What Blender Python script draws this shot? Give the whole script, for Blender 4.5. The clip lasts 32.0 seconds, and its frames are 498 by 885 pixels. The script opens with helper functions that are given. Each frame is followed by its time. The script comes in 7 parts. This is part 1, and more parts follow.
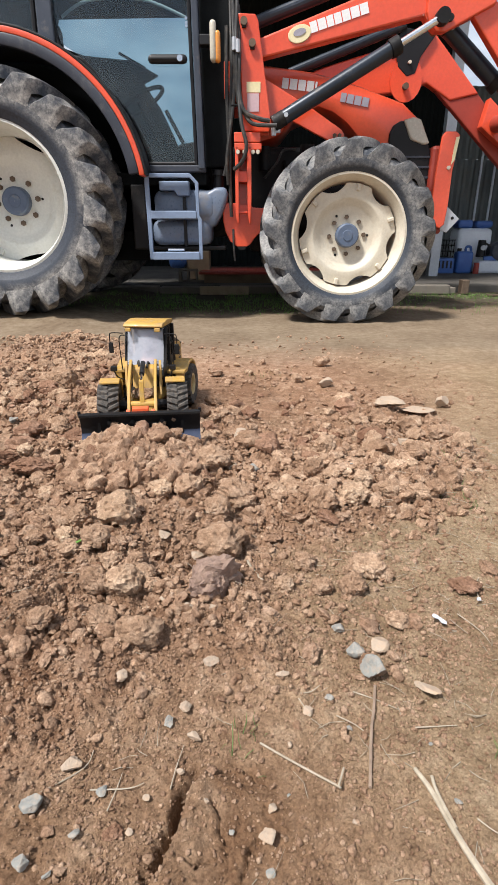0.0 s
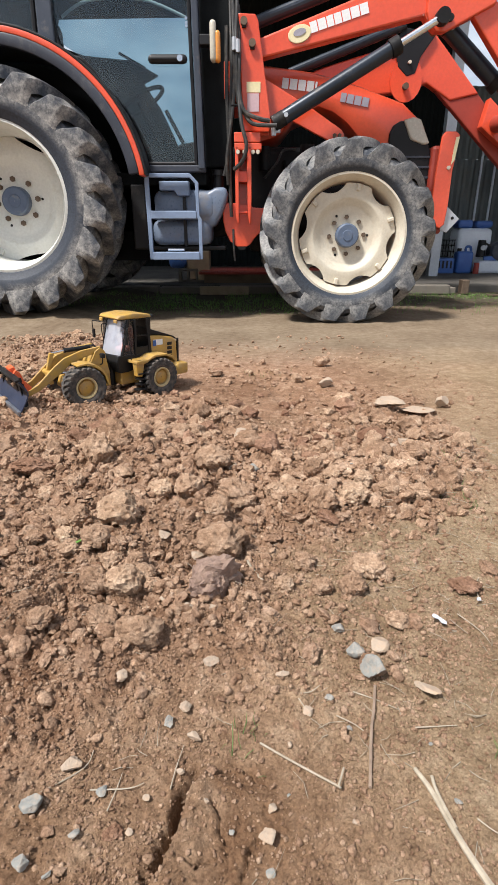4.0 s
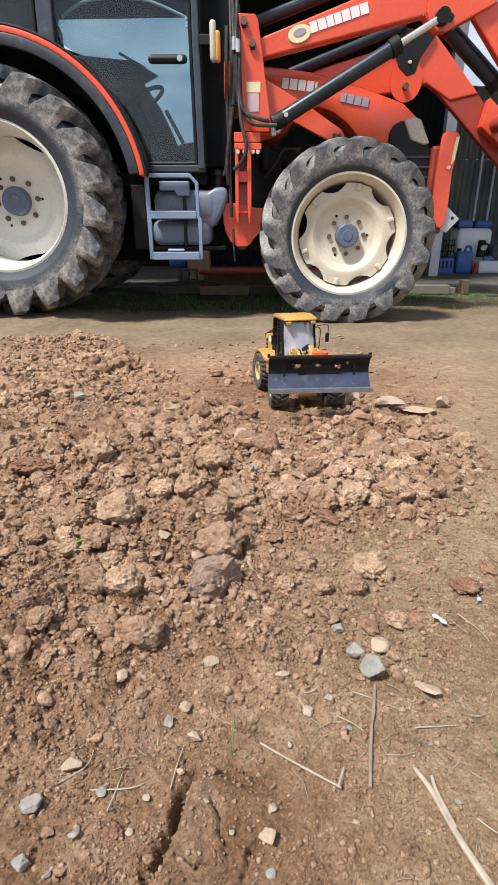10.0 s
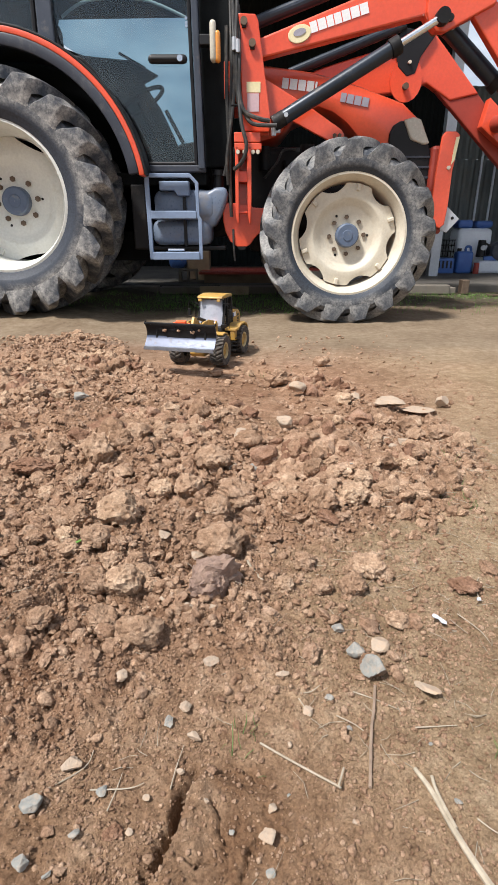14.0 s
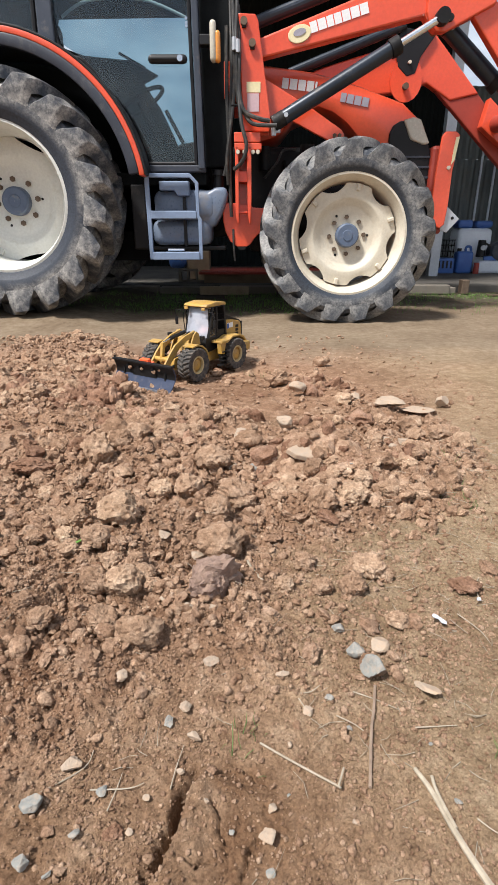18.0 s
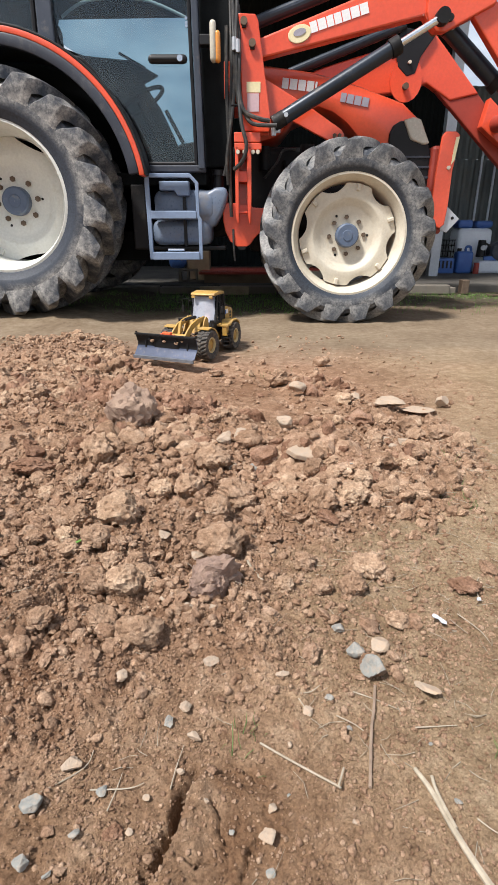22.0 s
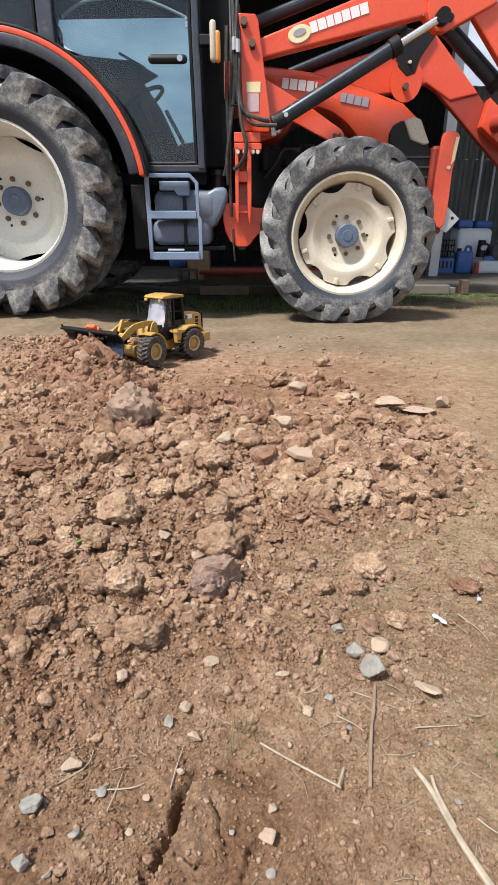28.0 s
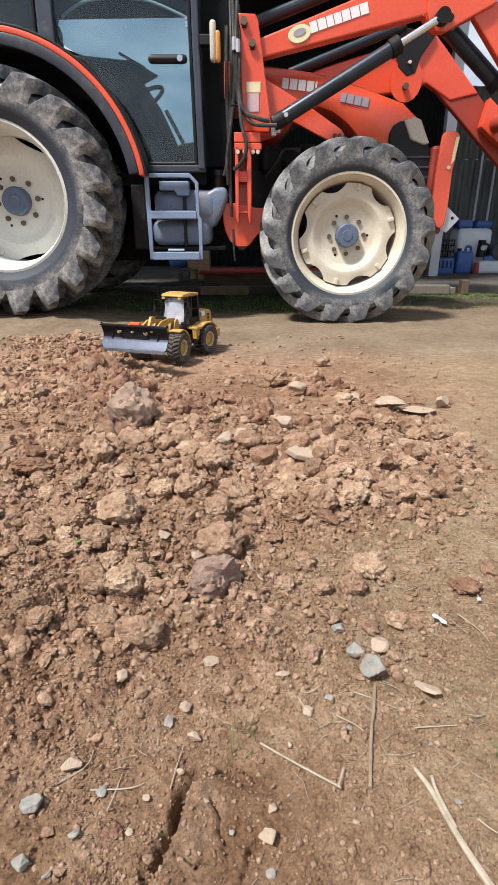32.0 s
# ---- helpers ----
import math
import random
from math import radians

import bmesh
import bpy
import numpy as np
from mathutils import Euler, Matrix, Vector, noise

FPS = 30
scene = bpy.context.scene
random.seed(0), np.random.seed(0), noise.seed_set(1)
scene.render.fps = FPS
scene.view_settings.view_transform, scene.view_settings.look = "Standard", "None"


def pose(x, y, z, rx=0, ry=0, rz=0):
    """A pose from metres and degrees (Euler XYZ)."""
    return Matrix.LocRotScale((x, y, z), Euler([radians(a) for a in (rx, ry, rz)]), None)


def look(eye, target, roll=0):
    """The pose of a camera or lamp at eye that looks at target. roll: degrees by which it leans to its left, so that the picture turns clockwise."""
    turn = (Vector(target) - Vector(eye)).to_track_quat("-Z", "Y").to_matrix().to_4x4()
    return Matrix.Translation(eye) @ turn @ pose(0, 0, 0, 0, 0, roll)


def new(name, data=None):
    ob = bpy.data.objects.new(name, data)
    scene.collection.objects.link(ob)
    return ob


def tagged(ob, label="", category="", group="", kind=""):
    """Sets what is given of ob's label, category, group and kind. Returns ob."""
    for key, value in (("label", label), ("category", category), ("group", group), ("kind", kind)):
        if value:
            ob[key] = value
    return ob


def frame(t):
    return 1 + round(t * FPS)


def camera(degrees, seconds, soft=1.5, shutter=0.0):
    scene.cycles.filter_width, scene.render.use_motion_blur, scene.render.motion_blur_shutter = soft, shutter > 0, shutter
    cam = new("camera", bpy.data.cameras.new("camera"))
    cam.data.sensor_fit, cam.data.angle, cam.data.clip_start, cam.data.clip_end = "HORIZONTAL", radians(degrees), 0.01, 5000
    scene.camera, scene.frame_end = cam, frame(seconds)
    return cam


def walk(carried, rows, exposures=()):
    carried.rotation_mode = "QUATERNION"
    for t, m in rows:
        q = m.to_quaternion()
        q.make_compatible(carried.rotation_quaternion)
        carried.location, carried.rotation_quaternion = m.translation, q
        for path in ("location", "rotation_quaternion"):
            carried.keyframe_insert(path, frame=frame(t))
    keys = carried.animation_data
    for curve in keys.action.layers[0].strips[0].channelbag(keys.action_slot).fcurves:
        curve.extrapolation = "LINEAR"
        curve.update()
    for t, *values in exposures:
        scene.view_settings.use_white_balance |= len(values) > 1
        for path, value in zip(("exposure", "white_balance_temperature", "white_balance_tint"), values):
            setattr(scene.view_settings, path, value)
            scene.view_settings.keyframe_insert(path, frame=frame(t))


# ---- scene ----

# camera on a low tripod, standing still
cam = camera(51.18, 32.0, soft=0.5)
EYE = pose(0, 0, 0.512, 90 - math.degrees(math.atan(0.398)), 0, 0)
walk(cam, [(0.0, EYE), (32.0, EYE)], exposures=[(0.0, 0.79), (32.0, 0.79)])

# ---- light ----
world = bpy.data.worlds.new("sky")
scene.world = world
world.use_nodes = True
wn, wl = world.node_tree.nodes, world.node_tree.links
wn.clear()
sky = wn.new("ShaderNodeTexSky")
sky.sky_type = "NISHITA"
sky.sun_disc = False
sky.sun_elevation, sky.sun_rotation = radians(58), radians(231)
sky.air_density, sky.dust_density, sky.ozone_density = 1.0, 2.0, 1.0
wc = wn.new("ShaderNodeTexCoord")
cloud = wn.new("ShaderNodeTexNoise")
cloud.inputs["Scale"].default_value = 2.6
cloud.inputs["Detail"].default_value = 7
cloud.inputs["Roughness"].default_value = 0.6
wmap = wn.new("ShaderNodeMapping")
wmap.inputs["Scale"].default_value = (1, 1, 2.4)
wl.new(wc.outputs["Generated"], wmap.inputs["Vector"])
wl.new(wmap.outputs["Vector"], cloud.inputs["Vector"])
wr = wn.new("ShaderNodeValToRGB")
wr.color_ramp.elements[0].position, wr.color_ramp.elements[1].position = 0.36, 0.62
wl.new(cloud.outputs["Fac"], wr.inputs["Fac"])
wmix = wn.new("ShaderNodeMix")
wmix.data_type = "RGBA"
wmix.inputs["B"].default_value = (7.6, 8.2, 9.2, 1)
wl.new(wr.outputs["Color"], wmix.inputs["Factor"])
wl.new(sky.outputs["Color"], wmix.inputs["A"])
bg = wn.new("ShaderNodeBackground")
bg.inputs["Strength"].default_value = 0.068
wl.new(wmix.outputs["Result"], bg.inputs["Color"])
wo = wn.new("ShaderNodeOutputWorld")
wl.new(bg.outputs["Background"], wo.inputs["Surface"])
sun = new("sun", bpy.data.lights.new("sun", "SUN"))
sun.data.energy, sun.data.angle, sun.data.color = 3.7, radians(8), (1.0, 0.97, 0.94)
sun.matrix_world = look((-3.2, -2.6, 6.6), (0, 0, 0))

# ---- materials ----
def nodes_of(name):
    m = bpy.data.materials.new(name)
    m.use_nodes = True
    return m, m.node_tree.nodes, m.node_tree.links, m.node_tree.nodes["Principled BSDF"]


def noise_node(n, l, coord, scale, detail=5, rough=0.55):
    t = n.new("ShaderNodeTexNoise")
    t.inputs["Scale"].default_value = scale
    t.inputs["Detail"].default_value = detail
    t.inputs["Roughness"].default_value = rough
    l.new(coord, t.inputs["Vector"])
    return t


def ramp(n, l, fac, stops):
    r = n.new("ShaderNodeValToRGB")
    while len(r.color_ramp.elements) < len(stops):
        r.color_ramp.elements.new(0.5)
    for e, (p, c) in zip(r.color_ramp.elements, stops):
        e.position, e.color = p, (*c, 1)
    l.new(fac, r.inputs["Fac"])
    return r.outputs["Color"]


def mixc(n, l, fac, a, b, blend="MIX"):
    m = n.new("ShaderNodeMix")
    m.data_type, m.blend_type = "RGBA", blend
    for key, v in (("Factor", fac), ("A", a), ("B", b)):
        if isinstance(v, (int, float)):
            m.inputs[key].default_value = v
        elif isinstance(v, tuple):
            m.inputs[key].default_value = (*v, 1)
        else:
            l.new(v, m.inputs[key])
    return m.outputs["Result"]


def bump(n, l, bsdf, height, strength, dist, chain=None):
    b = n.new("ShaderNodeBump")
    b.inputs["Strength"].default_value, b.inputs["Distance"].default_value = strength, dist
    l.new(height, b.inputs["Height"])
    if chain is not None:
        l.new(chain, b.inputs["Normal"])
    l.new(b.outputs["Normal"], bsdf.inputs["Normal"])
    return b.outputs["Normal"]


def surface(name, c1, c2, rough=0.5, metal=0.0, scale=8.0, grain=90.0, relief=0.3, dist=0.002, dust=None, dust_at=0.55, coat=0.0, spec=0.5):
    """A painted, cast or moulded surface: two colours in large patches, fine grain, and dust in its own patches."""
    m, n, l, b = nodes_of(name)
    co = n.new("ShaderNodeTexCoord").outputs["Object"]
    big, fine = noise_node(n, l, co, scale), noise_node(n, l, co, grain, 4)
    col = ramp(n, l, big.outputs["Fac"], [(0.3, c1), (0.7, c2)])
    tone = ramp(n, l, fine.outputs["Fac"], [(0.25, (0.9, 0.9, 0.9)), (0.75, (1.06, 1.06, 1.06))])
    col = mixc(n, l, 1.0, col, tone, "MULTIPLY")
    rough_col = ramp(n, l, fine.outputs["Fac"], [(0.3, (rough * 0.85,) * 3), (0.7, (min(1, rough * 1.15),) * 3)])
    if dust:
        d = noise_node(n, l, co, scale * 2.3, 8, 0.7)
        f = ramp(n, l, d.outputs["Fac"], [(dust_at - 0.1, (0, 0, 0)), (dust_at + 0.2, (0.85, 0.85, 0.85))])
        col = mixc(n, l, f, col, dust)
        rough_col = mixc(n, l, f, rough_col, (0.9, 0.9, 0.9))
    l.new(col, b.inputs["Base Color"])
    l.new(rough_col, b.inputs["Roughness"])
    b.inputs["Metallic"].default_value = metal
    b.inputs["Coat Weight"].default_value = coat
    b.inputs["Specular IOR Level"].default_value = spec
    bump(n, l, b, fine.outputs["Fac"], relief, dist)
    return m


def tyre_rubber(name, r0, r1, dusty=1.0, clean=(0.046, 0.055, 0.075)):
    """Blue-black rubber, clean beside the rim and caked with pale dust towards the tread."""
    m, n, l, b = nodes_of(name)
    co = n.new("ShaderNodeTexCoord").outputs["Object"]
    sep = n.new("ShaderNodeSeparateXYZ")
    l.new(co, sep.inputs["Vector"])
    flat = n.new("ShaderNodeCombineXYZ")
    l.new(sep.outputs["X"], flat.inputs["X"])
    l.new(sep.outputs["Z"], flat.inputs["Y"])
    ln = n.new("ShaderNodeVectorMath")
    ln.operation = "LENGTH"
    l.new(flat.outputs["Vector"], ln.inputs[0])
    band = n.new("ShaderNodeMapRange")
    band.inputs["From Min"].default_value, band.inputs["From Max"].default_value = r0, r0 + 0.22 * (r1 - r0)
    l.new(ln.outputs["Value"], band.inputs["Value"])
    big, fine = noise_node(n, l, co, 6, 8, 0.68), noise_node(n, l, co, 80, 5, 0.65)
    col = ramp(n, l, fine.outputs["Fac"], [(0.3, tuple(0.45 * v for v in clean)), (0.7, clean)])
    patch = ramp(n, l, big.outputs["Fac"], [(0.40, (0.08 * dusty,) * 3), (0.60, (0.95 * dusty,) * 3)])
    speck = ramp(n, l, fine.outputs["Fac"], [(0.32, (0.35, 0.35, 0.35)), (0.6, (1, 1, 1))])
    f = mixc(n, l, 1.0, patch, speck, "MULTIPLY")
    f = mixc(n, l, 1.0, f, band.outputs["Result"], "MULTIPLY")
    dust = ramp(n, l, big.outputs["Fac"], [(0.35, (0.22, 0.210, 0.195)), (0.7, (0.49, 0.465, 0.42))])
    col = mixc(n, l, f, col, dust)
    l.new(col, b.inputs["Base Color"])
    b.inputs["Roughness"].default_value = 0.60
    bump(n, l, b, fine.outputs["Fac"], 0.5, 0.004)
    return m


def soil(name, piece="", fresh=False, tone=(1.0, 1.0, 1.0)):
    """Dry reddish loam. piece: island or object tints each clod by itself; the ground takes its soil type from the zone attribute."""
    m, n, l, b = nodes_of(name)
    geo = n.new("ShaderNodeNewGeometry")
    tc = n.new("ShaderNodeTexCoord")
    co = tc.outputs["Object"]
    big, mid, fine = noise_node(n, l, co, 3.0, 6), noise_node(n, l, co, 28, 8, 0.65), noise_node(n, l, co, 260, 6, 0.7)
    grit = noise_node(n, l, co, 900, 3, 0.6)
    red = ramp(n, l, mid.outputs["Fac"], [(0.28, (0.226, 0.128, 0.080)), (0.5, (0.342, 0.213, 0.141)), (0.72, (0.475, 0.332, 0.240))])
    tan = ramp(n, l, mid.outputs["Fac"], [(0.28, (0.228, 0.160, 0.098)), (0.5, (0.318, 0.233, 0.151)), (0.75, (0.412, 0.320, 0.222))])
    if piece:
        pick = geo.outputs["Random Per Island"] if piece == "island" else n.new("ShaderNodeObjectInfo").outputs["Random"]
        tint = ramp(n, l, pick, [(0.0, (0.80, 0.74, 0.70)), (0.35, (0.98, 0.95, 0.93)), (0.75, (1.12, 1.12, 1.11)), (1.0, (1.30, 1.34, 1.34))])
        col = mixc(n, l, 0.30, red, tan)
        if fresh:
            col = mixc(n, l, 1.0, col, (0.80, 0.70, 0.69), "MULTIPLY")
        col = mixc(n, l, 1.0, col, tone, "MULTIPLY")
        col = mixc(n, l, 1.0, col, tint, "MULTIPLY")
    else:
        at = n.new("ShaderNodeAttribute")
        at.attribute_name = "zone"
        col = mixc(n, l, at.outputs["Fac"], red, tan)
        blot = ramp(n, l, big.outputs["Fac"], [(0.35, (0.84, 0.80, 0.76)), (0.65, (1.14, 1.14, 1.12))])
        col = mixc(n, l, 1.0, col, blot, "MULTIPLY")
        col = mixc(n, l, 1.0, col, (0.90, 0.89, 0.86), "MULTIPLY")
        damp = n.new("ShaderNodeAttribute")
        damp.attribute_name = "damp"
        col = mixc(n, l, damp.outputs["Fac"], col, mixc(n, l, 1.0, col, (0.68, 0.60, 0.54), "MULTIPLY"))
        # ground behind the yard: much darker brown with dull green patches
        verge_soil = n.new("ShaderNodeAttribute")
        verge_soil.attribute_name = "verge_soil"
        verge_colour = ramp(n, l, mid.outputs["Fac"], [(0.30, (0.055, 0.048, 0.028)), (0.52, (0.095, 0.080, 0.048)), (0.70, (0.085, 0.100, 0.040))])
        col = mixc(n, l, verge_soil.outputs["Fac"], col, verge_colour)
    plain = col
    speck = ramp(n, l, fine.outputs["Fac"], [(0.3, (0.62, 0.58, 0.55)), (0.48, (1, 1, 1)), (0.70, (1.26, 1.27, 1.27))])
    col = mixc(n, l, 0.8, col, speck, "MULTIPLY")
    heights = []
    for size in (210.0, 520.0):
        grains = n.new("ShaderNodeTexVoronoi")
        grains.inputs["Scale"].default_value = size
        grains.inputs["Randomness"].default_value = 1.0
        shake = mixc(n, l, 0.012, co, fine.outputs["Color"], "ADD")
        l.new(shake, grains.inputs["Vector"])
        sepc = n.new("ShaderNodeSeparateColor")
        l.new(grains.outputs["Color"], sepc.inputs["Color"])
        each = ramp(n, l, sepc.outputs["Red"], [(0.0, (0.80, 0.78, 0.77)), (0.5, (1.0, 1.0, 1.0)), (0.88, (1.10, 1.11, 1.11)), (1.0, (1.32, 1.34, 1.36))])
        col = mixc(n, l, 0.6, col, each, "MULTIPLY")
        heights.append(ramp(n, l, grains.outputs["Distance"], [(0.0, (1, 1, 1)), (0.65, (0, 0, 0))]))
    if not piece:
        # far ground: grain faded out, colour darker and bluer
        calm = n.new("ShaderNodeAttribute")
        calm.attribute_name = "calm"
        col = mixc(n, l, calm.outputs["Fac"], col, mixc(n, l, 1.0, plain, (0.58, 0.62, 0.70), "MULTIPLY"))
    l.new(col, b.inputs["Base Color"])
    b.inputs["Roughness"].default_value = 0.95
    b.inputs["Specular IOR Level"].default_value = 0.2
    coarse = noise_node(n, l, co, 85, 5, 0.7)
    first = bump(n, l, b, coarse.outputs["Fac"], 0.7, 0.007)
    second = bump(n, l, b, fine.outputs["Fac"], 0.7, 0.0032, first)
    third = bump(n, l, b, heights[0], 0.5, 0.0022, second)
    fourth = bump(n, l, b, heights[1], 0.5, 0.0010, third)
    last = bump(n, l, b, grit.outputs["Fac"], 0.6, 0.0010, fourth)
    if not piece:
        for stage in (first, second, third, fourth, last):
            less = n.new("ShaderNodeMath")
            less.operation, less.inputs[0].default_value = "SUBTRACT", 1.0
            l.new(calm.outputs["Fac"], less.inputs[1])
            part_of = n.new("ShaderNodeMath")
            part_of.operation, part_of.inputs[0].default_value = "MULTIPLY", stage.node.inputs["Strength"].default_value
            l.new(less.outputs["Value"], part_of.inputs[1])
            l.new(part_of.outputs["Value"], stage.node.inputs["Strength"])
    return m


def glass(name, tint, alpha=0.25, ior=1.4, film=(0.45, 0.43, 0.40), clear=0.40):
    m, n, l, b = nodes_of(name)
    out = n["Material Output"]
    tr = n.new("ShaderNodeBsdfTransparent")
    tr.inputs["Color"].default_value = (*tint, 1)
    gl = n.new("ShaderNodeBsdfGlossy")
    gl.inputs["Roughness"].default_value = 0.03
    fr = n.new("ShaderNodeFresnel")
    fr.inputs["IOR"].default_value = ior
    mx = n.new("ShaderNodeMixShader")
    l.new(fr.outputs["Fac"], mx.inputs["Fac"])
    l.new(tr.outputs["BSDF"], mx.inputs[1])
    l.new(gl.outputs["BSDF"], mx.inputs[2])
    df = n.new("ShaderNodeBsdfDiffuse")
    df.inputs["Color"].default_value = (*film, 1)
    dust = noise_node(n, l, n.new("ShaderNodeTexCoord").outputs["Object"], 7, 7, 0.65)
    f = ramp(n, l, dust.outputs["Fac"], [(clear, (0.0, 0.0, 0.0)), (clear + 0.4, (alpha, alpha, alpha))])
    m2 = n.new("ShaderNodeMixShader")
    l.new(f, m2.inputs["Fac"])
    l.new(mx.outputs["Shader"], m2.inputs[1])
    l.new(df.outputs["BSDF"], m2.inputs[2])
    l.new(m2.outputs["Shader"], out.inputs["Surface"])
    return m


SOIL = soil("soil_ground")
CLOD = soil("soil_clod", "island", False, (1.03, 1.01, 1.01))
NUGGET = soil("soil_pale_nugget", "island", False, (1.18, 1.19, 1.20))
LOOSE = soil("soil_loose_clod", "object", False, (1.08, 1.09, 1.09))
FRESH = soil("soil_fresh_clod", "object", True)
PALE_CLOD = soil("soil_pale_clod", "object", False, (1.24, 1.28, 1.30))
DARK_CLOD = soil("soil_dark_clod", "object", False, (0.74, 0.64, 0.62))
FRESH_PILE = soil("soil_fresh_mound", "island", True)
DUST = (0.36, 0.26, 0.18)
ORANGE = surface("orange_paint", (0.64, 0.066, 0.024), (0.72, 0.092, 0.038), 0.33, 0, 2.2, 60, 0.03, 0.001, (0.60, 0.19, 0.12), 0.74, 0.4)
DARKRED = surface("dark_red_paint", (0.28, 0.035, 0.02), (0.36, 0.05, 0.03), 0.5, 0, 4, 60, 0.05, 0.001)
CREAM = surface("cream_paint", (0.56, 0.50, 0.39), (0.64, 0.59, 0.485), 0.45, 0, 4, 70, 0.05, 0.001, (0.47, 0.385, 0.28), 0.60)
# rear rims and discs: whiter than the front cream
OFFWHITE = surface("off_white_paint", (0.60, 0.60, 0.55), (0.68, 0.68, 0.63), 0.45, 0, 4, 70, 0.05, 0.001, (0.46, 0.42, 0.32), 0.66)
RUBBER = tyre_rubber("rear_tyre_rubber", 0.455, 0.66, 0.92, (0.032, 0.041, 0.060))
RUBBER_FRONT = tyre_rubber("front_tyre_rubber", 0.36, 0.46, 0.62, (0.034, 0.044, 0.062))
RUBBER_TOY = surface("small_tyre_rubber", (0.040, 0.038, 0.037), (0.075, 0.070, 0.065), 0.85, 0, 30, 300, 0.3, 0.0006, (0.20, 0.160, 0.125), 0.54, 0, 0.3)
BLACK = surface("black_plastic", (0.006, 0.006, 0.007), (0.013, 0.013, 0.015), 0.5, 0, 6, 90, 0.1, 0.001, (0.05, 0.045, 0.040), 0.78, 0, 0.3)
GREYPL = surface("grey_fender_plastic", (0.024, 0.028, 0.040), (0.042, 0.048, 0.064), 0.5, 0, 5, 90, 0.1, 0.001, (0.15, 0.14, 0.13), 0.62, 0, 0.4)
STEELBLUE = surface("blue_grey_steel", (0.155, 0.215, 0.32), (0.225, 0.29, 0.41), 0.42, 0.1, 6, 80, 0.08, 0.001, (0.28, 0.26, 0.24), 0.68)
TANK = surface("grey_tank_plastic", (0.105, 0.140, 0.205), (0.175, 0.220, 0.295), 0.30, 0, 4, 70, 0.08, 0.001, (0.20, 0.17, 0.14), 0.62)
CYL = surface("dark_blue_grey_cylinder", (0.012, 0.018, 0.027), (0.024, 0.032, 0.046), 0.35, 0.3, 5, 80, 0.05, 0.001, (0.16, 0.13, 0.10), 0.66)
CHROME = surface("worn_chrome", (0.62, 0.63, 0.65), (0.72, 0.73, 0.75), 0.22, 1.0, 8, 90, 0.03, 0.0005)
IRON = surface("oily_cast_iron", (0.006, 0.006, 0.007), (0.015, 0.014, 0.014), 0.6, 0.2, 5, 70, 0.3, 0.003, (0.07, 0.058, 0.045), 0.66, 0, 0.3)
RUST = surface("rusty_bolt", (0.10, 0.065, 0.045), (0.19, 0.14, 0.10), 0.7, 0.5, 20, 90, 0.3, 0.001)
PILLAR = surface("dark_pillar_paint", (0.028, 0.036, 0.052), (0.050, 0.060, 0.082), 0.42, 0.1, 6, 80, 0.08, 0.001, (0.2, 0.18, 0.16), 0.68)
# lighter copy of the wall sheet, with sky light put into its colour
SKYLIT_SHEET = surface("skylit_corrugated_sheet", (0.08, 0.092, 0.092), (0.13, 0.145, 0.142), 0.55, 0.1, 2, 60, 0.1, 0.001, (0.12, 0.10, 0.08), 0.62, 0, 0.3)
HUBBLUE = surface("blue_hub_paint", (0.075, 0.105, 0.165), (0.11, 0.145, 0.21), 0.5, 0.1, 9, 90, 0.15, 0.001, (0.3, 0.27, 0.22), 0.66)
WHITE = surface("white_decal", (0.72, 0.72, 0.72), (0.80, 0.80, 0.80), 0.5, 0, 9, 90, 0.02, 0.0005)
GREYDECAL = surface("grey_decal", (0.26, 0.25, 0.30), (0.36, 0.34, 0.40), 0.5, 0, 9, 90, 0.02, 0.0005)
PALEDECAL = surface("faded_sticker", (0.52, 0.36, 0.38), (0.58, 0.42, 0.44), 0.6, 0, 9, 90, 0.02, 0.0005)
CREAMDECAL = surface("cream_badge", (0.70, 0.62, 0.36), (0.76, 0.68, 0.44), 0.5, 0, 9, 90, 0.02, 0.0005)
LENS = surface("pale_lamp_lens", (0.46, 0.43, 0.34), (0.54, 0.50, 0.42), 0.25, 0, 9, 90, 0.05, 0.001, None, 0.5, 0.4)
AMBER = surface("amber_lens", (0.70, 0.26, 0.04), (0.76, 0.32, 0.06), 0.25, 0, 9, 90, 0.05, 0.001, None, 0.5, 0.5)
HOSE = surface("black_hose_rubber", (0.014, 0.014, 0.014), (0.030, 0.029, 0.027), 0.5, 0, 9, 120, 0.2, 0.001, (0.17, 0.14, 0.11), 0.6)
GLASS = glass("cab_glass", (0.56, 0.68, 0.72), 0.05, 1.62)
GLASS_TOY = glass("toy_window", (0.55, 0.55, 0.57), 0.12)
# pale diffuse film stands in for the sky reflected in the windscreen
GLASS_FRONT = glass("toy_windscreen", (0.7, 0.7, 0.74), 0.46, 2.4, (0.66, 0.68, 0.76), 0.02)
YELLOW = surface("yellow_paint", (0.43, 0.245, 0.040), (0.52, 0.310, 0.062), 0.45, 0, 20, 200, 0.05, 0.0004, (0.30, 0.205, 0.115), 0.52, 0.1)
PALE_RIM = surface("pale_yellow_paint", (0.50, 0.38, 0.17), (0.58, 0.46, 0.24), 0.5, 0, 30, 240, 0.05, 0.0004, (0.34, 0.25, 0.16), 0.56)
BLADE = surface("dark_blade_steel", (0.030, 0.040, 0.072), (0.050, 0.064, 0.108), 0.38, 0.25, 18, 240, 0.1, 0.0005, (0.20, 0.16, 0.13), 0.64, 0, 0.4)
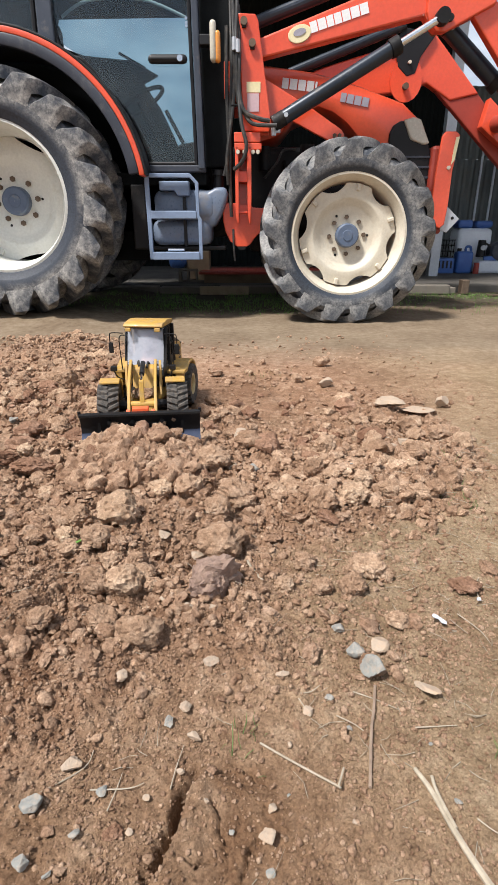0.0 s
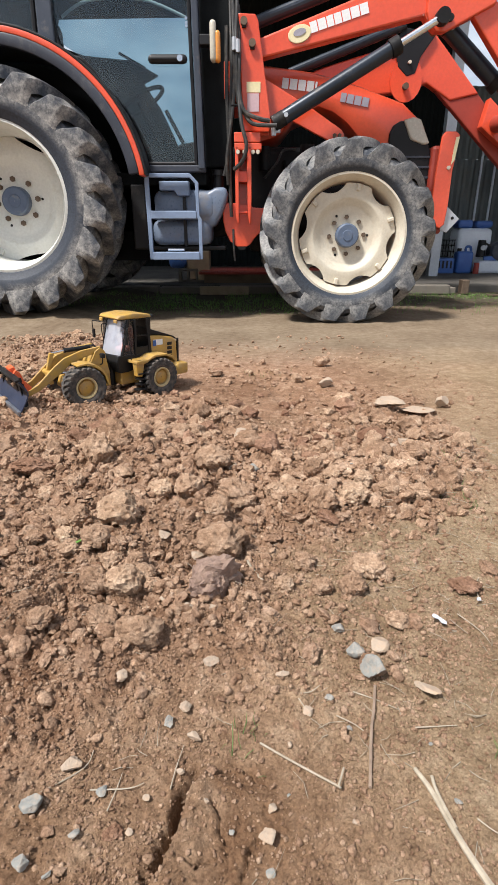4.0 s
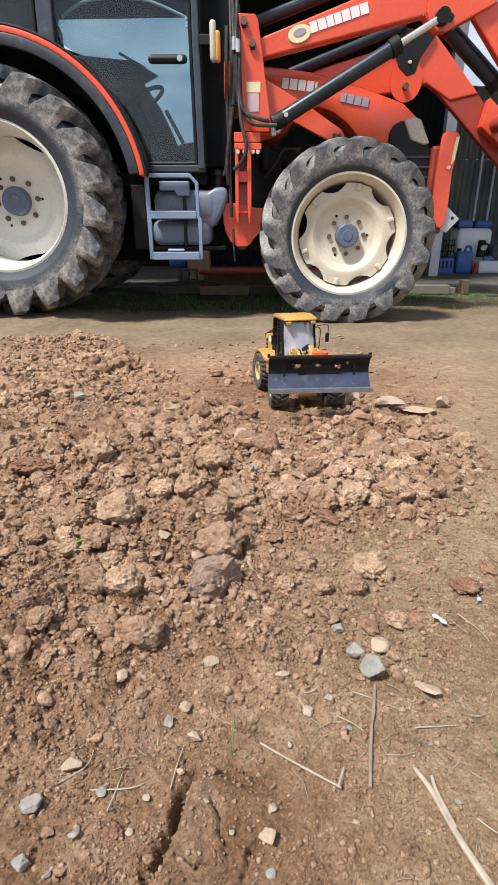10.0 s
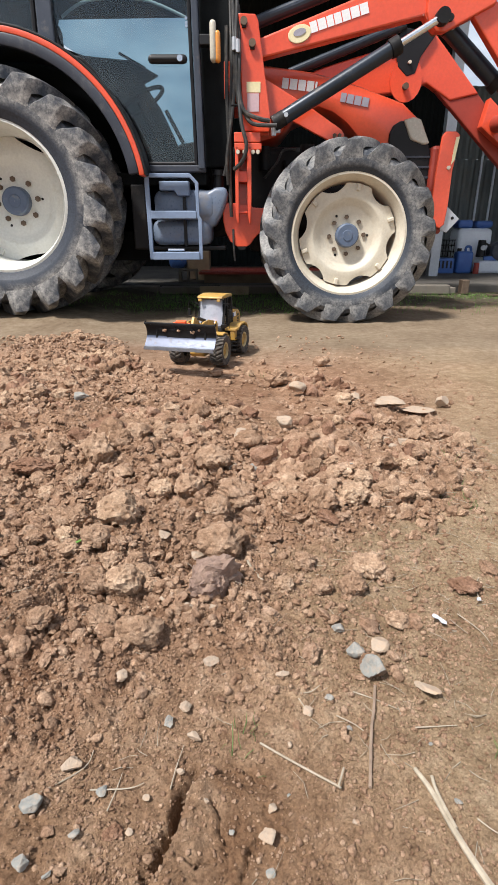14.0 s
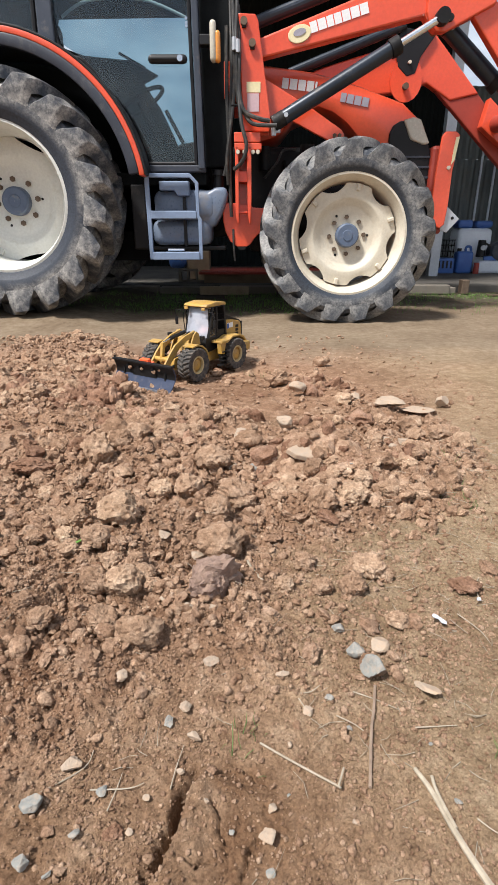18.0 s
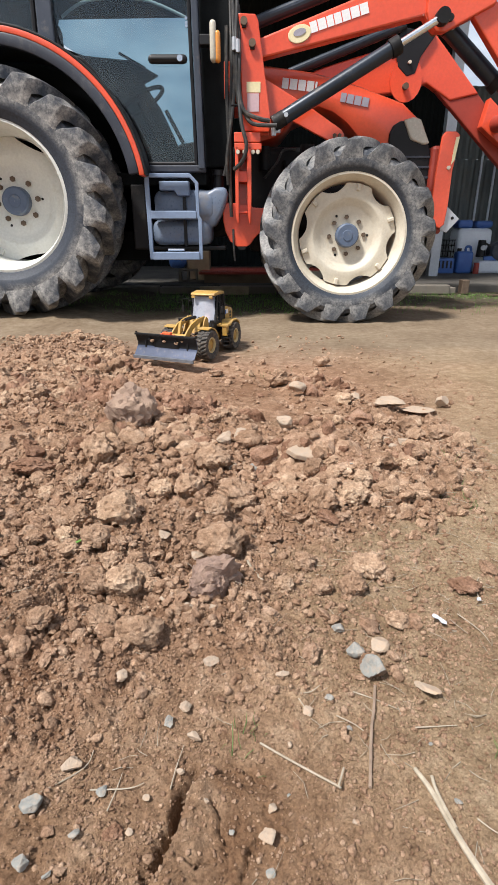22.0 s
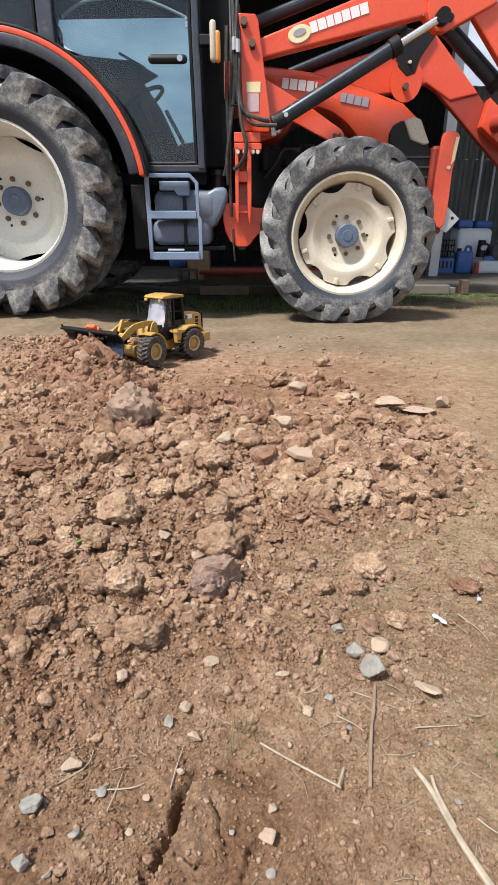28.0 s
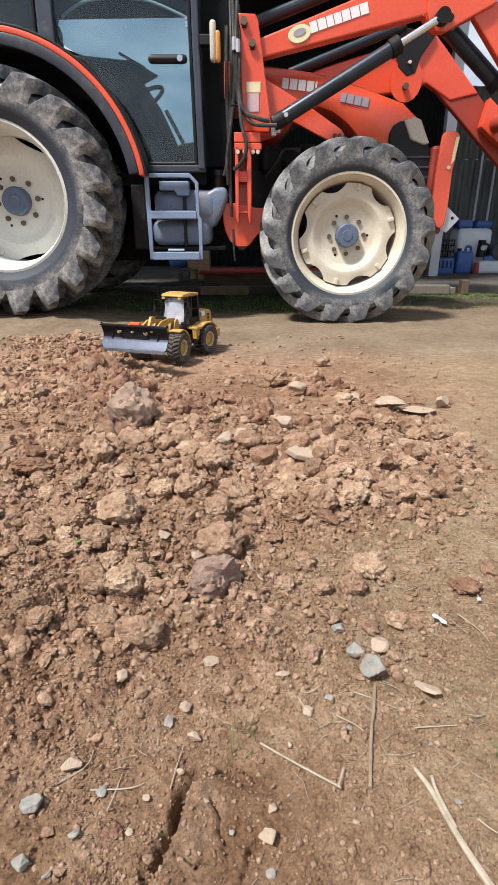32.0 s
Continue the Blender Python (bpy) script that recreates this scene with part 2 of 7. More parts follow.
TOYBLACK = surface("toy_black_plastic", (0.006, 0.006, 0.007), (0.014, 0.0135, 0.0135), 0.45, 0, 25, 240, 0.1, 0.0004, (0.10, 0.075, 0.055), 0.70, 0, 0.3)
TOYORANGE = surface("toy_orange_paint", (0.80, 0.11, 0.03), (0.84, 0.15, 0.05), 0.5, 0, 25, 240, 0.05, 0.0004)
STONE_GREY = surface("grey_stone", (0.190, 0.190, 0.175), (0.30, 0.300, 0.275), 0.9, 0, 60, 420, 0.7, 0.002, (0.36, 0.27, 0.195), 0.54)
STONE_PALE = surface("pale_stone", (0.34, 0.265, 0.195), (0.43, 0.345, 0.265), 0.9, 0, 40, 420, 0.8, 0.002, (0.42, 0.28, 0.18), 0.52)
STONE_DARK = surface("purple_brown_rock", (0.225, 0.145, 0.112), (0.32, 0.220, 0.17), 0.92, 0, 30, 260, 1.0, 0.005, (0.34, 0.235, 0.165), 0.56)
BOULDER = surface("grey_brown_lump", (0.27, 0.180, 0.130), (0.38, 0.268, 0.200), 0.95, 0, 12, 240, 1.0, 0.005, (0.44, 0.31, 0.22), 0.55)
STRAW = surface("dry_straw", (0.28, 0.23, 0.165), (0.43, 0.365, 0.28), 0.8, 0, 60, 400, 0.2, 0.0004)
STALK = surface("dark_dry_stalk", (0.20, 0.14, 0.10), (0.30, 0.22, 0.16), 0.85, 0, 60, 400, 0.2, 0.0004)
GRASS = surface("dull_grass", (0.09, 0.20, 0.03), (0.17, 0.30, 0.06), 0.7, 0, 20, 200, 0.1, 0.0005, (0.24, 0.21, 0.10), 0.68)
PAPER = surface("white_scrap", (0.40, 0.42, 0.47), (0.50, 0.52, 0.57), 0.6, 0, 60, 400, 0.1, 0.0004)
CONCRETE = surface("old_concrete", (0.13, 0.115, 0.095), (0.22, 0.195, 0.16), 0.9, 0, 4, 120, 0.5, 0.003, (0.20, 0.16, 0.115), 0.6)
PLANK = surface("bleached_plank", (0.26, 0.20, 0.13), (0.40, 0.32, 0.22), 0.85, 0, 6, 120, 0.4, 0.002, (0.20, 0.16, 0.10), 0.6)
# concrete darkened so that the floor colour holds the shed's shade
FLOOR_SHADE = surface("shade_dark_concrete", (0.05, 0.045, 0.04), (0.11, 0.10, 0.085), 0.85, 0, 3, 90, 0.4, 0.003, (0.15, 0.125, 0.09), 0.62)
TIMBER = surface("weathered_timber", (0.16, 0.11, 0.07), (0.26, 0.19, 0.12), 0.85, 0, 6, 120, 0.4, 0.002)
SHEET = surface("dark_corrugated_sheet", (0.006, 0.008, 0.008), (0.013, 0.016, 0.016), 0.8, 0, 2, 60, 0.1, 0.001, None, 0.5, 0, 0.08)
GALV = surface("galvanised_post", (0.42, 0.45, 0.49), (0.54, 0.57, 0.60), 0.5, 0.4, 5, 80, 0.1, 0.001)
BLUEPL = surface("blue_plastic", (0.03, 0.09, 0.30), (0.05, 0.13, 0.38), 0.45, 0, 8, 90, 0.05, 0.001)
WHITEPL = surface("white_plastic", (0.62, 0.66, 0.72), (0.72, 0.76, 0.80), 0.45, 0, 6, 90, 0.05, 0.001)
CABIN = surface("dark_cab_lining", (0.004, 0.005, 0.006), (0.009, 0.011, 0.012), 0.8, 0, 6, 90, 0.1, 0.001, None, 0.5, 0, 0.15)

# ---- mesh tools ----
def plate_flat(points, z0, z1):
    """A level slab with the given outline in plan."""
    bm = bmesh.new()
    low = [bm.verts.new((x, y, z0)) for x, y in points]
    top = [bm.verts.new((x, y, z1)) for x, y in points]
    bm.faces.new(low[::-1])
    bm.faces.new(top)
    for k in range(len(points)):
        j = (k + 1) % len(points)
        bm.faces.new((low[k], low[j], top[j], top[k]))
    return bm


def thing(name, label, category, m=None, group="", kind=""):
    ob = new(name)
    ob.empty_display_size = 0.1
    if m is not None:
        ob.matrix_world = m
    return tagged(ob, label, category, group, kind)


def part(name, bm, material, parent, label="", at=None, smooth=False):
    me = bpy.data.meshes.new(name)
    bm.to_mesh(me)
    bm.free()
    me.materials.append(material)
    if smooth:
        me.shade_smooth()
        me.set_sharp_from_angle(angle=radians(38))
    ob = new(name, me)
    ob.parent = parent
    if at is not None:
        ob.matrix_basis = at
    return tagged(ob, label)


def solo(name, bm, material, label, category, group="", kind="", at=None, smooth=False):
    ob = part(name, bm, material, None, label, at, smooth)
    return tagged(ob, "", category, group, kind)


def share(name, me, parent, at, label=""):
    ob = new(name, me)
    ob.parent, ob.matrix_basis = parent, at
    return tagged(ob, label)


def bev(bm, w, segs=2):
    if w:
        bm.normal_update()
        sharp = [e for e in bm.edges if len(e.link_faces) == 2 and e.calc_face_angle(0) > 0.5]
        bmesh.ops.bevel(bm, geom=sharp, offset=w, segments=segs, profile=0.5, affect="EDGES", clamp_overlap=True)
    return bm


def box(x0, x1, y0, y1, z0, z1, b=0.0, bm=None):
    own = bm is None
    bm = bm or bmesh.new()
    v = [bm.verts.new((x, y, z)) for x in (x0, x1) for y in (y0, y1) for z in (z0, z1)]
    for f in ((0, 1, 3, 2), (4, 6, 7, 5), (0, 4, 5, 1), (2, 3, 7, 6), (0, 2, 6, 4), (1, 5, 7, 3)):
        bm.faces.new([v[i] for i in f])
    return bev(bm, b) if own else bm


def plate(pts, y0, y1, b=0.0, bm=None):
    """A plate in the x-z plane, from y0 to y1, with the outline pts."""
    own = bm is None
    bm = bm or bmesh.new()
    a = [bm.verts.new((x, y0, z)) for x, z in pts]
    c = [bm.verts.new((x, y1, z)) for x, z in pts]
    fa = [bm.faces.new(a), bm.faces.new(c[::-1])]
    k = len(pts)
    for i in range(k):
        fa.append(bm.faces.new((a[i], c[i], c[(i + 1) % k], a[(i + 1) % k])))
    bmesh.ops.recalc_face_normals(bm, faces=fa)
    return bev(bm, b) if own else bm


def rod(p, q, r, segs=14, r2=None, bm=None):
    bm = bm or bmesh.new()
    p, q = Vector(p), Vector(q)
    m = Matrix.Translation((p + q) / 2) @ (q - p).to_track_quat("Z", "Y").to_matrix().to_4x4()
    bmesh.ops.create_cone(bm, cap_ends=True, segments=segs, radius1=r, radius2=r if r2 is None else r2, depth=(q - p).length, matrix=m)
    return bm


def tube(pts, r, segs=8, bm=None, taper=1.0):
    """A hose or stalk through pts, smoothed."""
    bm = bm or bmesh.new()
    P = [Vector(p) for p in pts]
    path = []
    for i in range(len(P) - 1):
        a, b, c, d = P[max(i - 1, 0)], P[i], P[i + 1], P[min(i + 2, len(P) - 1)]
        for k in range(5):
            t = k / 5
            path.append(0.5 * (2 * b + (c - a) * t + (2 * a - 5 * b + 4 * c - d) * t * t + (3 * b - a - 3 * c + d) * t ** 3))
    path.append(P[-1])
    rings = []
    for i, p in enumerate(path):
        d = (path[min(i + 1, len(path) - 1)] - path[max(i - 1, 0)]).normalized()
        u = d.cross(Vector((0.3, 0.2, 0.93))).normalized()
        w = d.cross(u)
        rr = r * (1 + (taper - 1) * i / (len(path) - 1))
        rings.append([bm.verts.new(p + rr * (u * math.cos(2 * math.pi * k / segs) + w * math.sin(2 * math.pi * k / segs))) for k in range(segs)])
    for a, b in zip(rings, rings[1:]):
        for k in range(segs):
            bm.faces.new((a[k], a[(k + 1) % segs], b[(k + 1) % segs], b[k]))
    bm.faces.new(rings[0][::-1])
    bm.faces.new(rings[-1])
    return bm


def lathe(profile, segs=72, wave=None, bm=None, closed=False):
    """A body of revolution about y; profile holds (radius, y). wave(angle, i) scales the radius of the i-th ring."""
    bm = bm or bmesh.new()
    rings = []
    for i, (r, y) in enumerate(profile):
        ring = []
        for k in range(segs):
            a = 2 * math.pi * k / segs
            rr = r * (wave(a, i) if wave else 1)
            ring.append(bm.verts.new((rr * math.cos(a), y, rr * math.sin(a))))
        rings.append(ring)
    pairs = list(zip(rings, rings[1:])) + ([(rings[-1], rings[0])] if closed else [])
    for a, b in pairs:
        for k in range(segs):
            bm.faces.new((a[k], a[(k + 1) % segs], b[(k + 1) % segs], b[k]))
    bmesh.ops.recalc_face_normals(bm, faces=bm.faces[:])
    return bm


# ---- wheels ----
def lug_into(bm, sgn, a0, R, w, rim, lug, thick, sweep, side):
    """One slanting lug on one half of a tyre, from the crown down over the shoulder."""
    Rc, hw = R - lug, w / 2
    rows = []
    for i in range(9):
        s = 0.02 + 0.98 * i / 8
        if s < 0.72:
            r, y, h = Rc - 0.035 * R * (s / 0.72) ** 3, hw * 0.93 * s / 0.72, 1.0
        else:
            k = (s - 0.72) / 0.28
            r, y, h = Rc - 0.035 * R - k * side * (Rc - rim), hw * (0.93 + 0.05 * math.sin(k * 2.2)), 1.0 - 0.75 * k
        a = a0 + sweep * (min(s, 0.8) ** 1.15)
        out = lug * h if s < 0.72 else lug * (0.25 + 0.75 * h)
        ry = 0.0 if s < 0.72 else 0.35 * lug * h
        half = thick * (0.5 + 0.16 * s + 0.42 * max(0.0, (s - 0.6) / 0.4))
        ring = []
        for da, up in ((-1.75, -0.25), (-1.05, 0.80), (-0.80, 1), (0.80, 1), (1.05, 0.80), (1.75, -0.25)):
            ang = a + da * half / R
            rr = min(r + out * up if up > 0 else r - 0.01 * R, R)
            yy = sgn * (y + (ry * up if up > 0 else 0) + (0.02 * hw if s > 0.72 else 0))
            ring.append(bm.verts.new((rr * math.cos(ang), yy, rr * math.sin(ang))))
        rows.append(ring)
    fs = []
    for p, q in zip(rows, rows[1:]):
        for k in range(5):
            fs.append(bm.faces.new((p[k], p[k + 1], q[k + 1], q[k])))
    fs += [bm.faces.new(rows[0]), bm.faces.new(rows[-1][::-1])]
    bmesh.ops.recalc_face_normals(bm, faces=fs)
    return bm


def carcass(R, w, rim, lug):
    Rc, hw = R - lug, w / 2
    k = Rc - rim
    prof = [(rim, -hw * 0.78), (rim + 0.02 * R, -hw * 0.9), (rim + k * 0.22, -hw * 0.97), (rim + k * 0.24, -hw * 0.985), (rim + k * 0.45, -hw), (rim + k * 0.60, -hw * 0.99), (rim + k * 0.62, -hw * 0.97), (rim + k * 0.76, -hw * 0.90), (Rc - 0.07 * R, -hw * 0.77), (Rc - 0.025 * R, -hw * 0.55), (Rc, -hw * 0.2)]
    return lathe(prof + [(r, -y) for r, y in prof[::-1]], 96)


def as_mesh(name, bm, material, smooth=True):
    me = bpy.data.meshes.new(name)
    bm.to_mesh(me)
    bm.free()
    me.materials.append(material)
    if smooth:
        me.shade_smooth()
        me.set_sharp_from_angle(angle=radians(38))
    return me


def tractor_wheel(parent, R, w, rim, depth, lug, count, x, y, z, turn, scallops, rubber, paint, cut, flip=False, steer=0):
    """A wheel whose outer face looks to -y (to +y if flipped)."""
    h = new("wheel")
    h.parent = parent
    h.matrix_basis = pose(x, y, z, 0, 0, (180 if flip else 0) + steer) @ pose(0, 0, 0, 0, turn, 0)
    part("tyre", carcass(R, w, rim, lug), rubber, h, "dusty black lugged tractor tyre", smooth=True)
    for sgn in (-1, 1):
        me = as_mesh("tyre_lug", lug_into(bmesh.new(), sgn, 0, R, w, rim, lug, 0.054 * R / 0.6, 0.42, 0.40), rubber)
        for c in range(count):
            share("tyre_lug", me, h, pose(0, 0, 0, 0, -360 * (c + (0.5 if sgn > 0 else 0)) / count, 0))
    hw = w / 2
    part("rim", lathe([(rim + 0.012, -hw * 0.80), (rim + 0.014, -hw * 0.86), (rim - 0.004, -hw * 0.88), (rim - 0.012, -hw * 0.80), (rim - 0.030, -hw * 0.55), (rim - 0.045, -hw * 0.1), (rim - 0.045, hw * 0.8), (rim + 0.012, hw * 0.85)], 72), paint, h, "cream painted steel rim", smooth=True)
    n = scallops
    def wave(a, i):
        return 1 - (cut if i in (0, 1) else 0.12 * cut if i == 2 else 0) * max(0.0, math.cos(n * a)) ** 0.7
    d = -hw + depth
    rr = rim - 0.046
    disc = lathe([(rr, d + 0.006), (rr, d), (rr * 0.84, d - 0.004), (rr * 0.74, d - 0.010), (rr * 0.70, d - 0.006), (rr * 0.60, d + 0.020), (rr * 0.55, d + 0.026), (rr * 0.3, d + 0.030), (0.02, d + 0.032)], 96, wave)
    part("disc", disc, paint, h, "cream wheel disc with cut-outs", smooth=True)
    hub = lathe([(0.001, d - 0.03), (rr * 0.10, d - 0.030), (rr * 0.11, d - 0.026), (rr * 0.21, d - 0.026), (rr * 0.235, d - 0.018), (rr * 0.24, d + 0.03)], 32)
    part("hub_cap", hub, HUBBLUE, h, "blue-grey hub cap", smooth=True)
    nut = rod((0, -0.004, 0), (0, 0.016, 0), 0.0165 if rim > 0.36 else 0.0135, 6)
    nut_me = bpy.data.meshes.new("wheel_nut")
    nut.to_mesh(nut_me)
    nut.free()
    nut_me.materials.append(RUST)
    for k in range(8):
        a = 2 * math.pi * (k + 0.3) / 8
        share("wheel_nut", nut_me, h, pose(rr * 0.362 * math.cos(a), d + 0.020, rr * 0.362 * math.sin(a)))
    lugm = box(-0.018, 0.020, -0.016, 0.012, -0.012, 0.012, 0.006)
    lug_me = bpy.data.meshes.new("rim_lug")
    lugm.to_mesh(lug_me)
    lugm.free()
    lug_me.materials.append(paint)
    for k in range(n):
        a = 2 * math.pi * (k + 0.5) / n
        share("rim_lug", lug_me, h, pose(rr * 0.93 * math.cos(a), d - 0.004, rr * 0.93 * math.sin(a), 0, -math.degrees(a), 0))
    for k in range(3):
        a = 2 * math.pi * (k + 0.1) / 3
        part("pin_hole", rod((rr * 0.44 * math.cos(a), d + 0.026, rr * 0.44 * math.sin(a)), (rr * 0.44 * math.cos(a), d + 0.038, rr * 0.44 * math.sin(a)), 0.008, 10), IRON, h)
    return h

# ---- ground ----
def hash2(ix, iy, k):
    h = (ix * 374761393 + iy * 668265263 + k * 974634541) & 0x7FFFFFFF
    h = ((h ^ (h >> 13)) * 1274126177) & 0x7FFFFFFF
    return ((h ^ (h >> 16)) & 0xFFFFF) / float(0xFFFFF)


def vnoise(x, y, k=0):
    ix, iy = np.floor(x).astype(np.int64), np.floor(y).astype(np.int64)
    fx, fy = x - ix, y - iy
    fx, fy = fx * fx * (3 - 2 * fx), fy * fy * (3 - 2 * fy)
    a, b = hash2(ix, iy, k), hash2(ix + 1, iy, k)
    c, d = hash2(ix, iy + 1, k), hash2(ix + 1, iy + 1, k)
    return (a + (b - a) * fx) * (1 - fy) + (c + (d - c) * fx) * fy - 0.5


def lumps(x, y, k=0):
    """Uneven broken lumps, one to a cell: 0 in the joints, up to 1."""
    wx, wy = vnoise(x * 2.3, y * 2.3, k + 90), vnoise(x * 2.3 + 9, y * 2.3, k + 91)
    x, y = x + 0.75 * wx + 0.4 * vnoise(x * 6, y * 6, k + 92), y + 0.75 * wy + 0.4 * vnoise(x * 6, y * 6, k + 93)
    ix, iy = np.floor(x).astype(np.int64), np.floor(y).astype(np.int64)
    best = np.zeros_like(x)
    for dx in (-1, 0, 1):
        for dy in (-1, 0, 1):
            cx, cy = ix + dx, iy + dy
            px, py = cx + hash2(cx, cy, k), cy + hash2(cx, cy, k + 7)
            s = 0.35 + 0.65 * hash2(cx, cy, k + 13)
            d2 = ((x - px) ** 2 + (y - py) ** 2) / (0.75 * s) ** 2
            best = np.maximum(best, s * np.clip(1 - d2, 0, None) ** 0.42)
    return best


def step(a, b, v):
    t = np.clip((v - a) / (b - a), 0, 1)
    return t * t * (3 - 2 * t)


def spot(x, y, cx, cy, rx, ry):
    return np.exp(-(((x - cx) / rx) ** 2 + ((y - cy) / ry) ** 2))


def cloddy(x, y):
    """How cloddy the ground is: dug-over heap, against the packed yard."""
    wob = 0.14 * vnoise(x * 4, y * 4, 3) + 0.09 * vnoise(x * 13, y * 13, 4)
    right = 0.40 + 0.13 * step(0.9, 1.3, y) - 0.36 * step(1.0, 0.70, y) - 0.35 * step(1.55, 2.1, y) + wob
    m = step(0.10, -0.06, x - right)
    m = m * step(0.42, 0.62, y + 0.30 * wob + 0.16 * step(-0.08, -0.28, x))
    m = m * step(-2.1, -1.6, x)
    back = 2.15 + 0.62 * step(-0.45, -0.75, x)
    m = m * step(0.10, -0.12, y - back - wob)
    scrape = spot(x, y, -0.10, 2.02, 0.34, 0.34) + 0.95 * spot(x, y, 0.18, 1.72, 0.13, 0.30) + 0.8 * spot(x, y, 0.06, 1.45, 0.10, 0.12) + 0.7 * spot(x, y, 0.02, 2.2, 0.2, 0.25)
    scrape = scrape + step(-0.36, -0.24, x + wob) * step(1.46, 1.62, y + wob) * (0.75 + 0.8 * vnoise(x * 9, y * 9, 6))
    return np.clip(m * (1 - 0.9 * np.clip(scrape, 0, 1)), 0, 1)


def crumbly(x, y):
    """Half broken up: small crumbs between the clods and the packed yard."""
    patch = 0.32 + 0.55 * vnoise(x * 8, y * 8, 66) + 0.4 * vnoise(x * 21, y * 21, 67)
    return np.clip(patch, 0, 1) * step(0.36, 0.20, x - 0.25 * (y - 0.6)) * step(1.35, 1.1, y) * (0.25 + 0.75 * step(0.36, 0.56, y + 0.22 * step(-0.05, -0.22, x)))


def base_height(x, y):
    """The smooth lie of the land."""
    z = 0.058 * step(-0.75, -1.2, x) * step(2.9, 3.4, y)
    z = z + 0.028 * spot(x, y, -0.78, 2.35, 0.42, 0.34) + 0.016 * spot(x, y, -0.55, 1.3, 0.5, 0.5) + 0.02 * spot(x, y, 0.30, 1.12, 0.22, 0.22)
    z = z - 0.014 * spot(x, y, 0.10, 1.75, 0.16, 0.30) - 0.010 * spot(x, y, -0.15, 2.0, 0.3, 0.25)
    return z


def ledge(x, y):
    """A broken crust edge beside a crack."""
    ax, ay, bx, by = -0.048, 0.372, -0.085, 0.255
    ux, uy = bx - ax, by - ay
    L = math.hypot(ux, uy)
    ux, uy = ux / L, uy / L
    s = (x - ax) * ux + (y - ay) * uy
    d = (x - ax) * uy - (y - ay) * ux + 0.008 * vnoise(x * 60, y * 60, 9) + 0.006 * vnoise(x * 150, y * 150, 10)
    along = step(-0.01, 0.015, s) * step(L + 0.05, L + 0.01, s)
    return along * (0.021 * step(-0.004, 0.002, -d) * np.exp(-np.clip(-d, 0, None) / 0.04) - 0.034 * np.exp(-((d - 0.005) / 0.0065) ** 2))


def crack(x, y, x0, y0, x1, y1, k):
    ux, uy = x1 - x0, y1 - y0
    L = math.hypot(ux, uy)
    ux, uy = ux / L, uy / L
    s = (x - x0) * ux + (y - y0) * uy
    d = (x - x0) * uy - (y - y0) * ux + 0.012 * vnoise(s * 55 + k, s * 0 + k, k) + 0.004 * vnoise(s * 220, s * 0, k + 1)
    return -0.010 * np.exp(-(d / 0.0017) ** 2) * step(0, 0.01, s) * step(L, L - 0.012, s)


def ground_height(x, y, fine=True):
    x, y = np.asarray(x, float), np.asarray(y, float)
    c = cloddy(x, y)
    k = np.maximum(c, crumbly(x, y))
    near = step(60, 5, np.abs(y)) * step(60, 5, np.abs(x))
    z = base_height(x, y)
    z = z + near * c * (0.034 * vnoise(x * 5, y * 5, 1) + 0.026 * vnoise(x * 12, y * 12, 2))
    z = z + near * (0.010 * vnoise(x * 2.2, y * 2.2, 5))
    # wheel ruts in the scraped part
    z = z - 0.009 * np.exp(-((x - 0.05 - 0.25 * (2.0 - y) + 0.02 * vnoise(y * 6, y * 0, 8)) / 0.028) ** 2) * step(1.45, 1.6, y) * step(2.35, 2.1, y)
    z = z - 0.009 * np.exp(-((x - 0.20 - 0.22 * (2.0 - y) + 0.02 * vnoise(y * 6, y * 0, 18)) / 0.028) ** 2) * step(1.45, 1.6, y) * step(2.35, 2.1, y)
    if fine:
        z = z + c * 0.016 * lumps(x * 24, y * 24, 20) + k * 0.012 * lumps(x * 52, y * 52, 30) + (0.25 + 0.75 * k) * 0.0050 * lumps(x * 110, y * 110, 40) * step(1.5, 0.8, y) + 0.0020 * lumps(x * 240, y * 240, 45) * step(0.9, 0.6, y)
        z = z + (0.35 + 0.65 * c) * (0.006 * vnoise(x * 60, y * 60, 50) * step(1.9, 1.1, y) + 0.0022 * vnoise(x * 133 + 0.3 * y, y * 133, 51) * step(1.0, 0.6, y))
        z = z + ledge(x, y) + crack(x, y, -0.035, 0.345, -0.022, 0.285, 3) + crack(x, y, -0.022, 0.385, 0.03, 0.36, 5) + crack(x, y, 0.01, 0.31, -0.01, 0.262, 7) + crack(x, y, -0.06, 0.28, -0.022, 0.29, 9)
    return z


def graded(lo, hi, near_lo, near_hi, fine, grow):
    """Grid lines: even between near_lo and near_hi, and growing outside."""
    mid = list(np.arange(near_lo, near_hi, fine))
    up, s = [mid[-1] + fine], fine
    while up[-1] < hi:
        s *= grow
        up.append(up[-1] + s)
    down, s = [mid[0] - fine], fine
    while down[-1] > lo:
        s *= grow
        down.append(down[-1] - s)
    return np.array(down[::-1] + mid + up)


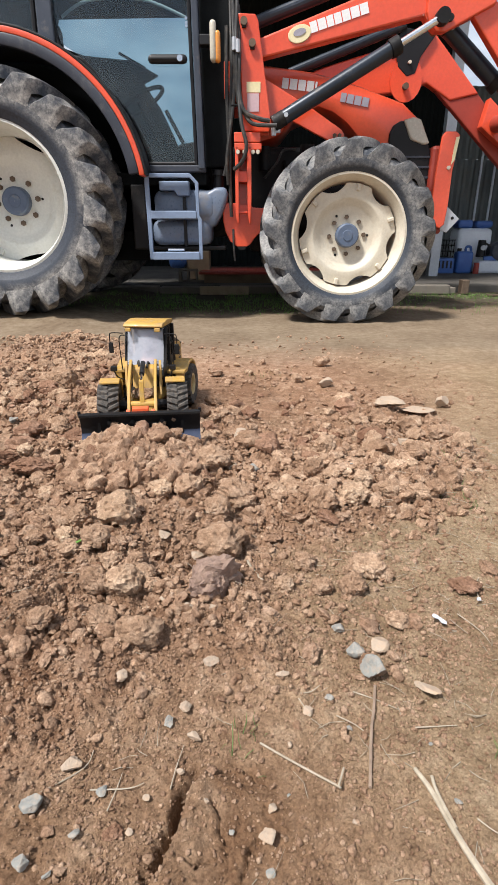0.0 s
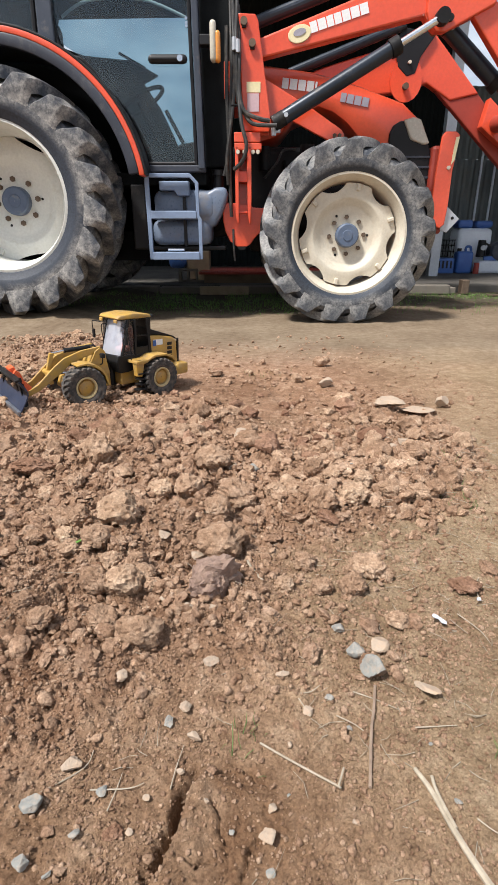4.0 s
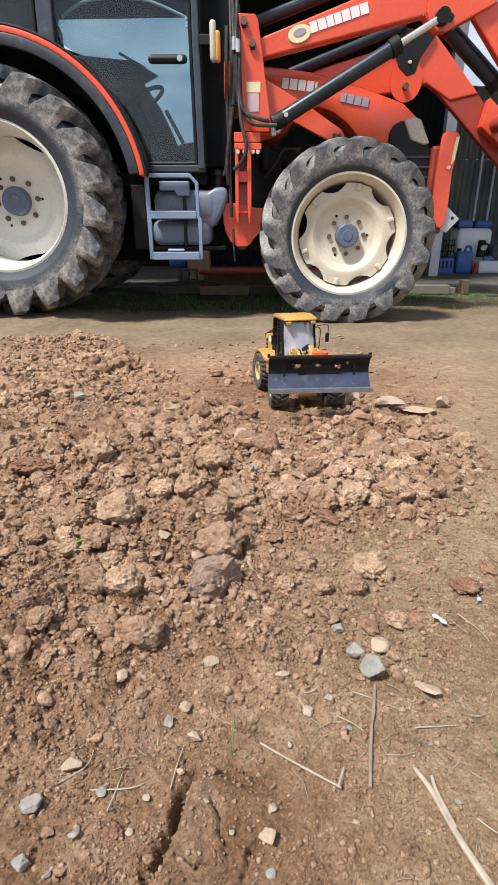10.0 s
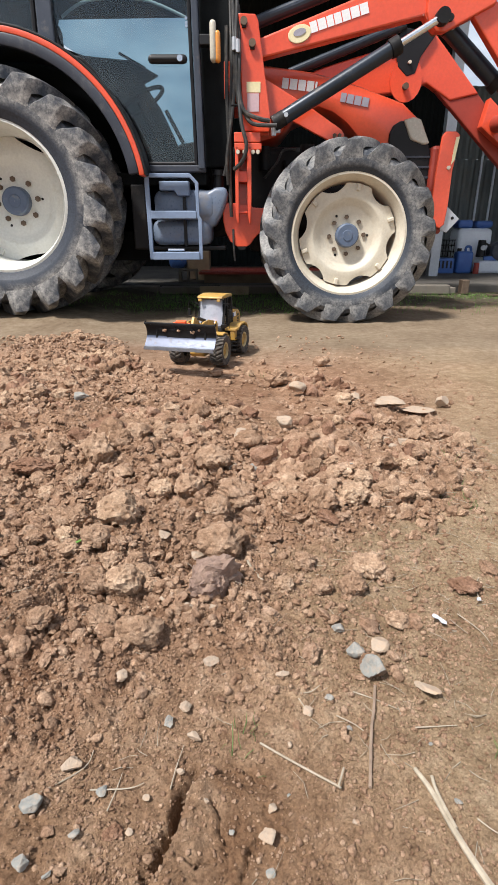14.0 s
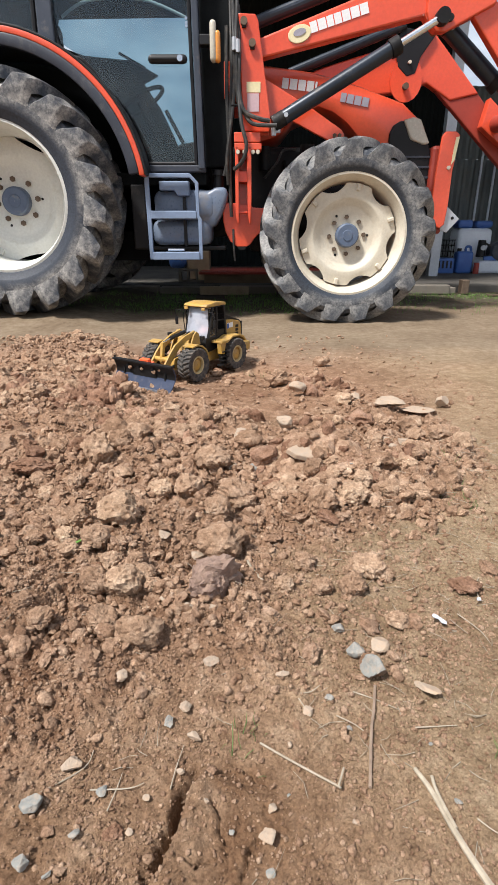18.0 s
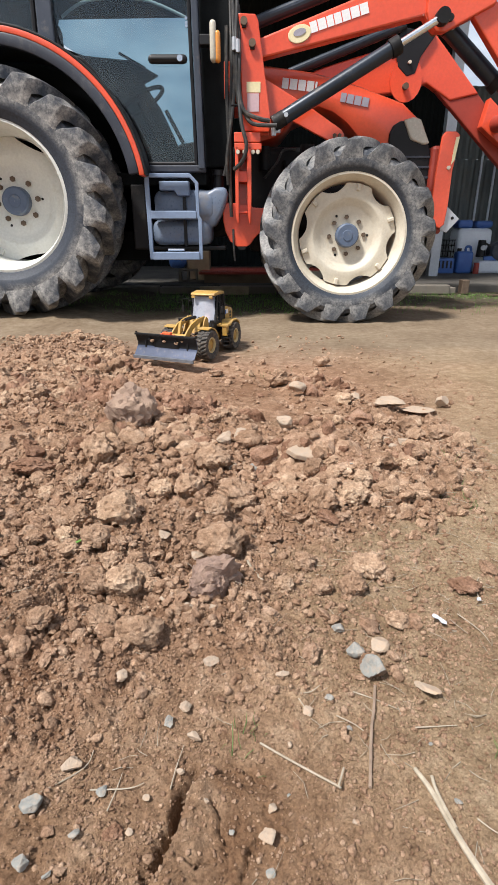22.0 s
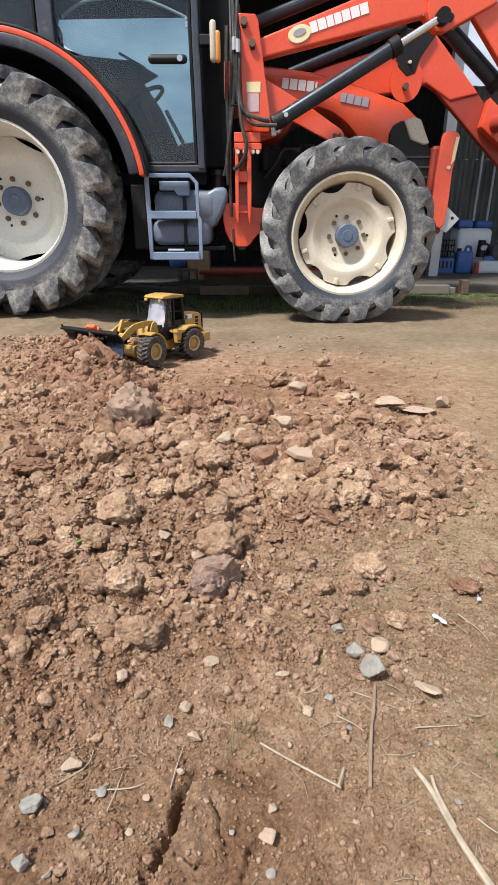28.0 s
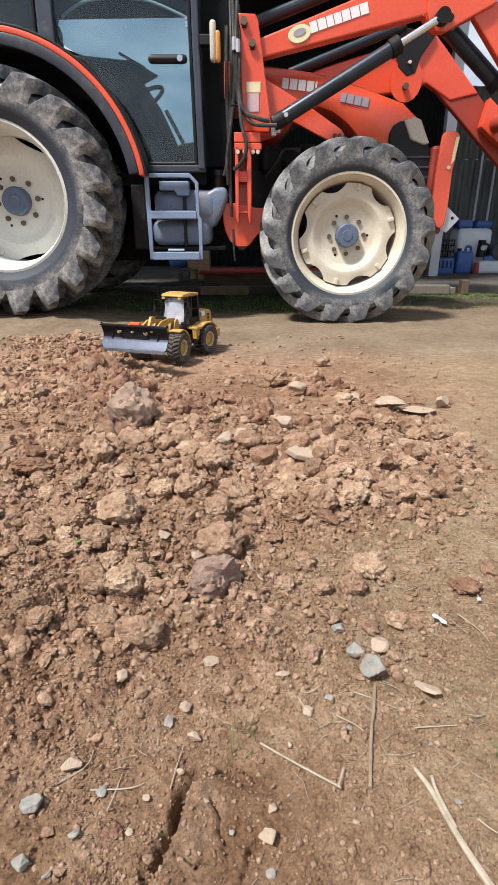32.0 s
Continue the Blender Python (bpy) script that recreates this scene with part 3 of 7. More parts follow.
def build_ground():
    xs = graded(-90, 90, -0.42, 0.42, 0.0026, 1.0105)
    ys = graded(-60, 150, 0.22, 0.75, 0.0022, 1.0052)
    X, Y = np.meshgrid(xs, ys)
    Z = ground_height(X, Y)
    ny, nx = X.shape
    me = bpy.data.meshes.new("ground")
    me.vertices.add(nx * ny)
    me.vertices.foreach_set("co", np.stack([X, Y, Z], -1).astype(np.float32).ravel())
    i = np.arange(nx * ny).reshape(ny, nx)
    q = np.stack([i[:-1, :-1], i[:-1, 1:], i[1:, 1:], i[1:, :-1]], -1).reshape(-1, 4)
    me.loops.add(q.size)
    me.loops.foreach_set("vertex_index", q.ravel().astype(np.int32))
    me.polygons.add(len(q))
    me.polygons.foreach_set("loop_start", (np.arange(len(q)) * 4).astype(np.int32))
    zone = me.attributes.new("zone", "FLOAT", "POINT")
    packed = np.clip(1 - cloddy(X, Y) * 1.3 - 1.5 * spot(X, Y, 0.02, 1.92, 0.60, 0.50) + 0.35 * vnoise(X * 7, Y * 7, 60), 0, 1)
    packed = packed * (0.35 + 0.65 * step(-0.1, 0.3, X + 0.2 * (Y - 0.6)))
    packed = np.maximum(packed, step(2.35, 2.8, Y))
    zone.data.foreach_set("value", packed.astype(np.float32).ravel())
    verge_soil = me.attributes.new("verge_soil", "FLOAT", "POINT")
    verge_mask = step(3.62, 3.95, Y + 0.5 * vnoise(X * 3, Y * 3, 61) + 0.25 * vnoise(X * 11, Y * 11, 62) - 0.75 * step(0.75, 1.1, X) + 0.25 * step(-0.8, -1.1, X)) * step(7.0, 5.0, Y)
    verge_soil.data.foreach_set("value", (0.85 * verge_mask).astype(np.float32).ravel())
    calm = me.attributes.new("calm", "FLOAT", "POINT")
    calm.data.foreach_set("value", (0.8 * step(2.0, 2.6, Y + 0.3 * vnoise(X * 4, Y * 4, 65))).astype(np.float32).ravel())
    damp = me.attributes.new("damp", "FLOAT", "POINT")
    wet = 0.9 * spot(X, Y, -0.005, 0.325, 0.035, 0.05) + 0.7 * spot(X, Y, -0.27, 0.50, 0.07, 0.09) + 0.6 * spot(X, Y, -0.05, 0.60, 0.08, 0.10) + 0.6 * spot(X, Y, 0.02, 1.75, 0.20, 0.35) + 0.5 * spot(X, Y, 0.35, 1.9, 0.3, 0.25) + 0.45 * spot(X, Y, -0.2, 0.28, 0.1, 0.06) + 0.60 * step(0.46, 0.32, Y) * step(0.25, -0.02, X)
    wet = np.clip(wet * (0.75 + 1.3 * vnoise(X * 30, Y * 30, 63) + 0.9 * vnoise(X * 9, Y * 9, 64)), 0, 1)
    damp.data.foreach_set("value", wet.astype(np.float32).ravel())
    me.update()
    me.shade_smooth()
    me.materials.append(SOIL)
    return tagged(new("ground", me), "reddish-brown dry earth, dug over and cloddy beside a packed yard", "ground", "", "structure")


ground = build_ground()


def at_ground(x, y, up=0.0):
    return float(ground_height(np.array([x]), np.array([y]), False)[0]) + up


# ---- clods ----
def ico(sub):
    bm = bmesh.new()
    bmesh.ops.create_icosphere(bm, subdivisions=sub, radius=1)
    v = np.array([p.co[:] for p in bm.verts])
    f = np.array([[q.index for q in t.verts] for t in bm.faces])
    bm.free()
    return v, f


ICO = {s: ico(s) for s in (1, 2, 3, 4)}
PIT = {1: 1, 2: 2, 3: 3, 4: 4}


def clod_shape(rng, sub, rough=0.30, cuts=11, flat=0.74, deep=0.55):
    """A broken lump: a ball cut by random planes, then pitted."""
    v, f = ICO[sub]
    n = rng.normal(size=(cuts, 3))
    n /= np.linalg.norm(n, axis=1)[:, None]
    d = rng.uniform(deep + 0.10, 1.06, cuts) if deep > 0.5 and sub > 2 else rng.uniform(deep, 1.0, cuts) if deep > 0.5 else rng.uniform(deep, 0.8, cuts)
    dots = v @ n.T
    r = np.min(np.where(dots > 0.05, d / np.maximum(dots, 0.05), 9.0), axis=1)
    r = np.minimum(r, 1.06)
    off = rng.uniform(0, 50, 3)
    for k, (s, a) in enumerate(((1.5, 1.0), (3.0, 0.70), (5.5, 0.62), (10.0, 0.50))):
        if k < PIT[sub]:
            w = np.array([noise.noise(Vector(p * s + off)) for p in v])
            r = r + rough * a * (w if k < 1 else 1.5 * np.abs(w) - 0.35)
    out = v * r[:, None] * np.array([1, rng.uniform(0.7, 1.0), flat * rng.uniform(0.8, 1.15)])
    return out, f


def raw_mesh(name, v, f, material, smooth=True, sharp=30):
    me = bpy.data.meshes.new(name)
    me.vertices.add(len(v))
    me.vertices.foreach_set("co", np.asarray(v, np.float32).ravel())
    f = np.asarray(f, np.int32)
    k = f.shape[1]
    me.loops.add(f.size)
    me.loops.foreach_set("vertex_index", f.ravel())
    me.polygons.add(len(f))
    me.polygons.foreach_set("loop_start", (np.arange(len(f)) * k).astype(np.int32))
    me.update()
    me.validate()
    if smooth:
        me.shade_smooth()
        me.set_sharp_from_angle(angle=radians(sharp))
    me.materials.append(material)
    return me


def turn3(rng, n):
    q = rng.normal(size=(n, 4))
    q /= np.linalg.norm(q, axis=1)[:, None]
    w, x, y, z = q.T
    return np.stack([np.stack([1 - 2 * (y * y + z * z), 2 * (x * y - z * w), 2 * (x * z + y * w)], -1),
                     np.stack([2 * (x * y + z * w), 1 - 2 * (x * x + z * z), 2 * (y * z - x * w)], -1),
                     np.stack([2 * (x * z - y * w), 2 * (y * z + x * w), 1 - 2 * (x * x + y * y)], -1)], 1)


def lean3(rng, n):
    """Turned at will about the upright, and leaning a little: flakes that lie flat."""
    a, b, c = rng.uniform(0, 2 * math.pi, n), rng.normal(0, 0.35, n), rng.normal(0, 0.35, n)
    return np.array([Matrix.Rotation(q, 3, "X") @ Matrix.Rotation(r, 3, "Y") @ Matrix.Rotation(p, 3, "Z") for p, q, r in zip(a, b, c)])


def scatter(name, label, category, seed, count, xr, yr, lo, hi, power, sub, weight, material, sink=0.25):
    """Many loose lumps lying on the ground, in one object."""
    rng = np.random.default_rng(seed)
    P, R = [], []
    while sum(map(len, P)) < count:
        x, y = rng.uniform(*xr, 4000), rng.uniform(*yr, 4000)
        keep = rng.uniform(0, 1, 4000) < weight(x, y)
        P.append(np.stack([x[keep], y[keep]], -1))
    P = np.concatenate(P)[:count]
    r = lo * (1 + rng.pareto(power, count))
    r = np.where(r > hi, lo + (hi - lo) * rng.uniform(0, 1, count) ** 2, r)
    shapes = [clod_shape(rng, sub, 0.30, 11, 0.50 if k % 2 == 0 else 0.72) for k in range(24)]
    rot = turn3(rng, count)
    rot[::2] = lean3(rng, len(rot[::2]))
    z = ground_height(P[:, 0], P[:, 1]) + r * (0.55 - sink)
    V, F, base = [], [], 0
    pick = 2 * rng.integers(0, 12, count) + np.arange(count) % 2
    for i in range(count):
        v, f = shapes[pick[i]]
        V.append((v * r[i]) @ rot[i].T + np.array([P[i, 0], P[i, 1], z[i]]))
        F.append(f + base)
        base += len(v)
    ob = new(name, raw_mesh(name, np.concatenate(V), np.concatenate(F), material, True, {1: 80, 2: 46, 3: 32}[sub]))
    return tagged(ob, label, category, "", "stuff")


def w_clod(x, y):
    return (0.02 + 0.30 * crumbly(x, y) + cloddy(x, y) * (0.25 + 0.75 * step(-0.25, 0.2, vnoise(x * 6, y * 6, 70)))) * (0.10 + 0.90 * step(0.42, 0.62, y))


def w_nugget(x, y):
    return np.clip(1.3 * spot(x, y, 0.25, 1.03, 0.17, 0.12) + 0.5 * spot(x, y, 0.08, 0.95, 0.10, 0.06), 0, 1) * (0.3 + 0.7 * step(-0.2, 0.1, vnoise(x * 16, y * 16, 72)))


def w_crumb(x, y):
    return (0.10 + 0.90 * np.maximum(cloddy(x, y), 1.2 * crumbly(x, y))) * (0.35 + 0.65 * step(1.4, 0.5, y)) * step(2.9, 2.3, y) * (0.28 + 0.72 * step(0.42, 0.68, y))


def w_fine(x, y):
    return (0.30 + 0.70 * cloddy(x, y)) * (0.25 + 0.75 * step(1.2, 0.5, y)) * (0.55 + 0.45 * step(0.40, 0.60, y)) * (0.3 + 0.7 * step(-0.2, 0.15, vnoise(x * 14, y * 14, 75)))


def w_grain(x, y):
    return 0.25 + 0.75 * step(-0.15, 0.15, vnoise(x * 17, y * 17, 76)) * (0.45 + 0.55 * step(0.10, -0.1, x))


def w_pebble(x, y):
    return 0.25 + 0.75 * step(0.0, 0.3, x) * step(3.0, 1.0, y)


def w_boulder(x, y):
    return cloddy(x, y) ** 2 * (0.1 + 0.9 * step(-0.1, 0.25, vnoise(x * 5, y * 5, 71)))


scatter("soil_clods", "dry reddish-brown earth clods of all sizes", "clods", 11, 1050, (-1.3, 0.75), (0.5, 2.85), 0.0115, 0.019, 2.6, 3, w_clod, CLOD)
scatter("pale_nuggets", "pale tan rounded crumbly earth nuggets", "clods", 17, 420, (0.0, 0.52), (0.86, 1.24), 0.0085, 0.018, 2.4, 3, w_nugget, NUGGET)
scatter("small_clods", "small dry reddish-brown earth clods", "clods", 15, 6500, (-1.3, 0.75), (0.4, 2.85), 0.0065, 0.0125, 2.4, 2, w_clod, CLOD)
scatter("soil_crumbs", "small reddish-brown earth crumbs", "soil crumbs", 12, 15000, (-1.2, 0.8), (0.24, 2.8), 0.0036, 0.008, 2.4, 1, w_crumb, CLOD)
scatter("fine_crumbs", "fine reddish-brown earth crumbs", "soil crumbs", 14, 17000, (-0.75, 0.6), (0.24, 1.5), 0.0020, 0.005, 2.2, 1, w_fine, CLOD)
scatter("earth_grains", "fine grains of dry crumbled earth", "soil crumbs", 16, 28000, (-0.42, 0.42), (0.24, 0.78), 0.0009, 0.0030, 2.1, 1, w_grain, CLOD)
scatter("soil_grit", "small grit and crumbs on packed earth", "grit", 13, 6000, (-0.6, 0.9), (0.24, 1.9), 0.0013, 0.004, 2.0, 1, w_pebble, CLOD)

# ---- tractor ----
tractor = thing("tractor", "orange-red farm tractor with front loader, parked on the yard", "tractor", pose(0, 0, 0))
RX, RZ, FX, FZ = -1.43, 0.709, 0.594, 0.512
tractor_wheel(tractor, 0.665, 0.48, 0.392, 0.31, 0.052, 19, RX, 3.452, RZ, 7, 5, RUBBER, OFFWHITE, 0.085)
tractor_wheel(tractor, 0.665, 0.48, 0.392, 0.31, 0.052, 19, RX, 4.84, RZ, 20, 5, RUBBER, OFFWHITE, 0.085, True)
tractor_wheel(tractor, 0.529, 0.27, 0.335, 0.085, 0.041, 17, FX, 3.445, FZ, 11, 6, RUBBER_FRONT, CREAM, 0.135)
tractor_wheel(tractor, 0.529, 0.27, 0.335, 0.085, 0.041, 17, FX, 4.84, FZ, 30, 6, RUBBER_FRONT, CREAM, 0.135, True)

# chassis and engine
part("engine_block", box(-0.15, 1.10, 3.92, 4.36, 0.55, 1.06, 0.03), IRON, tractor, "oily dark engine and gearbox housing")
part("gearbox", box(-1.35, -0.15, 3.86, 4.42, 0.50, 0.95, 0.04), IRON, tractor)
part("rear_axle", rod((RX, 3.62, RZ), (RX, 4.66, RZ), 0.13, 20), IRON, tractor)
part("front_axle", box(FX - 0.09, FX + 0.09, 3.56, 4.70, 0.40, 0.56, 0.03), DARKRED, tractor, "red front axle beam")
part("sump", box(0.0, 0.75, 4.0, 4.3, 0.40, 0.56, 0.04), IRON, tractor)
for i, (x, z) in enumerate(((0.10, 0.98), (0.26, 0.90), (0.38, 0.99), (0.20, 0.72), (0.34, 0.78))):
    part("fuel_filter", rod((x, 3.86, z - 0.07), (x, 3.86, z + 0.07), 0.035 + 0.006 * (i % 3), 14), IRON, tractor)

# rear mudguard: dark body with an orange stripe on its edge
def arc(cx, cz, r0, r1, a0, a1, n=26):
    o = [(cx + r1 * math.cos(radians(a0 + (a1 - a0) * i / n)), cz + r1 * math.sin(radians(a0 + (a1 - a0) * i / n))) for i in range(n + 1)]
    k = [(cx + r0 * math.cos(radians(a1 - (a1 - a0) * i / n)), cz + r0 * math.sin(radians(a1 - (a1 - a0) * i / n))) for i in range(n + 1)]
    return o + k


def arch(r0, r1, a0, a1, y0, y1, b=0.0):
    """An arched strip round the rear axle, built from quads."""
    bm = bmesh.new()
    n = 40
    rows = []
    for i in range(n + 1):
        a = radians(a0 + (a1 - a0) * i / n)
        c, s = math.cos(a), math.sin(a)
        rows.append([bm.verts.new((RX + 0.02 + r * c, y, RZ + 0.01 + r * s)) for r, y in ((r0, y0), (r1, y0), (r1, y1), (r0, y1))])
    for p, q in zip(rows, rows[1:]):
        for k in range(4):
            bm.faces.new((p[k], p[(k + 1) % 4], q[(k + 1) % 4], q[k]))
    bm.faces.new(rows[0])
    bm.faces.new(rows[-1][::-1])
    bmesh.ops.recalc_face_normals(bm, faces=bm.faces[:])
    return bev(bm, b)


fender = part("mudguard", arch(0.735, 0.792, 9, 168, 3.315, 3.355, 0.008), GREYPL, tractor, "dark grey rear mudguard with orange edge", smooth=True)
part("mudguard_top", arch(0.775, 0.790, 9, 168, 3.355, 3.80), GREYPL, fender, smooth=True)
part("edge_trim", arch(0.8225, 0.836, 8, 168, 3.322, 3.50, 0.004), BLACK, fender, "black rubber edge trim", smooth=True)
part("edge_stripe", arch(0.792, 0.822, 8, 168, 3.318, 3.50, 0.006), ORANGE, fender, "orange-red painted mudguard edge", smooth=True)
part("mudguard_far", arch(0.735, 0.792, 9, 168, 4.90, 4.95, 0.008), GREYPL, tractor, smooth=True)

# cab
cab = part("cab", box(-0.655, -0.26, 3.50, 3.56, 0.865, 0.905, 0.008), GREYPL, tractor, "dark cab with tinted glass")
CY = 3.52
part("front_pillar", plate([(-0.302, 0.88), (-0.262, 0.88), (-0.280, 1.75), (-0.280, 2.3), (-0.312, 2.3), (-0.318, 1.75)], CY - 0.03, CY + 0.05, 0.008), PILLAR, cab, "blue-grey painted cab pillar")
part("rear_pillar", plate([(-1.165, 1.50), (-1.075, 1.50), (-1.068, 2.3), (-1.15, 2.3)], CY - 0.025, CY + 0.05, 0.008), PILLAR, cab)
part("rear_corner_pillar", plate([(-1.80, 1.45), (-1.74, 1.45), (-1.74, 2.3), (-1.80, 2.3)], CY - 0.02, CY + 0.05, 0.006), PILLAR, cab)
part("roof", box(-1.95, -0.15, 3.42, 4.82, 2.28, 2.42, 0.05), GREYPL, cab)
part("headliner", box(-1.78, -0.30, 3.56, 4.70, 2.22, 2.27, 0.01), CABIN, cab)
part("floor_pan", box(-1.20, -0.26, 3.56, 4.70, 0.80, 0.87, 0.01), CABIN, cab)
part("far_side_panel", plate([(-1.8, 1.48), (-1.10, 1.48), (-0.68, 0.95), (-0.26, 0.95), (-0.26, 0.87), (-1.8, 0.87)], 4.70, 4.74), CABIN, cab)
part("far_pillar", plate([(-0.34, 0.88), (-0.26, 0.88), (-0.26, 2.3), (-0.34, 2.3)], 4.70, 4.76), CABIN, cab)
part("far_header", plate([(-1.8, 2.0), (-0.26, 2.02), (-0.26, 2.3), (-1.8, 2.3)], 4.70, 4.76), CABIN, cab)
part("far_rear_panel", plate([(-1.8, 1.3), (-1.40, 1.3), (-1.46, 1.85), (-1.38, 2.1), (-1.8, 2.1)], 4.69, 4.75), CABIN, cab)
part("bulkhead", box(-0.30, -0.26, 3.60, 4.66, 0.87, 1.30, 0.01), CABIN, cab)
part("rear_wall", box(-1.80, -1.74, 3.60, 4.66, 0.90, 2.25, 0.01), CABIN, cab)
# door: black frame round the glass, its rear edge following the mudguard
door = part("door", plate([(-1.078, 1.53), (-1.066, 2.28), (-0.315, 2.28), (-0.300, 0.905), (-0.640, 0.905), (-0.672, 0.94), (-0.72, 1.10), (-0.80, 1.27), (-0.92, 1.43)], CY + 0.004, CY + 0.012), GLASS, tractor, "tinted glass cab door")
door.visible_shadow = False
def seal(pts, r=0.011, y=CY - 0.004):
    return tube([(x, y, z) for x, z in pts], r, 8)
part("door_seal", seal([(-1.066, 2.2), (-1.074, 1.54), (-0.925, 1.42), (-0.81, 1.27), (-0.725, 1.09), (-0.668, 0.935), (-0.64, 0.915), (-0.48, 0.912), (-0.325, 0.915), (-0.316, 0.94), (-0.328, 1.6), (-0.332, 2.2)]), BLACK, door, "black rubber door seal")
handle = part("door_handle", box(-0.565, -0.345, CY - 0.045, CY - 0.004, 1.405, 1.452, 0.021), BLACK, door, "black door handle with a lock")
part("lock_button", rod((-0.385, CY - 0.052, 1.428), (-0.385, CY - 0.04, 1.428), 0.016, 16), CHROME, door)
for z in (1.62, 1.60, 1.585):
    part("hinge_stud", rod((-0.345, CY - 0.012, z), (-0.345, CY, z), 0.008, 10), CHROME, door)
rear_glass = part("rear_side_window", plate([(-1.73, 1.56), (-1.18, 1.56), (-1.16, 2.26), (-1.73, 2.26)], CY + 0.004, CY + 0.01), GLASS, tractor, "tinted rear side window")
rear_glass.visible_shadow = False
part("window_seal", tube([(-1.73, CY - 0.004, 1.55), (-1.22, CY - 0.004, 1.545), (-1.185, CY - 0.004, 1.57), (-1.17, CY - 0.004, 2.2)], 0.014), BLACK, rear_glass)
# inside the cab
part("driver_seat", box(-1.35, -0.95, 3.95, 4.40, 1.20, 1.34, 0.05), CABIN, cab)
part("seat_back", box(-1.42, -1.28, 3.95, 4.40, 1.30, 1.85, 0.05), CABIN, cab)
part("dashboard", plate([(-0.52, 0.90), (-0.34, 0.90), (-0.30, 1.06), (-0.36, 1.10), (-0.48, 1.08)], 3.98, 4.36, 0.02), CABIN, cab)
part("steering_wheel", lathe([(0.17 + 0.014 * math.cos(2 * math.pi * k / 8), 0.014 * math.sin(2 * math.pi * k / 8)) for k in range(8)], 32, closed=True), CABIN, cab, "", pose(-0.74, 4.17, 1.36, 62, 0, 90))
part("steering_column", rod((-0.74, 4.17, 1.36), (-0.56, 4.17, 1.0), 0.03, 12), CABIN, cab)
# flat dark cut-out added as the silhouette before the far window
part("seat_console", plate([(-1.70, 1.89), (-1.36, 1.78), (-1.20, 1.73), (-0.85, 1.70), (-0.67, 1.61), (-0.78, 1.56), (-0.67, 1.41), (-0.58, 1.23), (-0.52, 1.09), (-0.47, 0.91), (-1.88, 0.87)], 4.56, 4.60, 0.006), CABIN, cab, "flat dark silhouette of seat and console")
# dark panel added to block a bright gap to the sky behind the wheel
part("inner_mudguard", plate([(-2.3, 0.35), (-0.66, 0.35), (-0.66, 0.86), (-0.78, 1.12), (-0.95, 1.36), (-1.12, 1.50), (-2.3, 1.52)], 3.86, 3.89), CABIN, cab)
part("lever", rod((-0.42, 3.80, 1.06), (-0.52, 3.80, 1.24), 0.012, 8), CHROME, cab)
part("wheel_spoke", rod((-0.66, 3.95, 1.50), (-0.82, 3.95, 1.58), 0.008, 8), CHROME, cab)
# white tube added as the highlight along the far door frame
part("inner_grab_rail", tube([(-1.06, 3.62, 1.66), (-0.9, 3.62, 1.735), (-0.6, 3.62, 1.74), (-0.36, 3.62, 1.66)], 0.008), WHITE, cab)
# side lamp on the front corner
lamp = part("side_lamp", bev(box(-0.214, -0.178, 3.415, 3.475, 1.400, 1.590), 0.017, 3), LENS, tractor, "white and amber side lamp", smooth=True)
part("amber_half", bev(box(-0.190, -0.156, 3.420, 3.470, 1.398, 1.545), 0.016, 3), AMBER, lamp, "amber indicator lens", smooth=True)
part("lamp_bracket", box(-0.27, -0.212, 3.44, 3.50, 1.48, 1.53, 0.005), BLACK, lamp)
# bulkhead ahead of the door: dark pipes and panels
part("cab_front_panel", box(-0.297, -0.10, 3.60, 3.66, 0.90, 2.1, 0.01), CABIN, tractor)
part("mast_side_plate", box(-0.145, -0.100, 3.585, 3.598, 1.258, 1.445, 0.004), ORANGE, tractor)
part("exhaust_pipe", rod((-0.165, 3.66, 0.95), (-0.165, 3.66, 2.1), 0.035, 16), BLACK, tractor)
part("panel_edge", rod((-0.125, 3.60, 0.9), (-0.125, 3.60, 1.45), 0.008, 8), GREYPL, tractor)

# step ladder
steps = part("step_ladder", box(-0.615, -0.345, 3.40, 3.44, 0.828, 0.850, 0.004), STEELBLUE, tractor, "blue-grey steel step ladder")
part("side_rail", plate([(-0.617, 0.85), (-0.590, 0.85), (-0.586, 0.62), (-0.588, 0.375), (-0.610, 0.375), (-0.612, 0.62)], 3.40, 3.425, 0.004), STEELBLUE, steps)
part("side_rail", plate([(-0.362, 0.852), (-0.342, 0.845), (-0.298, 0.802), (-0.296, 0.62), (-0.282, 0.60), (-0.284, 0.375), (-0.304, 0.375), (-0.306, 0.60), (-0.316, 0.62), (-0.318, 0.795), (-0.35, 0.828)], 3.40, 3.425, 0.004), STEELBLUE, steps)
part("tread", box(-0.588, -0.314, 3.395, 3.50, 0.605, 0.650, 0.005), STEELBLUE, steps)
part("tread", box(-0.590, -0.302, 3.390, 3.50, 0.372, 0.418, 0.005), STEELBLUE, steps)
part("top_step", plate([(-0.54, 0.815), (-0.36, 0.815), (-0.36, 0.735), (-0.43, 0.735), (-0.45, 0.765), (-0.54, 0.765)], 3.46, 3.55, 0.006), STEELBLUE, steps)
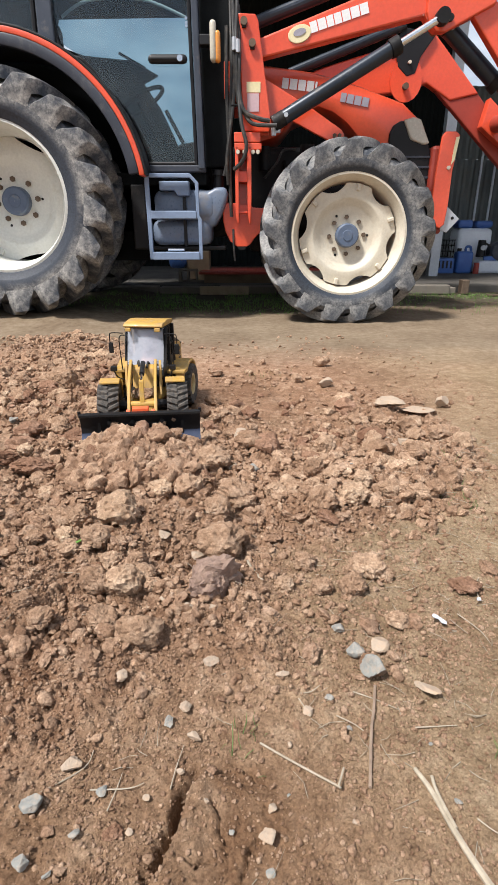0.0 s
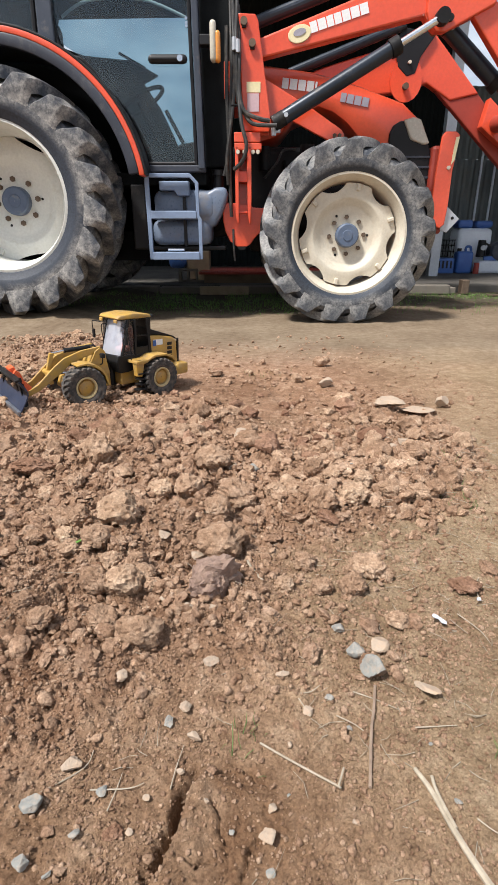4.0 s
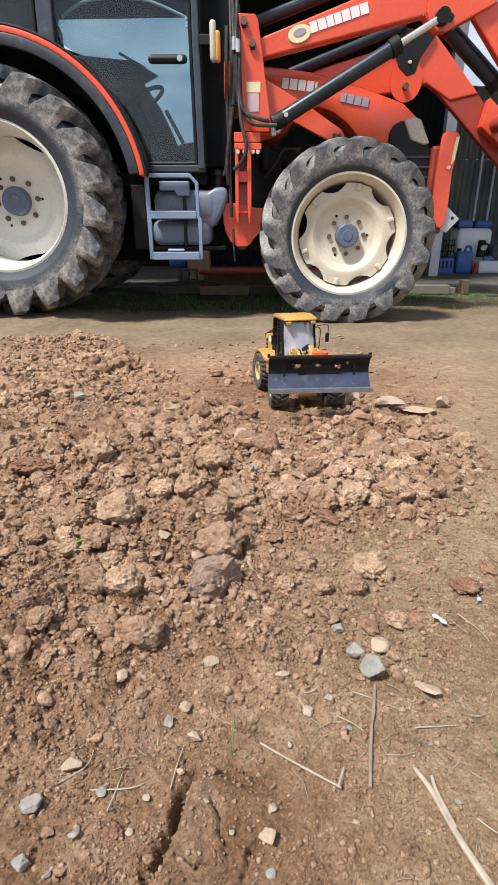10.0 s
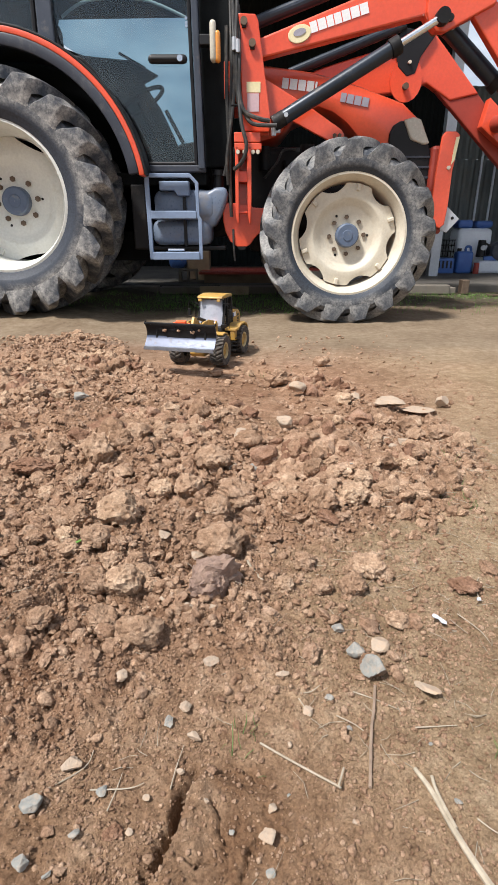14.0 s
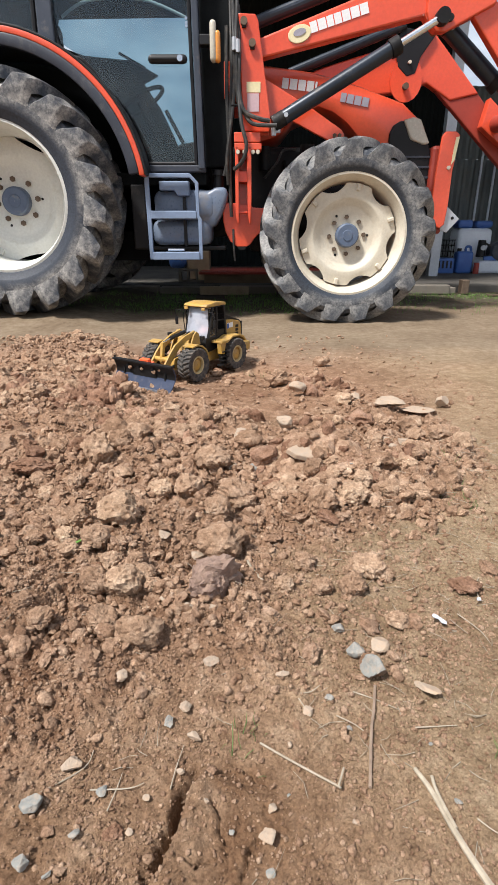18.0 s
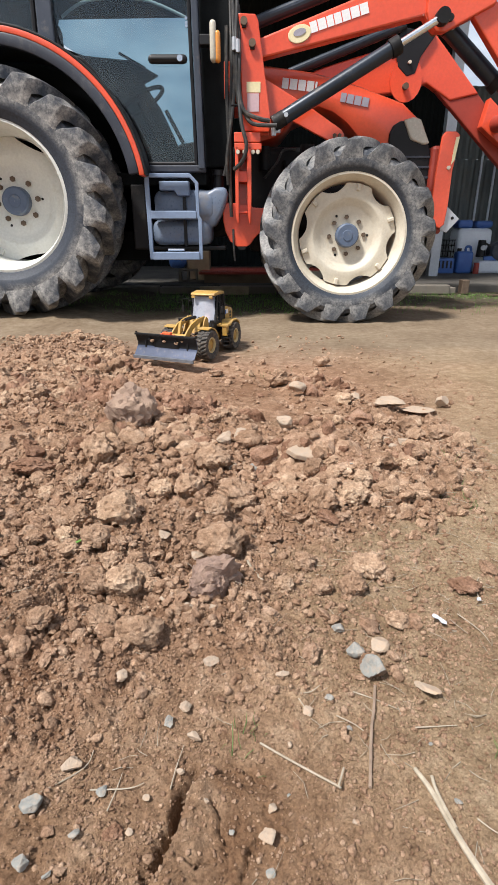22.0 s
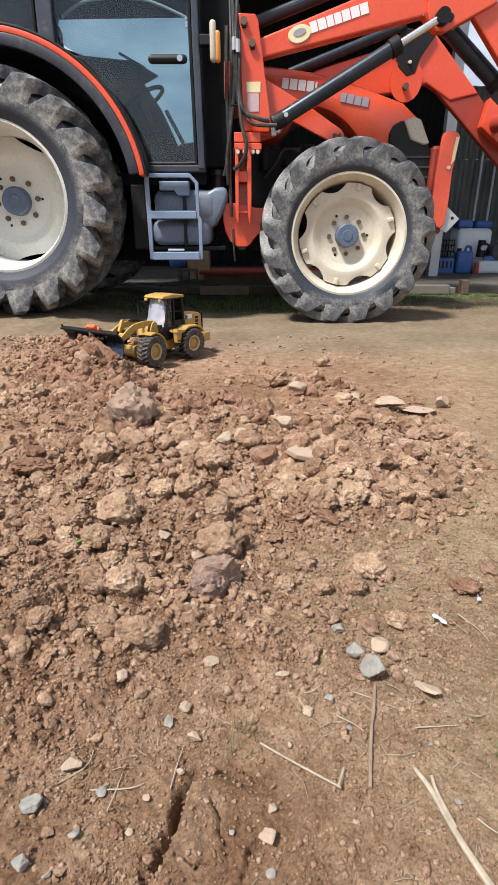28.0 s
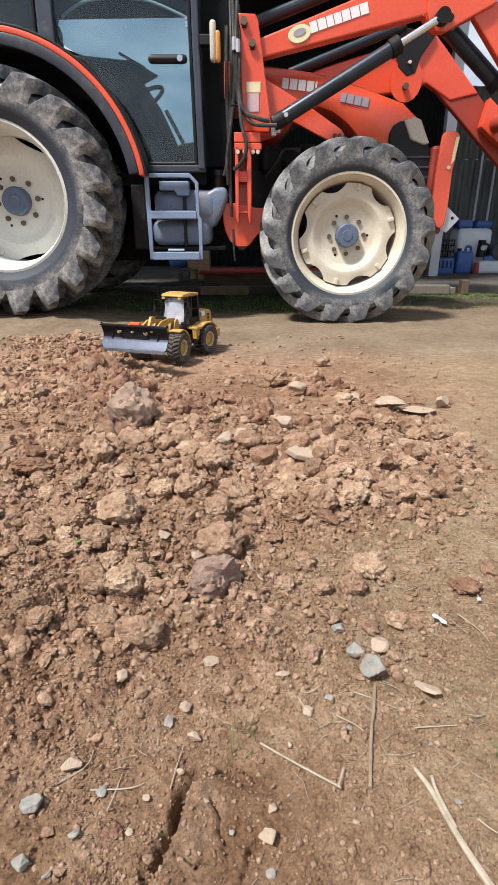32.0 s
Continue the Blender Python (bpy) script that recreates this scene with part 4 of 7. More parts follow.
# fuel tank: moulded, with a waist band and a filler neck
tank = part("fuel_tank", bev(box(-0.605, -0.235, 3.50, 3.80, 0.455, 0.605), 0.050, 4), TANK, tractor, "grey moulded plastic fuel tank", smooth=True)
part("tank_shoulder", bev(box(-0.590, -0.190, 3.515, 3.80, 0.585, 0.775), 0.055, 4), TANK, tank, smooth=True)
part("tank_spout", bev(plate([(-0.30, 0.56), (-0.215, 0.56), (-0.165, 0.64), (-0.125, 0.74), (-0.14, 0.79), (-0.21, 0.785), (-0.30, 0.74)], 3.52, 3.70), 0.040, 4), TANK, tank, smooth=True)
part("tank_band", box(-0.405, -0.385, 3.492, 3.81, 0.45, 0.73, 0.004), BLACK, tank)
part("filler_neck", rod((-0.195, 3.60, 0.75), (-0.185, 3.60, 0.86), 0.034, 18, 0.030), BLACK, tank)
part("filler_cap", rod((-0.185, 3.60, 0.855), (-0.183, 3.60, 0.885), 0.042, 18), BLACK, tank)
part("tank_cradle", box(-0.64, -0.15, 3.56, 3.78, 0.425, 0.452, 0.006), BLACK, tractor)
part("battery_box", box(-0.72, -0.63, 3.50, 3.80, 0.43, 0.80, 0.01), IRON, tractor)
part("step_bolt", rod((-0.50, 3.44, 0.43), (-0.40, 3.44, 0.43), 0.008, 8), CHROME, steps)

# ---- loader frame on the tractor ----
mast = part("loader_mast", plate([(-0.060, 1.655), (0.036, 1.650), (0.052, 1.62), (0.130, 1.13), (0.120, 1.08), (-0.036, 1.088)], 3.54, 3.565, 0.006), ORANGE, tractor, "orange-red loader mast plate")
part("mast_inner", plate([(-0.060, 1.655), (0.036, 1.650), (0.052, 1.62), (0.130, 1.13), (0.120, 1.08), (-0.036, 1.088)], 3.66, 3.685, 0.006), ORANGE, mast)
part("mast_web", box(-0.045, -0.02, 3.565, 3.66, 1.10, 1.60, 0.004), ORANGE, mast)
for x, z in ((-0.028, 1.612), (0.018, 1.512)):
    part("pivot_pin", rod((x, 3.515, z), (x, 3.70, z), 0.020, 14), RUST, mast)
    part("pin_plate", plate([(x - 0.012, z - 0.030), (x + 0.014, z - 0.028), (x + 0.014, z + 0.005), (x - 0.012, z + 0.003)], 3.522, 3.538, 0.003), IRON, mast)
part("sticker", box(-0.010, 0.058, 3.536, 3.5395, 1.185, 1.275), PALEDECAL, mast, "faded pink sticker")
part("sticker", box(-0.014, 0.066, 3.536, 3.5395, 1.28, 1.332), CREAMDECAL, mast, "worn yellow sticker")
lower = part("mast_bracket", plate([(-0.165, 0.705), (-0.080, 0.700), (0.014, 0.690), (0.022, 0.676), (0.110, 0.672), (0.112, 0.545), (0.060, 0.520), (0.035, 0.495), (0.012, 0.462), (-0.012, 0.445), (-0.078, 0.445), (-0.120, 0.478), (-0.148, 0.53), (-0.165, 0.60)], 3.58, 3.61, 0.006), ORANGE, tractor, "orange-red loader bracket")
part("bracket_web", plate([(-0.070, 1.02), (0.004, 1.02), (0.002, 0.905), (0.004, 0.690), (-0.068, 0.690), (-0.068, 0.905)], 3.64, 3.66, 0.003), ORANGE, lower)
part("bracket_rib", plate([(-0.083, 1.00), (-0.062, 1.00), (-0.061, 0.60), (-0.064, 0.575), (-0.082, 0.615)], 3.50, 3.64, 0.004), ORANGE, lower)
part("bracket_rib", plate([(-0.012, 1.00), (0.014, 1.00), (0.016, 0.72), (0.010, 0.572), (0.002, 0.585), (-0.008, 0.63)], 3.50, 3.64, 0.004), ORANGE, lower)
part("bracket_foot", box(-0.086, 0.075, 3.50, 3.64, 0.985, 1.020, 0.005), ORANGE, lower)
part("bracket_cap", box(-0.088, 0.068, 3.50, 3.64, 1.022, 1.075, 0.005), ORANGE, lower)
part("bracket_gusset", box(-0.063, -0.010, 3.54, 3.60, 0.815, 0.875, 0.004), ORANGE, lower)
part("bracket_gusset", box(-0.063, -0.010, 3.53, 3.60, 0.640, 0.652, 0.003), ORANGE, lower)
part("worn_edge", plate([(-0.078, 0.447), (-0.012, 0.447), (-0.028, 0.424), (-0.062, 0.424)], 3.582, 3.606, 0.004), IRON, lower, "bare dark steel lower edge")
for x in (-0.066, -0.028, 0.024, 0.052):
    part("flange_bolt", rod((x, 3.485, 0.972), (x, 3.505, 0.972), 0.012, 6), CREAM, lower)
part("side_frame", plate([(-0.10, 1.41), (-0.04, 1.42), (-0.03, 1.19), (-0.09, 1.18)], 3.70, 3.72, 0.004), ORANGE, mast)
brace = part("loader_brace", plate([(0.075, 1.42), (0.10, 1.36), (0.39, 1.205), (0.555, 1.105), (0.575, 1.08), (0.57, 1.035), (0.50, 1.035), (0.20, 1.175), (0.13, 1.13)], 3.60, 3.63, 0.006), ORANGE, tractor, "orange-red diagonal brace plate")
for x in (0.515, 0.545):
    part("brace_bolt", rod((x, 3.585, 1.072), (x, 3.60, 1.072), 0.012, 6), RUST, brace)
boom = part("boom_arm", plate([(0.045, 1.545), (0.56, 1.722), (0.90, 1.85), (1.32, 1.95), (1.40, 1.86), (1.37, 1.70), (1.14, 1.598), (1.10, 1.582), (1.05, 1.585), (1.00, 1.625), (0.98, 1.652), (0.075, 1.455), (0.02, 1.46), (-0.01, 1.53)], 3.575, 3.655, 0.010), ORANGE, tractor, "orange-red loader boom arm")
part("boom_elbow", plate([(0.985, 1.85), (0.985, 1.66), (1.005, 1.61), (1.05, 1.572), (1.10, 1.570), (1.36, 1.70), (1.36, 1.85)], 3.55, 3.575, 0.008), ORANGE, boom)
part("boom_front", plate([(1.24, 1.67), (1.33, 1.78), (2.05, 0.95), (1.95, 0.88), (1.90, 0.92)], 3.585, 3.645, 0.008), ORANGE, boom)
part("elbow_pin", rod((1.075, 3.51, 1.622), (1.075, 3.70, 1.622), 0.030, 18), RUST, boom)
part("elbow_pin", rod((1.115, 3.53, 1.632), (1.115, 3.60, 1.632), 0.018, 12), IRON, boom)
badge = part("badge", lathe([(0.001, -0.002), (0.055, -0.002), (0.058, 0.004)], 28, lambda a, i: 1.0), CREAMDECAL, boom, "cream oval maker's badge", pose(0.285, 3.570, 1.568, 0, -16, 0) @ Matrix.Diagonal((1.15, 1, 0.75, 1)))
part("badge_centre", lathe([(0.001, -0.001), (0.028, -0.001), (0.028, 0.004)], 20), GREYDECAL, boom, "", pose(0.285, 3.566, 1.574, 0, -16, 0) @ Matrix.Diagonal((1.3, 1, 0.6, 1)))
# plain bars stand for the lettering
def bars(parent, x, y, z, tilt, size, material, widths, gap=0.006):
    u = Vector((math.cos(radians(tilt)), 0, math.sin(radians(tilt))))
    s = 0.0
    for w in widths:
        part("letter_bar", box(0, w, -0.002, 0.002, 0, size), material, parent, "", pose(x + u.x * s, y, z + u.z * s, 0, -tilt, 0))
        s += w + gap
bars(boom, 0.352, 3.5725, 1.570, 16.5, 0.052, WHITE, [0.039, 0.045, 0.037, 0.039, 0.043, 0.047, 0.045])
part("far_lift_cylinder", rod((0.30, 4.55, 1.62), (1.116, 4.55, 1.91), 0.034, 16), CYL, tractor, "dark far lifting cylinder")
hood = part("bonnet", plate([(0.02, 1.05), (0.0, 1.50), (0.10, 1.505), (0.42, 1.465), (0.70, 1.395), (0.99, 1.302), (1.10, 1.215), (1.16, 1.11), (1.19, 1.03), (0.91, 0.99), (0.80, 1.02), (0.70, 1.10), (0.62, 1.18), (0.53, 1.235), (0.42, 1.27), (0.30, 1.22), (0.2, 1.1)], 3.86, 4.42, 0.055), ORANGE, tractor, "glossy orange-red bonnet", smooth=True)
bars(hood, 0.205, 3.855, 1.372, -6, 0.056, WHITE, [0.040, 0.046, 0.046, 0.044, 0.012], 0.008)
bars(hood, 0.575, 3.855, 1.300, -10, 0.050, GREYDECAL, [0.034, 0.042, 0.042, 0.042], 0.007)
part("grille", plate([(0.905, 1.00), (0.905, 1.12), (0.925, 1.168), (0.975, 1.196), (1.10, 1.17), (1.185, 1.02), (1.19, 0.80), (0.95, 0.80)], 3.84, 4.44, 0.012), BLACK, hood, "dark radiator grille panel")
part("head_lamp", plate([(0.985, 1.196), (1.05, 1.212), (1.095, 1.20), (1.165, 1.065), (1.13, 1.055), (1.04, 1.085)], 3.825, 3.90, 0.010), LENS, hood, "pale headlamp lens")
for z in (0.86, 0.92, 0.98):
    part("grille_slat", box(0.93, 1.19, 3.832, 3.85, z, z + 0.014, 0.003), GREYPL, hood)
guard = part("front_guard", plate([(1.215, 1.095), (1.235, 1.118), (1.30, 1.118), (1.325, 1.10), (1.312, 0.95), (1.305, 0.90), (1.305, 0.70), (1.295, 0.58), (1.265, 0.555), (1.215, 0.585), (1.195, 0.72), (1.20, 0.88)], 3.74, 3.765, 0.006), ORANGE, tractor, "orange-red front guard plate")
part("reflector_strip", plate([(1.30, 1.085), (1.322, 1.09), (1.308, 0.96), (1.288, 0.93), (1.292, 1.0)], 3.735, 3.7385), CREAMDECAL, guard, "yellow edge strip")
part("guard_bolt", rod((1.275, 3.73, 0.915), (1.275, 3.745, 0.915), 0.012, 8), CREAM, guard)
part("guard_bracket", plate([(1.30, 0.70), (1.40, 0.615), (1.325, 0.53), (1.28, 0.55), (1.29, 0.66)], 3.768, 3.776, 0.002), GALV, tractor, "bare metal bracket plate")
part("guard_hole", rod((1.352, 3.764, 0.62), (1.352, 3.77, 0.62), 0.010, 10), IRON, guard)
part("front_weight", box(1.18, 1.30, 3.80, 4.40, 0.52, 1.05, 0.02), DARKRED, tractor)
# hydraulic cylinders
def ram(parent, p, q, share_of, r, rr, name="lift_cylinder"):
    p, q = Vector(p), Vector(q)
    m = p + (q - p) * share_of
    h = part(name, rod(p, m, r, 20), CYL, parent, "dark blue-grey hydraulic cylinder", smooth=True)
    part("piston_rod", rod(m, q, rr, 16), CHROME, h, "bright chrome piston rod", smooth=True)
    d = (m - p).normalized()
    part("gland", rod(m - d * 0.035, m + d * 0.02, r * 1.22, 20), IRON, h, smooth=True)
    part("rod_eye", rod(Vector(q) - Vector((0, 0.03, 0)), Vector(q) + Vector((0, 0.03, 0)), rr * 1.9, 16), IRON, h)
    part("base_collar", rod(p - d * 0.01, p + d * 0.06, r * 1.06, 20), IRON, h, smooth=True)
    part("port", rod(p + d * 0.07 + Vector((0, -r, 0.0)), p + d * 0.07 + Vector((0, -r - 0.012, 0)), 0.012, 10), GALV, h)
    return h
ram(tractor, (0.150, 3.49, 1.118), (1.055, 3.49, 1.62), 0.735, 0.040, 0.020)
ram(tractor, (0.33, 4.62, 1.50), (1.28, 4.62, 1.84), 0.75, 0.040, 0.020)
ram(tractor, (1.12, 3.72, 1.67), (1.62, 3.72, 1.26), 0.75, 0.045, 0.022, "tilt_cylinder")
part("top_tube", rod((0.0, 3.75, 1.66), (0.60, 3.75, 1.86), 0.034, 16), CYL, tractor)
# far boom arm and cross tube
far = part("boom_arm", plate([(0.10, 1.50), (0.55, 1.665), (1.05, 1.80), (1.35, 1.87), (1.72, 1.50), (1.51, 1.455), (1.32, 1.565), (1.13, 1.505), (0.84, 1.485), (0.15, 1.40)], 4.58, 4.66, 0.010), ORANGE, tractor, "orange-red far loader boom arm")
# orange arm coloured dark red on this side, shade put into the paint
part("boom_front", plate([(1.34, 1.57), (1.52, 1.46), (1.72, 1.50), (2.30, 0.92), (2.20, 0.80)], 4.59, 4.65, 0.010), DARKRED, far, "boom side, its shade put into dark red")
part("boom_front", plate([(1.78, 1.46), (1.74, 1.27), (1.95, 1.12), (2.2, 0.98), (2.3, 1.05)], 4.50, 4.585, 0.008), ORANGE, far)
part("elbow_plate", plate([(1.06, 1.80), (1.09, 1.66), (1.16, 1.60), (1.22, 1.62), (1.25, 1.72), (1.35, 1.86), (1.10, 1.90)], 4.55, 4.58, 0.006), BLACK, far)
part("elbow_plate", lathe([(0.001, 0.0), (0.13, 0.0), (0.13, 0.02)], 24, lambda a, i: 1 - 0.1 * math.cos(2 * a)), ORANGE, far, "", pose(1.16, 4.555, 1.58))
part("elbow_pin", rod((1.155, 4.52, 1.535), (1.155, 4.60, 1.535), 0.022, 14), RUST, far)
part("elbow_pin", rod((1.17, 4.53, 1.685), (1.17, 4.60, 1.685), 0.012, 10), CREAM, far)
part("cross_tube", rod((1.86, 3.62, 1.20), (1.86, 4.62, 1.30), 0.06, 18), DARKRED, tractor, "dark red loader cross tube", smooth=True)
# hoses
HOSES = [[(-0.095, 3.60, 1.80), (-0.085, 3.52, 1.55), (-0.088, 3.50, 1.25), (-0.13, 3.50, 0.95), (-0.125, 3.52, 0.80)],
         [(-0.065, 3.60, 1.80), (-0.072, 3.51, 1.52), (-0.066, 3.50, 1.25), (-0.02, 3.49, 1.16), (0.03, 3.47, 1.11), (0.16, 3.45, 1.10)],
         [(-0.062, 3.58, 1.70), (-0.055, 3.51, 1.45), (-0.058, 3.50, 1.30), (-0.03, 3.48, 1.18), (0.06, 3.46, 1.135), (0.12, 3.46, 1.125)],
         [(-0.105, 3.60, 1.80), (-0.10, 3.53, 1.5), (-0.105, 3.52, 1.2), (-0.115, 3.52, 0.92), (-0.11, 3.54, 0.62)],
         [(-0.06, 3.50, 1.28), (-0.045, 3.47, 1.12), (-0.015, 3.46, 1.00), (-0.04, 3.47, 0.92), (-0.09, 3.50, 0.88)],
         [(-0.125, 3.56, 1.6), (-0.128, 3.54, 1.3), (-0.12, 3.54, 1.0), (-0.15, 3.55, 0.85)]]
for k, h in enumerate(HOSES):
    part("hydraulic_hose", tube(h, 0.0105 + 0.001 * (k % 3)), HOSE, tractor, smooth=True)
for x, z in ((-0.082, 1.50), (-0.062, 1.49), (0.17, 1.10), (0.145, 1.085)):
    part("hose_fitting", rod((x, 3.495, z - 0.03), (x, 3.495, z + 0.03), 0.014, 8), GALV, tractor)
part("hose_clip", box(-0.105, -0.05, 3.485, 3.52, 1.205, 1.213, 0.002), BLACK, tractor)
part("oil_line", tube([(0.10, 3.80, 0.86), (0.18, 3.78, 0.95), (0.22, 3.80, 1.02), (0.30, 3.82, 1.03)], 0.008), HOSE, tractor)
part("drain_hose", tube([(-0.10, 3.58, 0.55), (-0.098, 3.57, 0.45), (-0.09, 3.57, 0.36)], 0.007), HOSE, tractor)

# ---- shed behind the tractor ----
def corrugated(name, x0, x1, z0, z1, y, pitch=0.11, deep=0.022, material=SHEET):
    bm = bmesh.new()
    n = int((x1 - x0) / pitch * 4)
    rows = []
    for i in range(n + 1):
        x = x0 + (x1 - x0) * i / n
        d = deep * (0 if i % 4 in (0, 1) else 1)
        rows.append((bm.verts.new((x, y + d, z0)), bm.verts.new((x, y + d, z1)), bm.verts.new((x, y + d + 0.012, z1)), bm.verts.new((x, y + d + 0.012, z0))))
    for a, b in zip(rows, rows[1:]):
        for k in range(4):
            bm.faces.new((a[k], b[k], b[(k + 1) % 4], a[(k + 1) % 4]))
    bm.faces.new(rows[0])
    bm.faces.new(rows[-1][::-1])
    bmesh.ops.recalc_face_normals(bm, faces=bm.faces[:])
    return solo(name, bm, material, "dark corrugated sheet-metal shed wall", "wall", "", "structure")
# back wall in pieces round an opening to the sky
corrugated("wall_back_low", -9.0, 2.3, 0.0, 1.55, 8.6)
# right-hand wall pieces take the lighter sheet for the sky light on them
corrugated("wall_back_low_right", 2.3, 6.0, 0.0, 1.55, 8.6, 0.16, 0.03, SKYLIT_SHEET)
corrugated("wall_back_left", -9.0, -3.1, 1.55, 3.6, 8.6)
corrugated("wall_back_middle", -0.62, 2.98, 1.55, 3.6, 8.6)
corrugated("wall_back_right", 3.95, 6.0, 1.55, 3.6, 8.6, 0.16, 0.03, SKYLIT_SHEET)
corrugated("wall_back_sill", 2.98, 3.95, 1.55, 2.46, 8.6, 0.16, 0.03, SKYLIT_SHEET)
# side walls and roof are out of view, added to keep light out
solo("wall_side_left", box(-9.1, -9.0, 3.9, 8.7, 0, 3.6), SHEET, "unseen dark sheet-metal shed side wall", "wall", "", "structure")
solo("wall_side_right", box(6.0, 6.1, 5.2, 8.7, 0, 3.6), SHEET, "unseen dark sheet-metal shed side wall", "wall", "", "structure")
# front edge steps back on the right to let the sun in there
solo("ceiling", plate_flat([(-9.2, 4.35), (0.75, 4.35), (1.1, 4.9), (6.2, 4.9), (6.2, 8.9), (-9.2, 8.9)], 3.62, 3.70), SHEET, "unseen dark sheet-metal shed roof, stepped to shape the light", "ceiling", "", "structure")
for x in (2.15,):
    solo("shed_post", box(x - 0.055, x + 0.055, 6.37, 6.47, 0.0, 3.6, 0.006), GALV, "pale galvanised steel shed post", "post", "", "structure")
solo("floor", box(-9, 6, 5.25, 8.6, -0.05, 0.07, 0.01), FLOOR_SHADE, "worn concrete shed floor, its shade put into the dark colour", "floor", "", "structure")
# shed clutter
def rounded(name, x0, x1, y0, y1, z0, z1, b, material, label, category, parent=None):
    bm = bev(box(x0, x1, y0, y1, z0, z1), b, 3)
    return solo(name, bm, material, label, category, smooth=True) if parent is None else part(name, bm, material, parent, label, smooth=True)


ZF = 0.07
crate = rounded("plastic_crate", 2.33, 2.56, 6.85, 7.15, ZF, 0.25, 0.012, BLUEPL, "blue plastic crate on the shed floor", "crate")
for x in (2.37, 2.42, 2.47, 2.52):
    part("crate_slot", box(x - 0.012, x + 0.012, 6.845, 6.853, 0.13, 0.22), BLACK, crate)
basket = thing("wire_basket", "dark wire basket stacked on a blue crate", "basket")
for i in range(7):
    part("wire", rod((2.35 + 0.033 * i, 6.90, 0.255), (2.35 + 0.033 * i, 6.90, 0.46), 0.004, 6), IRON, basket)
    part("wire", rod((2.35 + 0.033 * i, 7.10, 0.255), (2.35 + 0.033 * i, 7.10, 0.46), 0.004, 6), IRON, basket)
for z in (0.262, 0.33, 0.40, 0.46):
    part("wire", rod((2.345, 6.90, z), (2.555, 6.90, z), 0.005, 6), IRON, basket)
    part("wire", rod((2.345, 7.10, z), (2.555, 7.10, z), 0.005, 6), IRON, basket)
can = rounded("jerrycan", 2.58, 2.78, 6.82, 6.98, ZF, 0.33, 0.03, BLUEPL, "blue plastic jerrycan with a moulded handle", "jerrycan")
part("handle", tube([(2.70, 6.90, 0.32), (2.70, 6.90, 0.375), (2.75, 6.90, 0.38), (2.77, 6.90, 0.31)], 0.016), BLUEPL, can, smooth=True)
part("cap", rod((2.62, 6.90, 0.32), (2.62, 6.90, 0.365), 0.026, 14), BLACK, can)
drum = rounded("water_container", 2.68, 3.12, 7.15, 7.50, ZF, 0.60, 0.06, WHITEPL, "white plastic water container", "container")
part("lid", bev(box(2.68, 2.87, 7.20, 7.45, 0.60, 0.70), 0.03), BLUEPL, drum, "blue cloth bundle")
part("lid", bev(box(2.90, 3.12, 7.18, 7.42, 0.60, 0.69), 0.035), BLUEPL, drum, "blue cloth bundle")
spray = thing("sprayer_pump", "black and white knapsack sprayer pump", "sprayer")
part("body", rod((2.93, 7.00, 0.26), (2.93, 7.00, 0.46), 0.055, 18, 0.045), BLACK, spray)
part("base", bev(box(2.86, 3.30, 6.85, 7.10, ZF, 0.22), 0.03), WHITEPL, spray)
part("knob", rod((2.93, 6.93, 0.37), (2.93, 6.95, 0.37), 0.03, 14), GALV, spray)
part("hose", tube([(2.97, 6.98, 0.42), (3.05, 6.95, 0.36), (3.02, 6.94, 0.25), (2.96, 6.95, 0.20)], 0.012), HOSE, spray)
part("motor", lathe([(0.001, -0.09), (0.10, -0.09), (0.12, -0.06), (0.12, 0.06), (0.10, 0.09), (0.001, 0.09)], 24), GREYPL, spray, "grey pump motor", pose(3.14, 7.0, 0.33))
part("bracket", box(2.95, 3.12, 6.92, 6.96, 0.22, 0.27, 0.006), BLUEPL, spray)
solo("oil_bottle", rod((2.82, 6.80, ZF), (2.82, 6.80, 0.20), 0.035, 14, 0.03), DARKRED, "small dark red oil bottle", "bottle")
solo("concrete_step", box(1.40, 1.87, 5.02, 5.22, 0.0, 0.085, 0.01), CONCRETE, "pale broken concrete step", "step")
solo("post_stub", box(1.98, 2.05, 5.03, 5.12, 0.0, 0.13, 0.008), RUST, "short rusty brown post stub", "post stub")
solo("rusty_bar", box(2.15, 2.55, 4.86, 4.89, 0.0, 0.02, 0.004), RUST, "rusty steel bar lying on the yard", "bar")
for x in (3.27, 3.47):
    solo("leaning_pole", rod((x, 8.25, ZF), (x + 0.13, 8.56, 1.75), 0.018, 10), GALV, "pale pole leaning on the shed wall", "pole", "leaning poles")
block = thing("concrete_block", "hollow grey concrete block on the shed floor", "block")
part("block_shell", box(-0.72, -0.53, 5.60, 5.68, ZF, ZF + 0.02), CONCRETE, block)
part("block_shell", box(-0.72, -0.53, 5.60, 5.68, 0.17, 0.19), CONCRETE, block)
for x in (-0.72, -0.635, -0.55):
    part("block_web", box(x, x + 0.02, 5.60, 5.68, ZF + 0.02, 0.17), CONCRETE, block)
solo("feed_bag", bev(box(-0.84, -0.66, 5.75, 6.0, 0.19, 0.34), 0.05, 3), BLUEPL, "bunched blue plastic sack", "sack", smooth=True)
solo("cardboard_box", box(-0.66, -0.42, 5.80, 6.05, ZF, 0.36, 0.006), TIMBER, "brown cardboard box on the shed floor", "box")
pallet = thing("pallet", "dark red wooden pallet on the shed floor", "pallet")
